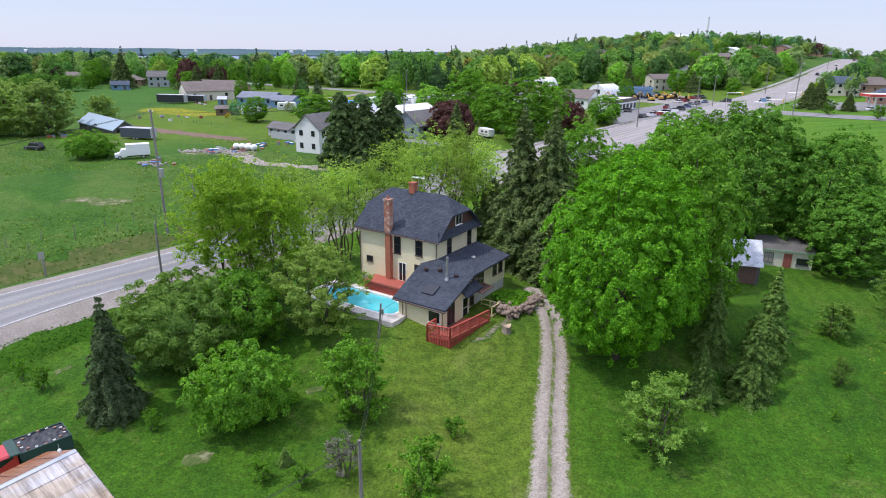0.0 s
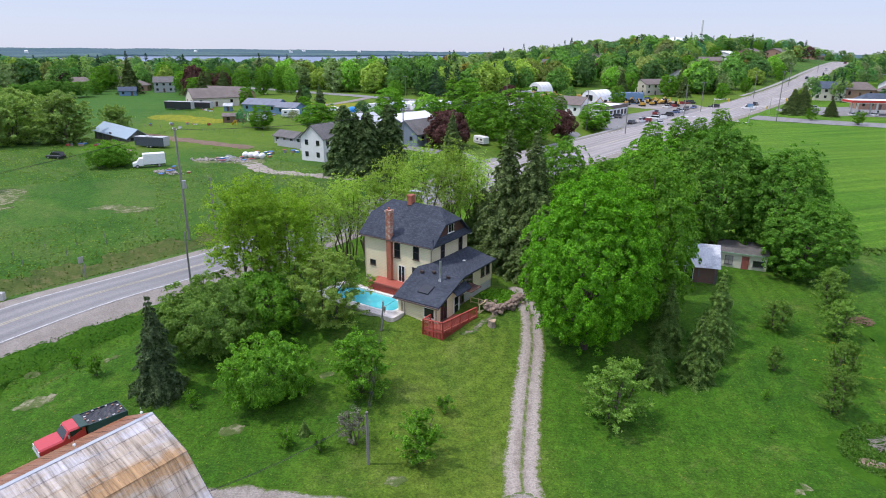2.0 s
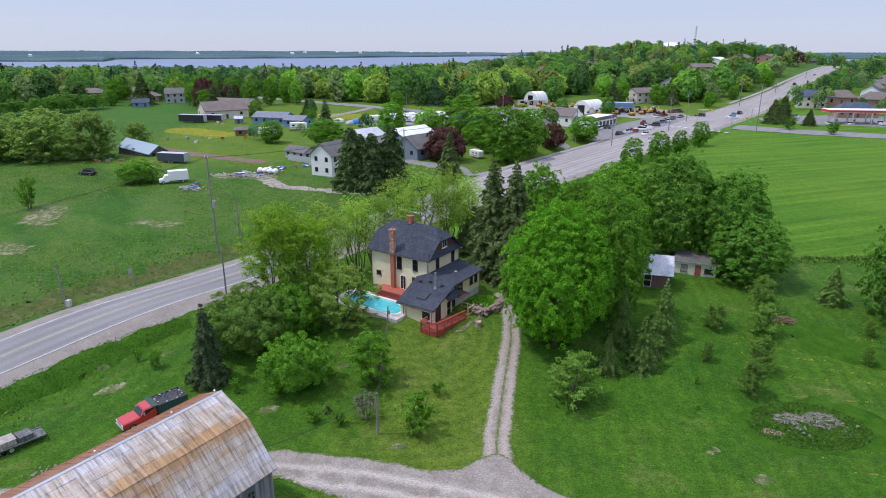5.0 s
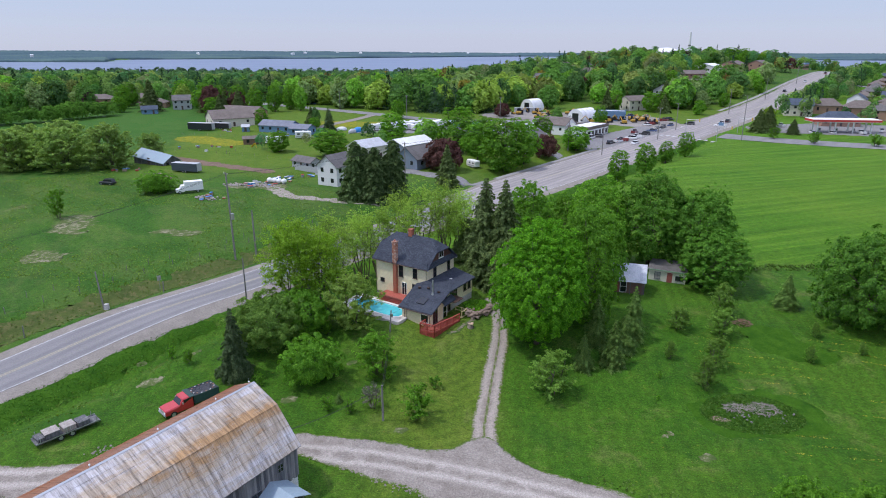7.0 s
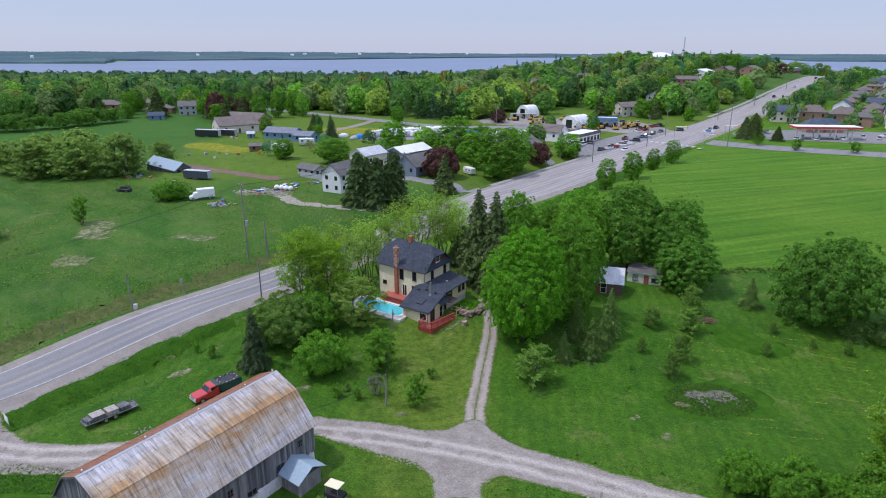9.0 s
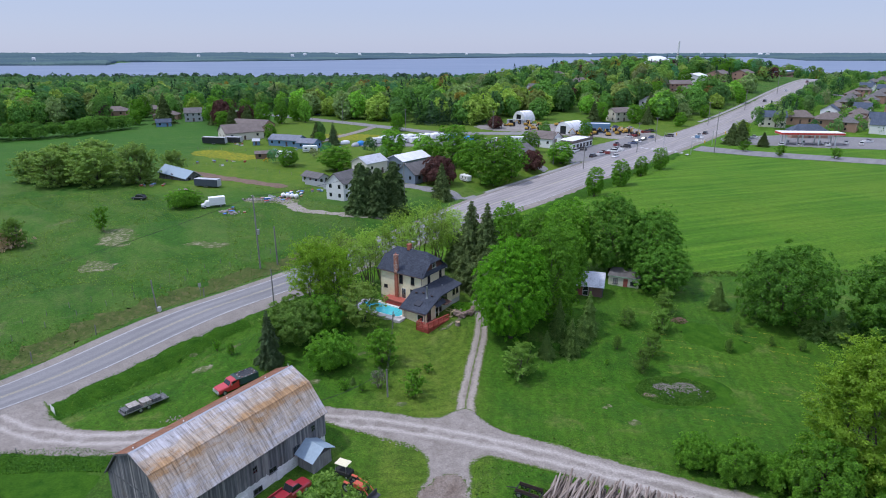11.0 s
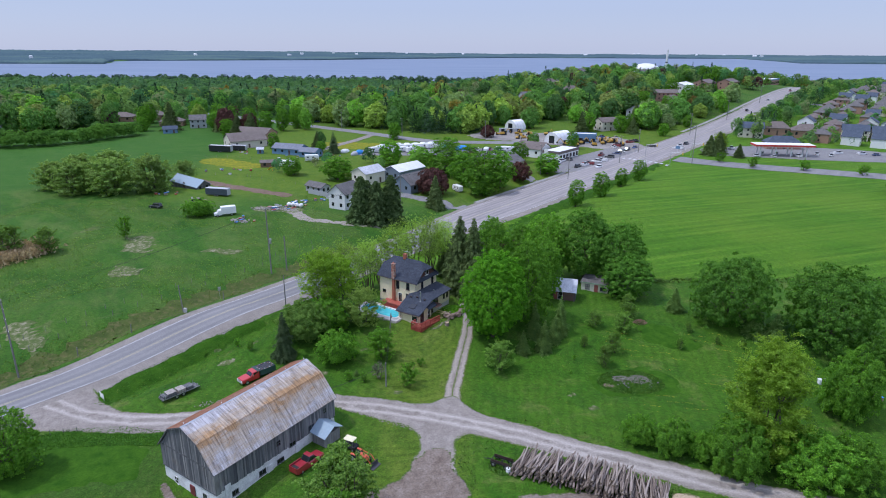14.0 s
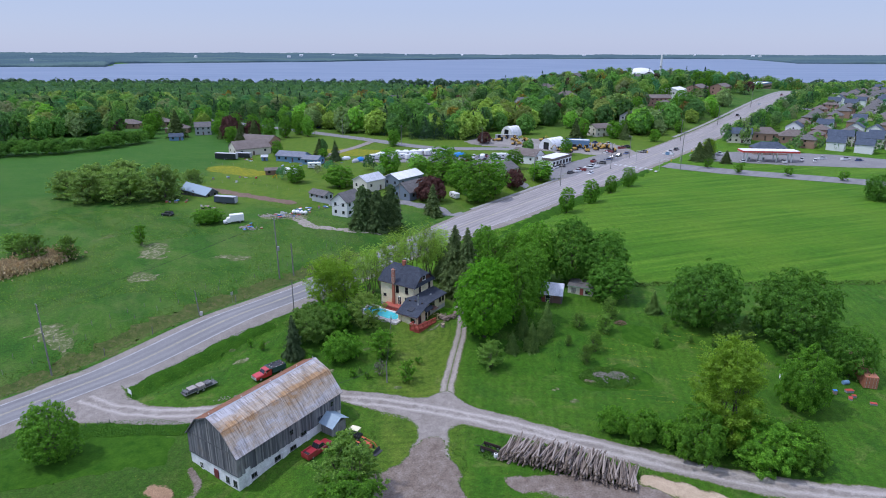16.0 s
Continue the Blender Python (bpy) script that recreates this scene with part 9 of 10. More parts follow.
def container():
    e = thing("shipping_container", 91.5, 37.6, -2.0, 75, "faded orange shipping container with an open arched frame", "container")
    red = plain("faded_orange_steel", (0.42, 0.17, 0.1), 0.6, var=0.15, dirt=0.3)
    L = 12.0
    bm = bmesh.new()
    for side in (-1.22, 1.22):
        x = -L / 2
        while x < L / 2 - 0.01:
            box(bm, x, min(side, side * 0.97), 0.15, x + 0.14, max(side, side * 0.97), 2.55)
            x += 0.28
    box(bm, -L / 2, -1.17, 0.12, L / 2, 1.17, 2.58)
    part("shell", bm, red, e)
    for v in (-0.6, 0.6):
        part("door", boxes((-L / 2 - 0.06, v - 0.56, 0.15, -L / 2, v + 0.56, 2.5), bevel=0.02), red, e)
        for w in (-0.25, 0.25):
            part("lock_bar", tube(bmesh.new(), (-L / 2 - 0.1, v + w, 0.2), (-L / 2 - 0.1, v + w, 2.45), 0.025, n=6), STEEL, e)
    t = thing("water_tank", 86.2, 33.6, -2.0, 10, "blue plastic drum lying by the container", "drum")
    part("drum", tube(bmesh.new(), (-0.6, 0, 0.45), (0.6, 0, 0.45), 0.42, n=14), W_BLUE, t)
    q = thing("white_cabinet", 74.9, 35.6, hz(74.9, 35.6), 0, "white metal cabinet standing on the grass", "cabinet")
    part("case", boxes((-0.75, -0.35, 0, 0.75, 0.35, 0.9), bevel=0.03), WHITE, q)
    part("case_top", boxes((-0.8, -0.4, 0.9, 0.8, 0.4, 0.96)), WHITE, q)


container()


# ---- poles and wires ----
def pole(name, x, y, h, label, r=0.14, lean=(0, 0), arms=(), kind="wood"):
    e = thing(name, x, y, hz(x, y), 0, label, "utility pole")
    top = Vector((lean[0], lean[1], h))
    part("post", tube(bmesh.new(), (0, 0, -1), top, r * 1.15, r * 0.8, 10), POLE_WOOD if kind == "wood" else CONCRETE, e)
    for z, w, a in arms:
        d = Vector((math.cos(radians(a)), math.sin(radians(a)), 0)) * w
        c = top * (z / h)
        part("crossarm", tube(bmesh.new(), c - d, c + d, 0.06, n=6), POLE_WOOD, e)
        for k in (-0.9, 0.9):
            part("insulator", tube(bmesh.new(), c + d * k, c + d * k + Vector((0, 0, 0.25)), 0.06, 0.04, 7), WHITE, e)
    return e


A = (-39.4, 83.6)
pa = pole("utility_pole", *A, 17.2, "tall leaning wooden utility pole beside the highway", 0.17, (-0.25, 0.2), ((16.9, 0.6, 141),))
part("transformer", tube(bmesh.new(), (0.35, -0.2, 8.2), (0.35, -0.2, 9.4), 0.32, n=12), STEEL, pa, "grey pole transformer")
pole("utility_pole", -36.2, 86.5, 9.4, "shorter wooden pole beside the tall one", 0.17, (-0.1, 0))
pole("utility_pole", -30.5, 62.1, 7.8, "bare wooden pole on the near verge", 0.12)
pole("utility_pole", -75.6, 38.0, 16.0, "tall wooden utility pole with white insulators", 0.15, (-0.3, 0.3), ((15.8, 0.5, 141), (14.0, 0.5, 141), (12.0, 0.5, 141), (9.6, 0.6, 141)))
pd = pole("utility_pole", -52.4, 59.5, 6.4, "short wooden pole with a cabinet at its foot", 0.13, (-0.5, 0.1))
part("cabinet", boxes((0.1, -0.3, -0.1, 0.7, 0.3, 1.0), bevel=0.03), CONCRETE, pd, "grey metal cabinet")
pole("utility_pole", -5.55, 33.8, 4.8, "short wooden service pole on the lawn", 0.13)
pp = pole("utility_pole", -6.4, 52.2, 3.5, "leaning wooden service pole near the pool", 0.1, (0.35, -0.3))
part("meter_box", boxes((0.35, -0.5, 2.5, 0.6, -0.3, 3.0)), STEEL, pp)
for x, y, h in ((-9.6, 135, 13), (19.8, 165, 16), (46.5, 201, 13), (56.3, 189, 10), (87, 224, 13), (121, 224, 18), (104, 252, 12), (150, 305, 13), (196, 362, 13), (250, 430, 13), (-60, 330, 11), (-20, 300, 11), (28, 290, 11)):
    pole("utility_pole", x, y, h, "wooden utility pole along the road", 0.15, (0, 0), ((h - 0.4, 0.9, 141),))
for x, y in ((-60.3, 51.6), (-46, 66.5), (-67.5, 44.0)):
    q = thing("fence_post", x, y, hz(x, y), 0, "grey wooden fence post in the verge", "fence post", "verge fence posts")
    part("post", tube(bmesh.new(), (0, 0, -0.4), (0.1, 0, 2.0), 0.09, 0.08, 7), POLE_WOOD, q)
for k in range(26):
    f = k / 25
    x, y = -94 + f * 66, 33 + f * 77
    q = thing("fence_post", x, y, hz(x, y), 0, "thin grey wire-fence post along the meadow", "fence post", "meadow fence posts")
    part("post", tube(bmesh.new(), (0, 0, -0.3), (0.04, 0, 1.2), 0.05, 0.04, 6), POLE_WOOD, q)


def wire(p, q, sag=0.6, r=0.014, name="overhead_wire"):
    bm = bmesh.new()
    p, q = Vector(p), Vector(q)
    rows = []
    across = (q - p).cross(Vector((0, 0, 1))).normalized() * r
    for k in range(15):
        f = k / 14
        c = p.lerp(q, f) - Vector((0, 0, sag * 4 * f * (1 - f)))
        rows.append([bm.verts.new(c + o) for o in (across, Vector((0, 0, r)), -across, Vector((0, 0, -r)))])
    for a, c in zip(rows[:-1], rows[1:]):
        for i in range(4):
            bm.faces.new((a[i], a[(i + 1) % 4], c[(i + 1) % 4], c[i]))
    bm.faces.new(rows[0]), bm.faces.new(rows[-1][::-1])
    e = part(name, bm, BLACK)
    return tagged(e, "thin dark overhead wire between poles", "wire", "overhead wires")


za, zc = hz(*A), hz(-75.6, 38.0)
for o in (-0.5, 0.0, 0.5):
    wire((-75.9 + o * 0.6, 38.3 - o * 0.5, zc + 15.6 + o), (-39.65 + o, 83.8, za + 16.9), 1.0)
    wire((-39.65 + o, 83.8, za + 16.9), (-9.6 + o, 135, hz(-9.6, 135) + 12.6), 1.0)
    wire((-9.6 + o, 135, hz(-9.6, 135) + 12.6), (19.8 + o, 165, hz(19.8, 165) + 15.6), 0.8)
    wire((19.8 + o, 165, hz(19.8, 165) + 15.6), (46.5 + o, 201, hz(46.5, 201) + 12.6), 0.8)
    wire((-75.9 + o * 0.6, 38.3, zc + 15.0 + o), (-128, -26, 12.5), 1.2)
for o in (0.0, 0.18):
    wire((-5.55 + o, 33.8, 2.75), (-6.05 + o, 51.9, 3.85), 0.5, 0.02)
    wire((-5.55 + o, 33.8, 2.75), (-14.5 + o, 24.0, 3.2), 0.5, 0.02)
wire((-6.05, 51.9, 3.9), (-2.0, 58.0, 5.0), 0.3, 0.015)


def street_sign(x, y, rz, w, h, z, c, label, posts=1):
    e = thing("road_sign", x, y, hz(x, y), rz, label, "road sign")
    for u in ([0] if posts == 1 else [-w * 0.35, w * 0.35]):
        part("post", tube(bmesh.new(), (u, 0.04, -0.3), (u, 0.04, z + h), 0.045, n=6), STEEL, e)
    part("panel", boxes((-w / 2, -0.02, z, w / 2, 0.02, z + h), bevel=0.01), c, e)
    return e


street_sign(-55.2, 29.6, -40, 1.6, 1.0, 0.4, WHITE, "white board sign at the drive's mouth", 2)
street_sign(-47.5, 68.5, 51, 0.7, 0.9, 2.2, STEEL, "small grey road sign seen from behind")
street_sign(124, 252, -38, 2.2, 1.4, 2.0, W_BLUE, "blue road sign at the crossing")
street_sign(52, 222, -38, 2.0, 2.6, 4.5, W_WHITE, "tall white and blue shop sign", 2)
for x, y in ((104, 240), (128, 244), (110, 222)):
    e = thing("traffic_light", x, y, hz(x, y), -40, "yellow traffic light on a steel arm", "traffic light")
    part("pole", tube(bmesh.new(), (0, 0, -0.5), (0, 0, 6.5), 0.12, 0.09, 8), STEEL, e)
    part("arm", tube(bmesh.new(), (0, 0, 6.2), (5.5, 0, 6.6), 0.07, n=6), STEEL, e)
    part("signal_head", boxes((5.2, -0.2, 5.6, 5.6, 0.2, 6.8), bevel=0.03), plain("signal_yellow", (0.6, 0.4, 0.03), 0.5), e)

# ---- parked vehicles and clutter across the highway ----
put(car("suv", (0.012, 0.014, 0.02), "black suv car parked in the meadow"), -94, 140.5, 165)
put(car("suv", (0.35, 0.16, 0.15), "old red and white estate car in the grass"), -81.8, 147.5, 28, 1.15, 1.1)
put(car("car", (0.75, 0.75, 0.75), "white car waiting on the highway"), 75, 214, 231)
base_cars = [car("car", (0.6, 0.6, 0.6), "silver car parked on the lot"), car("suv", (0.7, 0.7, 0.69), "white suv car parked on the lot"), car("pickup", (0.2, 0.03, 0.03), "dark red pickup truck parked on the lot"), car("car", (0.03, 0.06, 0.16), "dark blue car parked on the lot"), car("suv", (0.02, 0.02, 0.022), "black suv car parked on the lot"), car("pickup", (0.7, 0.7, 0.7), "white pickup truck parked on the lot")]
rg = random.Random(77)
used = set()


def park(x, y, rz, k=None):
    k = rg.randrange(6) if k is None else k
    if k in used:
        return again(base_cars[k], x, y, rz)
    used.add(k)
    return put(base_cars[k], x, y, rz)


park(72, 222, 150, 2), park(77, 227, 150, 1), park(80, 230, 150, 5), park(86, 238, 150, 4), park(83, 243, 60, 2)
park(55, 226, 52, 3), park(58, 223, 52, 0), park(61, 228, 52, 1), park(64, 231, 142, 4)
for k in range(9):
    park(18 + k * 3.1, 246 + k * 0.4, 80 + rg.uniform(-6, 6))
for k in range(8):
    park(22 + k * 3.2, 256 + k * 0.3, 80 + rg.uniform(-6, 6))
for x, y, rz in ((100, 258, 231), (106, 265, 231), (95, 252, 231), (131, 268, 51), (137, 275, 51), (160, 243, 85), (168, 242, 85), (180, 241, 85), (192, 246, 60), (198, 244, 60), (205, 250, 20), (-78, 262, 20), (-74, 264, 20), (-60, 256, 70), (-90, 275, 20), (97, 300, 30), (104, 296, 30), (225, 396, 51), (262, 441, 231), (310, 500, 231), (-84, 372, 140), (128, 262, 141), (116, 268, 141), (90, 310, 20), (82, 312, 20)):
    park(x, y, rz)


def caravan(L, label, stripe):
    e = thing("caravan", 0, 0, 0, 0, label, "caravan")
    part("body", body_loft([(-L / 2, 1.1, 0.7, 2.8), (-L / 2 + 0.3, 1.2, 0.55, 3.0), (L / 2 - 0.5, 1.2, 0.55, 3.0), (L / 2, 1.15, 0.8, 2.5)]), WHITE, e)
    for v in (-1.235, 1.235):
        part("stripe", boxes((-L / 2 + 0.2, min(v, v * 1.004), 0.9, L / 2 - 0.4, max(v, v * 1.004), 1.25)), stripe, e)
        for u in (-L * 0.28, L * 0.1):
            part("window", boxes((u - 0.5, min(v, v * 1.008), 1.7, u + 0.5, max(v, v * 1.008), 2.3)), WIN_DARK, e)
    part("roof_unit", boxes((-0.5, -0.35, 2.98, 0.4, 0.35, 3.25), bevel=0.05), WHITE, e)
    for u in (-0.5, 0.4):
        for v in (-1.05, 1.05):
            wheel(e, u, v, 0.36, 0.22)
    part("drawbar", tube(bmesh.new(), (L / 2 - 0.2, 0, 0.5), (L / 2 + 1.0, 0, 0.5), 0.06, n=6), STEEL, e)
    return e


cv = put(caravan(6.5, "white caravan with a grey stripe on the grass", W_GREY), -66.4, 213, -12)
again(cv, -58, 227, 10)
big = put(caravan(9.5, "long white motor home on the lot", W_GREY), -29, 250, 25, 1.0)
for k, (x, y) in enumerate(((-26, 254), (-22, 257), (-17, 259), (-12, 260), (-7, 262), (-1, 263), (4, 264), (-18, 251), (-11, 252))):
    again(big, x, y, 20 + k * 3, 0.95)
again(big, 36, 252, 0, 1.0, label="white delivery trailer beside the shop")
again(cv, 26, 250, 80, 0.9)
again(cv, 10, 168, 120, 0.8, label="white caravan by the blue house")


def tarp(x, y, w, d, h, c, label):
    e = thing("covered_boat", x, y, hz(x, y), rg.uniform(0, 60), label, "boat")
    bm = bmesh.new()
    bmesh.ops.create_uvsphere(bm, u_segments=16, v_segments=8, radius=1)
    for v in bm.verts:
        v.co = Vector((v.co.x * w / 2, v.co.y * d / 2 * (1 - 0.3 * max(0, v.co.x)), max(0.0, v.co.z + 0.35) * h / 1.35))
    part("cover", bm, c, e)
    part("trailer_frame", boxes((-w / 2, -0.3, -0.1, w / 2 + 1.0, 0.3, 0.06)), STEEL, e)


TARP = plain("blue_tarpaulin", (0.03, 0.25, 0.6), 0.5, var=0.15)
tarp(-38, 246, 6, 3, 2.2, TARP, "boat under a bright blue tarpaulin")
tarp(14, 258, 8, 3.5, 2.6, TARP, "boat under a bright blue tarpaulin")
tarp(6, 262, 6, 3, 2.2, TARP, "boat under a bright blue tarpaulin")
tarp(-40, 243, 5, 3, 1.8, W_GREY, "boat under a grey cover")
tarp(-46, 250, 6, 3, 1.8, W_WHITE, "boat under a white cover")


def machine(x, y, rz, c):
    e = thing("digger", x, y, hz(x, y), rz, "yellow construction digger in the dealer's yard", "digger")
    part("track_frame", boxes((-1.6, -1.2, 0, 1.6, -0.6, 0.8), (-1.6, 0.6, 0, 1.6, 1.2, 0.8), bevel=0.1), BLACK, e)
    part("engine_housing", boxes((-1.8, -1.1, 0.85, 0.4, 1.1, 1.9), bevel=0.08), c, e)
    part("cab", boxes((0.3, -1.1, 0.85, 1.5, 0.0, 2.6), bevel=0.06), GLASS, e)
    bm = bmesh.new()
    tube(bm, (1.0, 0.5, 1.3), (3.2, 0.5, 3.6), 0.22, 0.18, 6)
    tube(bm, (3.2, 0.5, 3.6), (5.0, 0.5, 1.6), 0.18, 0.14, 6)
    part("boom", bm, c, e)
    part("bucket", boxes((4.6, 0.0, 0.9, 5.4, 1.0, 1.6), bevel=0.1), BLACK, e)
    return e


YEL = plain("digger_yellow", (0.5, 0.3, 0.04), 0.5, dirt=0.3)
dg = machine(80, 276, 20, YEL)
for x, y, rz in ((76, 270, 60), (86, 272, 100), (92, 276, 10), (98, 282, 40), (71, 274, 150), (88, 294, 200), (50, 306, 80), (40, 308, 20), (56, 312, 140), (66, 308, 10), (94, 288, 300)):
    again(dg, x, y, rz, rg.uniform(0.75, 1.05))


def enclosed(x, y, rz, L, w, h, c, label, name="cargo_trailer"):
    e = thing(name, x, y, hz(x, y), rz, label, "trailer")
    part("body", boxes((-L / 2, -w / 2, 0.5, L / 2, w / 2, h), bevel=0.06), c, e)
    part("roof", boxes((-L / 2 + 0.05, -w / 2 + 0.05, h, L / 2 - 0.05, w / 2 - 0.05, h + 0.04)), ROOF_PALE, e)
    part("rear_door", boxes((L / 2, -w / 2 + 0.1, 0.6, L / 2 + 0.04, w / 2 - 0.1, h - 0.1)), W_GREY, e)
    for u in (-0.5, 0.5):
        for v in (-w / 2, w / 2):
            wheel(e, u, v, 0.36, 0.2)
    return e


enclosed(-79, 159, -14, 9, 2.5, 2.9, plain("dark_blue_grey", (0.05, 0.065, 0.085), 0.5), "dark blue enclosed cargo trailer in the meadow")
enclosed(-109, 250, -12, 12, 2.6, 3.4, plain("coach_black", (0.02, 0.022, 0.028), 0.3), "long black coach parked on the grass", "coach")
enclosed(-101, 254, -12, 8, 2.5, 2.8, plain("coach_black_two", (0.03, 0.03, 0.035), 0.4), "black enclosed trailer beside the coach")
for k in range(4):
    x, y = -49 + k * 1.5, 143.5 - k * 0.5
    e = thing("propane_tank", x, y, hz(x, y), 80, "white rounded gas tank in the yard", "gas tank", "gas tanks")
    bm = bmesh.new()
    bmesh.ops.create_uvsphere(bm, u_segments=14, v_segments=8, radius=0.75, matrix=Matrix.Translation((0, 0, 0.85)) @ Matrix.Diagonal((1.3, 1, 1, 1)))
    part("tank", bm, WHITE, e, smooth=True)
    part("feet", boxes((-0.6, -0.3, -0.1, -0.4, 0.3, 0.25), (0.4, -0.3, -0.1, 0.6, 0.3, 0.25)), STEEL, e)
e = thing("slide", -72.2, 205.5, hz(-72.2, 205.5), -40, "yellow plastic children's slide on the lawn", "slide")
part("chute", prism([(-1.5, 0.1), (-1.2, 0.05), (1.0, 1.6), (1.4, 1.6), (1.4, 1.75), (0.9, 1.75), (-1.3, 0.22), (-1.5, 0.25)], -0.35, 0.35), plain("yellow_plastic", (0.7, 0.42, 0.02), 0.4), e)
part("ladder", tube(bmesh.new(), (1.8, 0, 0), (1.3, 0, 1.7), 0.12, n=6), plain("yellow_plastic_two", (0.6, 0.36, 0.02), 0.4), e)


# ---- banks, bare earth, fences and small clutter ----
field("rank_bank", [(-54.6, 29.5), (-52.6, 34.5), (-48.6, 40), (-42, 48), (-35, 55.5)], [1.7, 2.2, 2.0, 1.8, 1.2], LUSH, "rank green bank beside the highway", "grass", 0.8, 0.06, 0.3)
field("rank_bank", [(-63, 14.5), (-55, 17.3), (-47, 18.2), (-40, 17.6), (-34.5, 19.5)], [2.0, 2.4, 2.4, 1.8, 1.0], LUSH, "rank green bank below the drive", "grass", 0.8, 0.06, 0.3)
field("rank_bank", [(-78, 0), (-66, 6), (-54, 10), (-43, 11.5)], [8, 7, 6, 4], LUSH, "rank dark grass on the slope below the drive", "grass", 1.2, 0.04, 0.5, 0.4)
LEAF["rank"] = foliage("rank_grass", (0.03, 0.1, 0.012), (0.1, 0.24, 0.03), 0.4)
tufts("bank_grass", 61, (-62, 26, -30, 62), 26000, 0.1, "rank", "long dark grass on the highway's bank", lambda x, y: stroke([(-54.6, 29.5), (-52.6, 34.5), (-48.6, 40), (-42, 48), (-35, 55.5)], [1.9, 2.4, 2.2, 2.0, 1.2], x, y) < 0, 1.2)
tufts("bank_grass", 62, (-68, 8, -32, 24), 26000, 0.1, "rank", "long dark grass on the bank below the drive", lambda x, y: stroke([(-63, 14.5), (-55, 17.3), (-47, 18.2), (-40, 17.6), (-34.5, 19.5)], [2.2, 2.6, 2.6, 2.0, 1.0], x, y) < 0, 1.4)
field("bare_earth", [(-34.6, 7.0), (-32.4, 4.4), (-32.0, 0.5), (-31, -4)], [0.5, 0.8, 0.9, 1.2], DIRT, "trodden brown path to the barn door", "dirt", 0.4, 0.06, 0.25)
field("bare_earth", [(-38.6, 1.6), (-36.4, 1.0)], [1.5, 1.6], tracked("orange_sawdust", [(0.3, (0.25, 0.15, 0.085)), (0.7, (0.38, 0.25, 0.15))], 99.0, (0.3, 0.2, 0.12), (0.07, 0.1, 0.02), 0.9, 7), "heap of pale orange sawdust by the barn", "sawdust", 0.4, 0.12, 0.2)
for x, y, w in ((-41, 46.5, 0.9), (-37.5, 41.5, 1.4), (-34, 48, 0.6), (-18.5, 37.8, 0.9), (-4, 31.5, 0.7), (27, 31, 0.9), (30.5, 27, 0.6), (51, 52, 1.0), (-11, 46, 0.6)):
    field("bare_spot", [(x, y), (x + w, y + 0.3)], [w * 0.6, w * 0.5], BARE, "thin bare spot in the lawn", "bare ground", 0.35, 0.03, 0.25, 1.2)

# saplings on the lawn
for x, y, s, w in ((-22.5, 41, 0.34, 0.42), (-33.6, 45.5, 0.4, 0.5), (-18.2, 52.8, 0.3, 0.42), (-15.6, 52.3, 0.45, 0.5), (-12.7, 35.9, 0.42, 0.45), (-9.8, 35.4, 0.36, 0.4), (-37.0, 48.0, 0.35, 0.5), (18, 43.5, 0.2, 0.2), (29, 38.5, 0.15, 0.16), (30.5, 43, 0.2, 0.22)):
    again(small, x, y, x * 23, s, w, label="thin green sapling on the lawn")
again(young, -11.5, 37.6, 0, 0.22, 0.14, label="tiny dark spruce seedling on the lawn")


def fence(name, pts, gap, tall, label, wires=3, wood=POLE_WOOD, group=""):
    """Posts along a line with wires between them."""
    p = resample(np.array(pts, float), gap)
    e = thing(name, 0, 0, 0, 0, label, "fence", group)
    tops = []
    for x, y in p:
        z = hz(x, y)
        part("post", tube(bmesh.new(), (x, y, z - 0.2), (x, y, z + tall), 0.06, 0.05, 6), wood, e)
        tops.append(Vector((x, y, z)))
    for k in range(wires):
        bm, last = bmesh.new(), None
        h = Vector((0, 0, tall * (0.35 + 0.6 * k / max(1, wires - 1))))
        for a in tops:
            ring_ = [bm.verts.new(a + h + o) for o in (Vector((0, 0.004, -0.003)), Vector((0, -0.004, -0.003)), Vector((0, 0, 0.005)))]
            if last:
                for i in range(3):
                    bm.faces.new((last[i], last[(i + 1) % 3], ring_[(i + 1) % 3], ring_[i]))
            last = ring_
        part("wire", bm, BLACK, e)
    return e


fence("wire_fence", [(-112, 2), (-92, 27), (-70, 54), (-52, 76), (-34, 98), (-22, 112)], 5.5, 1.15, "old wire fence along the meadow's edge")
fence("wire_fence", [(-140, 196), (-104, 200), (-78, 192), (-50, 176)], 6.0, 1.2, "wire fence between garden and field")
fence("wire_fence", [(-78, 192), (-70, 226)], 6.0, 1.2, "wire fence beside the dandelion lawn")
fence("wire_fence", [(-112, 236), (-92, 232), (-70, 228), (-48, 216)], 6.0, 1.2, "wire fence behind the lawns")
fence("rail_fence", [(-61.5, 17.6), (-57.5, 18.8), (-53, 19.3)], 2.0, 1.0, "weathered rail fence on the bank", 2, WEATHERED)


def board_fence(x0, y0, x1, y1, tall, mt, label):
    d = Vector((x1 - x0, y1 - y0))
    e = thing("board_fence", x0, y0, hz(x0, y0), math.degrees(math.atan2(d.y, d.x)), label, "fence")
    n = int(d.length / 0.5)
    for k in range(n):
        part("board", boxes((k * 0.5, -0.03, -0.3, k * 0.5 + 0.46, 0.03, tall + 0.05 * math.sin(k * 2.1))), mt, e)
    part("rail", boxes((0, 0.03, tall * 0.7, n * 0.5, 0.1, tall * 0.7 + 0.1)), mt, e)
    return e


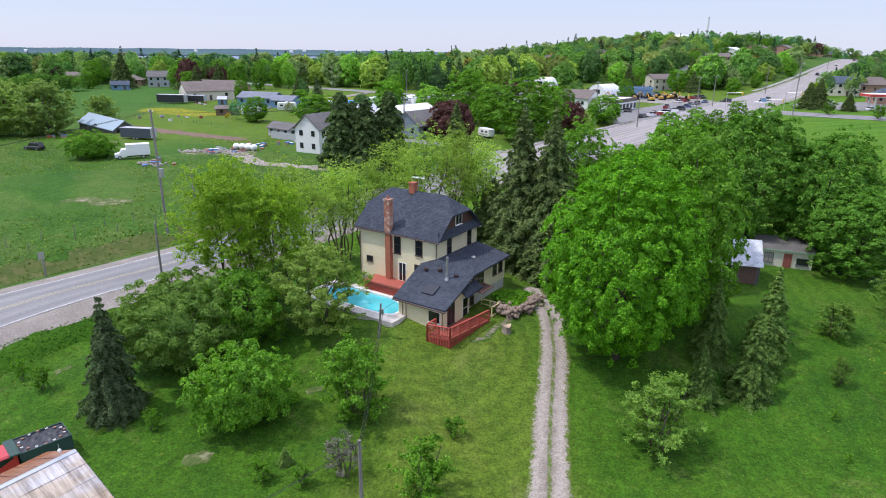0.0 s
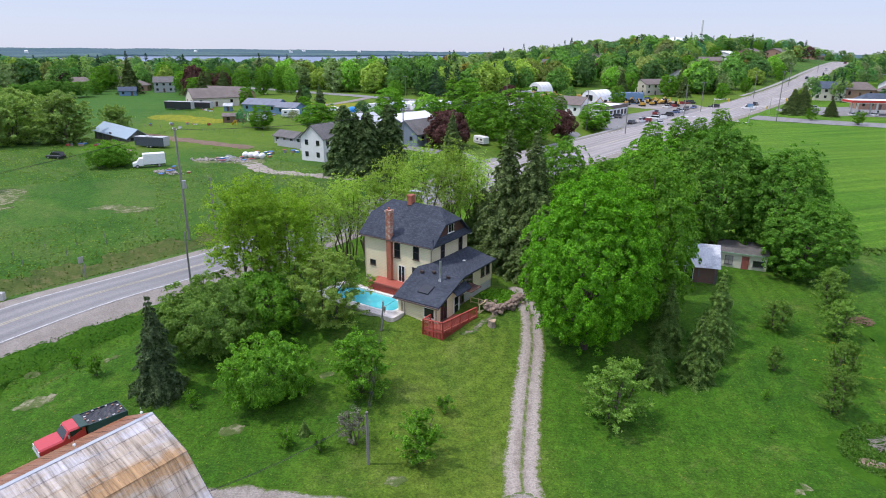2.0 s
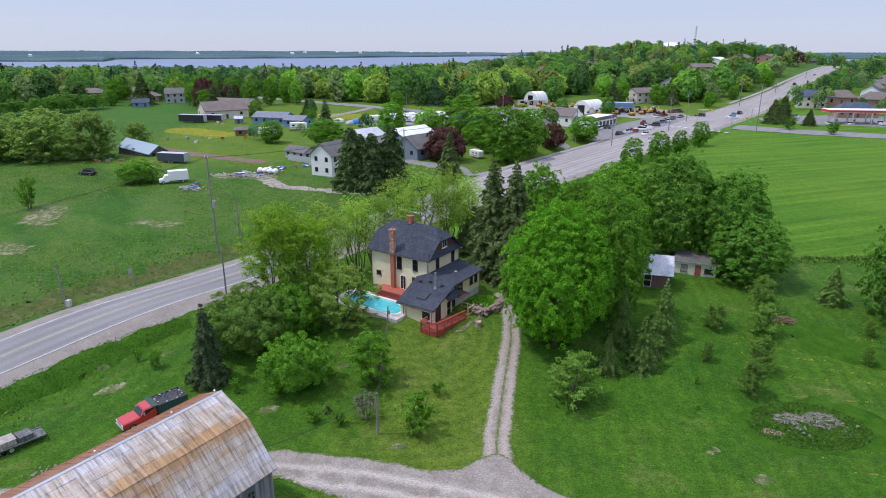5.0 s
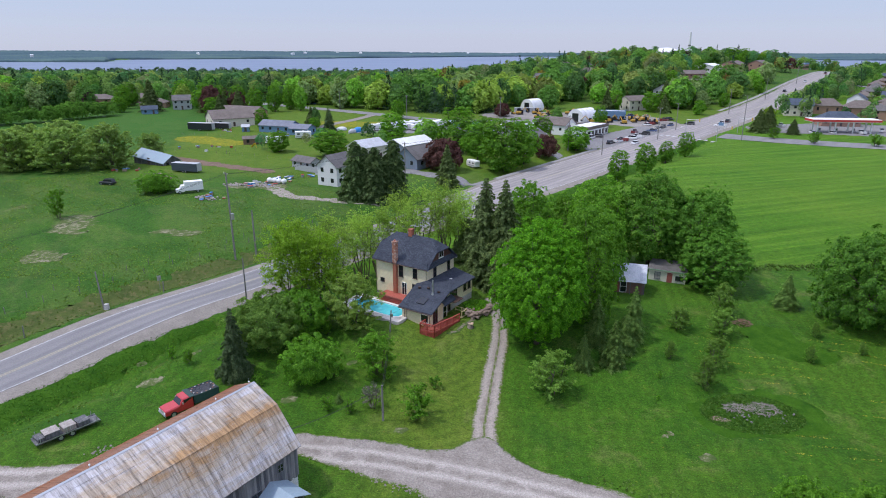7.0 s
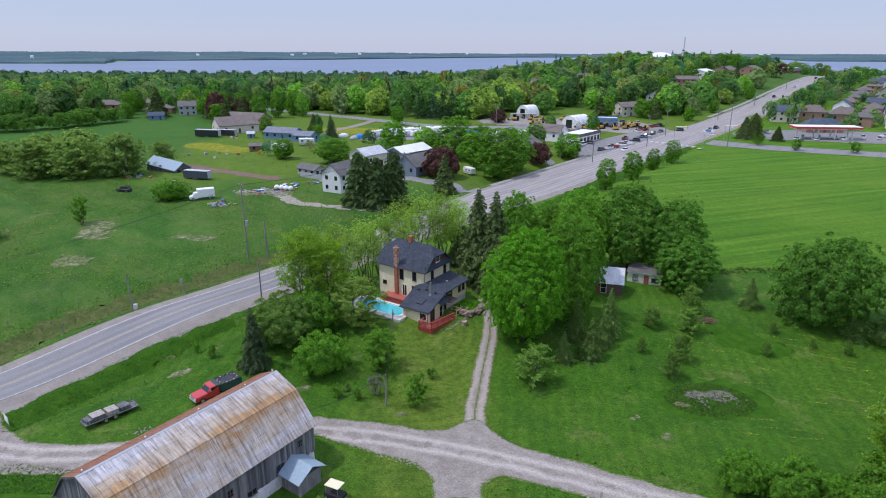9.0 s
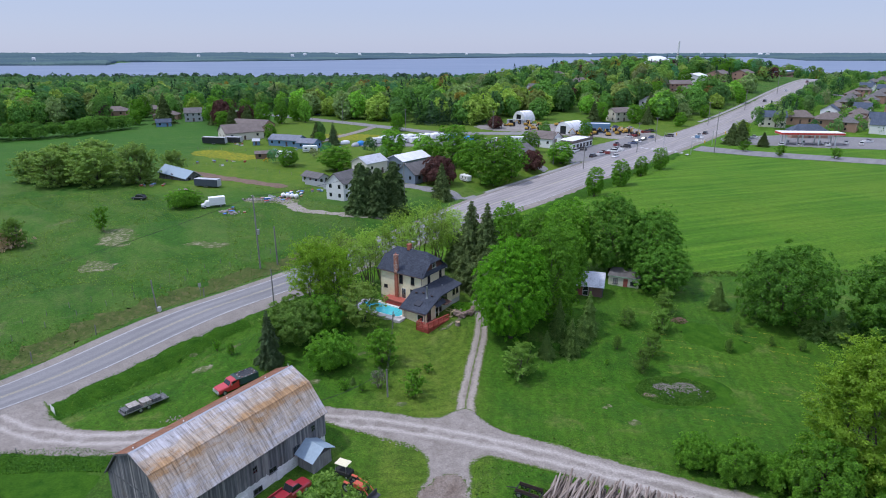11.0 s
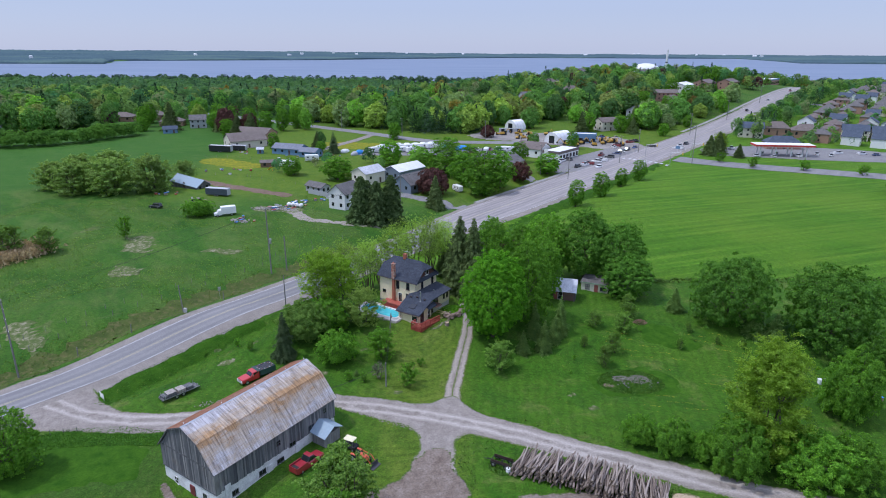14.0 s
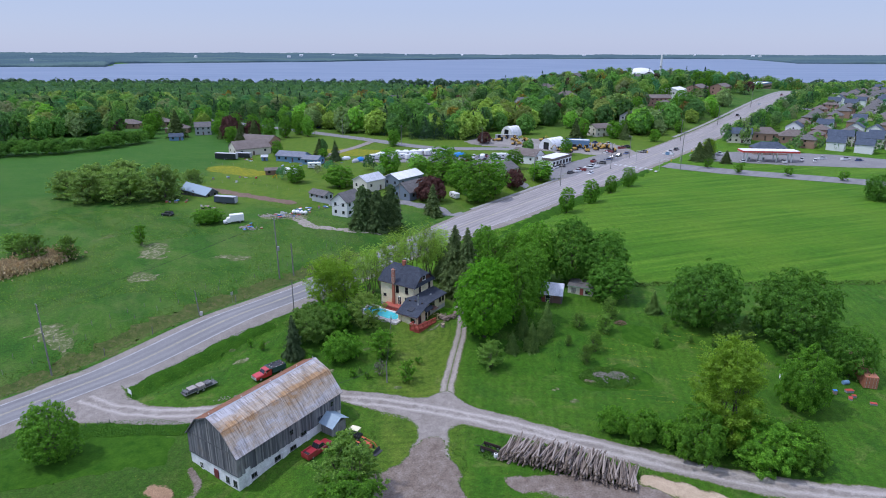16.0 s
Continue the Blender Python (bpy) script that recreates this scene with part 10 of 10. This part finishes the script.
board_fence(-46.5, 163.5, -37, 156.5, 1.8, W_GREY, "grey board fence beside the garden shed")
board_fence(24, 199, 31, 192, 1.6, WHITE, "white board fence by the house drive")

# junk in the long grass and in the gardens
tints = [plain("junk_blue", (0.05, 0.2, 0.5), 0.6), plain("junk_red", (0.4, 0.06, 0.04), 0.7), plain("junk_white", (0.7, 0.7, 0.68), 0.7, dirt=0.4), plain("junk_wood", (0.3, 0.22, 0.15), 0.9, var=0.3), plain("junk_grey", (0.25, 0.25, 0.26), 0.8)]
words = ["blue plastic crate in the grass", "rusty red metal box in the grass", "white discarded panel in the grass", "weathered timber stack in the grass", "grey metal crate in the grass"]
rj = random.Random(12)
for cx, cy, n, sp in ((-60, 126, 6, 4), (-50, 141, 12, 8), (-44, 150, 8, 6), (-98, 160, 7, 6), (-84, 152, 4, 4), (-88, 205, 8, 9), (-68, 232, 8, 9), (-52, 240, 7, 7), (-96, 246, 5, 6), (84, 28, 5, 3), (-36, 153, 5, 4)):
    for _ in range(n):
        k = rj.randrange(5)
        x, y = cx + rj.gauss(0, sp * 0.5), cy + rj.gauss(0, sp * 0.5)
        w, d, h = rj.uniform(0.5, 1.7), rj.uniform(0.4, 1.0), rj.uniform(0.2, 0.8)
        e = thing("crate", x, y, hz(x, y), rj.uniform(0, 180), words[k], "crate")
        part("body", boxes((-w / 2, -d / 2, -0.05, w / 2, d / 2, h), bevel=0.03), tints[k], e)
        part("lid", boxes((-w / 2 - 0.03, -d / 2 - 0.03, h, w / 2 + 0.03, d / 2 + 0.03, h + 0.06), bevel=0.01), tints[(k + 2) % 5], e)

# more stock on the dealer's yard and the lots
for k in range(22):
    x, y = 36 + rj.uniform(0, 66), 0
    y = 306 - (x - 36) * 0.45 + rj.uniform(-13, 13)
    if math.hypot(x - 64, y - 284) > 10 and math.hypot(x - 46, y - 330) > 14 and math.hypot(x - 83, y - 284) > 9:
        again(dg, x, y, rj.uniform(0, 360), rj.uniform(0.55, 0.95))
for x, y, rz in ((98, 270, 120), (101, 274, 120), (95, 266, 120), (108, 281, 30), (112, 284, 30), (66, 216, 52), (70, 219, 52), (92, 248, 150), (95, 252, 150), (216, 248, 20), (222, 246, 20), (156, 262, 85), (150, 258, 85), (-30, 256, 80), (-26, 257, 80)):
    park(x, y, rz)
for k in range(7):
    again(cv, -28 + k * 4.2, 258 + k * 0.9, 80 + rj.uniform(-8, 8), rj.uniform(0.85, 1.05), label="white caravan parked on the sales lot")

# garden trees round the village houses
for x, y, s, w in ((16, 206, 0.9, 0.6), (-20, 216, 1.1, 0.62), (-84, 258, 0.6, 0.45), (-58, 250, 0.5, 0.3), (40, 226, 0.8, 0.5), (72, 262, 0.6, 0.5), (112, 318, 0.9, 0.55), (94, 322, 0.8, 0.6), (122, 330, 0.8, 0.5), (150, 352, 0.8, 0.55), (166, 372, 0.9, 0.6), (190, 400, 0.8, 0.5), (-24, 292, 0.7, 0.5), (-90, 340, 0.9, 0.7), (134, 304, 0.6, 0.4), (160, 336, 0.6, 0.4), (206, 392, 0.7, 0.5)):
    again(street, x, y, x * 11, s, w, label="broad green garden tree near the houses")
for x, y, s, w in ((88, 316, 0.9, 0.7), (128, 342, 1.0, 0.8), (118, 312, 0.8, 0.55), (-62, 262, 0.7, 0.5), (-112, 284, 0.9, 0.7)):
    again(far_spruce, x, y, x, s, w, label="dark spruce near the houses")
for x, y, s in ((142, 352, 0.8), (172, 396, 0.9), (98, 334, 0.7), (30, 300, 0.7)):
    again(purple, x, y, x * 5, s, s, label="purple-leaved garden tree beside a house")
for x, y, s, w in ((-140, 331, 0.9, 0.6), (-171, 336, 0.8, 0.5), (-190, 343, 1.0, 0.7), (-146, 353, 0.9, 0.75), (-124, 306, 0.8, 0.5), (-182, 322, 0.8, 0.45), (-118, 330, 1.0, 0.75), (-134, 344, 0.9, 0.7), (-196, 362, 1.1, 0.75), (-164, 362, 1.0, 0.8), (-104, 316, 0.9, 0.7), (-96, 326, 0.8, 0.75)):
    again(street, x, y, x * 11, s, w, label="broad green garden tree near the houses")
for x, y, s, w in ((-166, 326, 1.3, 0.95), (-122, 318, 0.8, 0.62), (-112, 312, 1.0, 0.7)):
    again(far_spruce, x, y, x, s, w, label="dark spruce near the houses")
for x, y, s, w in ((168, 402, 0.8, 0.55), (186, 416, 0.9, 0.6), (196, 438, 0.9, 0.62), (214, 452, 0.8, 0.55), (190, 456, 1.0, 0.7), (236, 500, 0.9, 0.6), (252, 516, 0.8, 0.6), (270, 530, 0.9, 0.6), (216, 500, 1.0, 0.75), (150, 400, 1.0, 0.75), (136, 388, 0.9, 0.7), (240, 520, 1.1, 0.8), (262, 545, 1.0, 0.75), (285, 556, 0.8, 0.55), (156, 378, 0.7, 0.45), (228, 466, 0.6, 0.4)):
    again(street, x, y, x * 7, s, w, label="green garden tree on the roadside slope")


def brush_heap(x, y, w, d, h, n, seed, label, tint):
    """A low mound of dead sticks and prunings, lying every way."""
    rb = random.Random(seed)
    e = thing("brush_heap", x, y, hz(x, y), 0, label, "brush heap")
    bm = bmesh.new()
    for _ in range(n):
        a, k = rb.uniform(0, 2 * math.pi), math.sqrt(rb.random())
        u, v = math.cos(a) * k * w, math.sin(a) * k * d
        z = h * (1 - k * k) * rb.uniform(0.5, 1.05) + 0.04
        b, ln = rb.uniform(0, math.pi), rb.uniform(0.4, 1.3)
        o = Vector((math.cos(b) * ln / 2, math.sin(b) * ln / 2, rb.uniform(-0.15, 0.15)))
        tube(bm, Vector((u, v, z)) - o, Vector((u, v, z)) + o, rb.uniform(0.015, 0.045), 0.012, 4)
    part("sticks", bm, tint, e)["kind"] = "stuff"
    r_ = []
    bm = bmesh.new()
    for k, zz in ((1.0, -0.1), (0.75, h * 0.4), (0.35, h * 0.75)):
        r_.append([bm.verts.new((math.cos(2 * math.pi * i / 16) * w * k * rb.uniform(0.9, 1.1), math.sin(2 * math.pi * i / 16) * d * k * rb.uniform(0.9, 1.1), zz + rb.uniform(-0.04, 0.04))) for i in range(16)])
    for a, c in zip(r_[:-1], r_[1:]):
        for i in range(16):
            bm.faces.new((a[i], a[(i + 1) % 16], c[(i + 1) % 16], c[i]))
    bm.faces.new(r_[-1])
    part("mound", bm, LUSH, e, "weedy green mound under the sticks", smooth=True)


DEAD = stony("dead_wood", [(0.3, (0.18, 0.155, 0.13)), (0.7, (0.36, 0.325, 0.29))], 2, 12)
brush_heap(41.2, 36.6, 2.0, 1.3, 0.55, 260, 71, "grey heap of dead branches and rubble", DEAD)
brush_heap(38.0, 36.9, 1.5, 0.9, 0.4, 150, 72, "small grey heap of prunings", DEAD)
brush_heap(47.0, 56.0, 1.3, 1.0, 0.7, 160, 73, "brown heap of old branches in the orchard", stony("rotten_wood", [(0.3, (0.16, 0.09, 0.065)), (0.7, (0.3, 0.19, 0.14))], 2, 12))
field("bare_earth", [(34.9, 34.6), (36.2, 34.1)], [0.7, 0.6], tracked("pale_earth", [(0.3, (0.22, 0.155, 0.11)), (0.7, (0.32, 0.24, 0.18))], 99.0, (0.3, 0.2, 0.15), (0.06, 0.11, 0.016), 1, 8), "bare pale earth beside the heap", "dirt", 0.3, 0.07, 0.12, 1.4)


def old_wagon():
    e = thing("farm_wagon", 13.6, 11.6, hz(13.6, 11.6), -28, "abandoned dark steel farm wagon overgrown with weeds", "wagon")
    part("frame", boxes((-1.6, -0.75, 0.55, 1.6, -0.65, 0.7), (-1.6, 0.65, 0.55, 1.6, 0.75, 0.7), (-1.6, -0.65, 0.55, -1.5, 0.65, 0.7), (1.5, -0.65, 0.55, 1.6, 0.65, 0.7), (-0.05, -0.65, 0.56, 0.05, 0.65, 0.68)), BLACK, e)
    for v in (-0.72, 0.66):
        part("side_board", boxes((-1.5, v, 0.72, 1.5, v + 0.05, 1.1)), DARK, e)
    part("drawbar", tube(bmesh.new(), (-1.6, 0, 0.6), (-2.9, 0, 0.25), 0.06, n=6), BLACK, e)
    for u in (-1.0, 1.0):
        for v in (-0.85, 0.85):
            wheel(e, u, v, 0.38, 0.16)
    t = thing("plastic_tank", 14.4, 9.9, hz(14.4, 9.9), 10, "small dirty white plastic tank in the weeds", "tank")
    part("tank", tube(bmesh.new(), (0, 0, -0.05), (0, 0, 0.8), 0.36, 0.33, 14), WHITE, t)
    part("cap", tube(bmesh.new(), (0, 0, 0.8), (0, 0, 0.9), 0.14, n=10), BLACK, t)


old_wagon()
tufts("wagon_weeds", 74, (11, 8, 18, 14), 2600, 0.14, "heap", "rank weeds round the old wagon", lambda x, y: np.hypot((x - 14.2) / 2.6, (y - 11.2) / 2.0) < 1, 2.2)
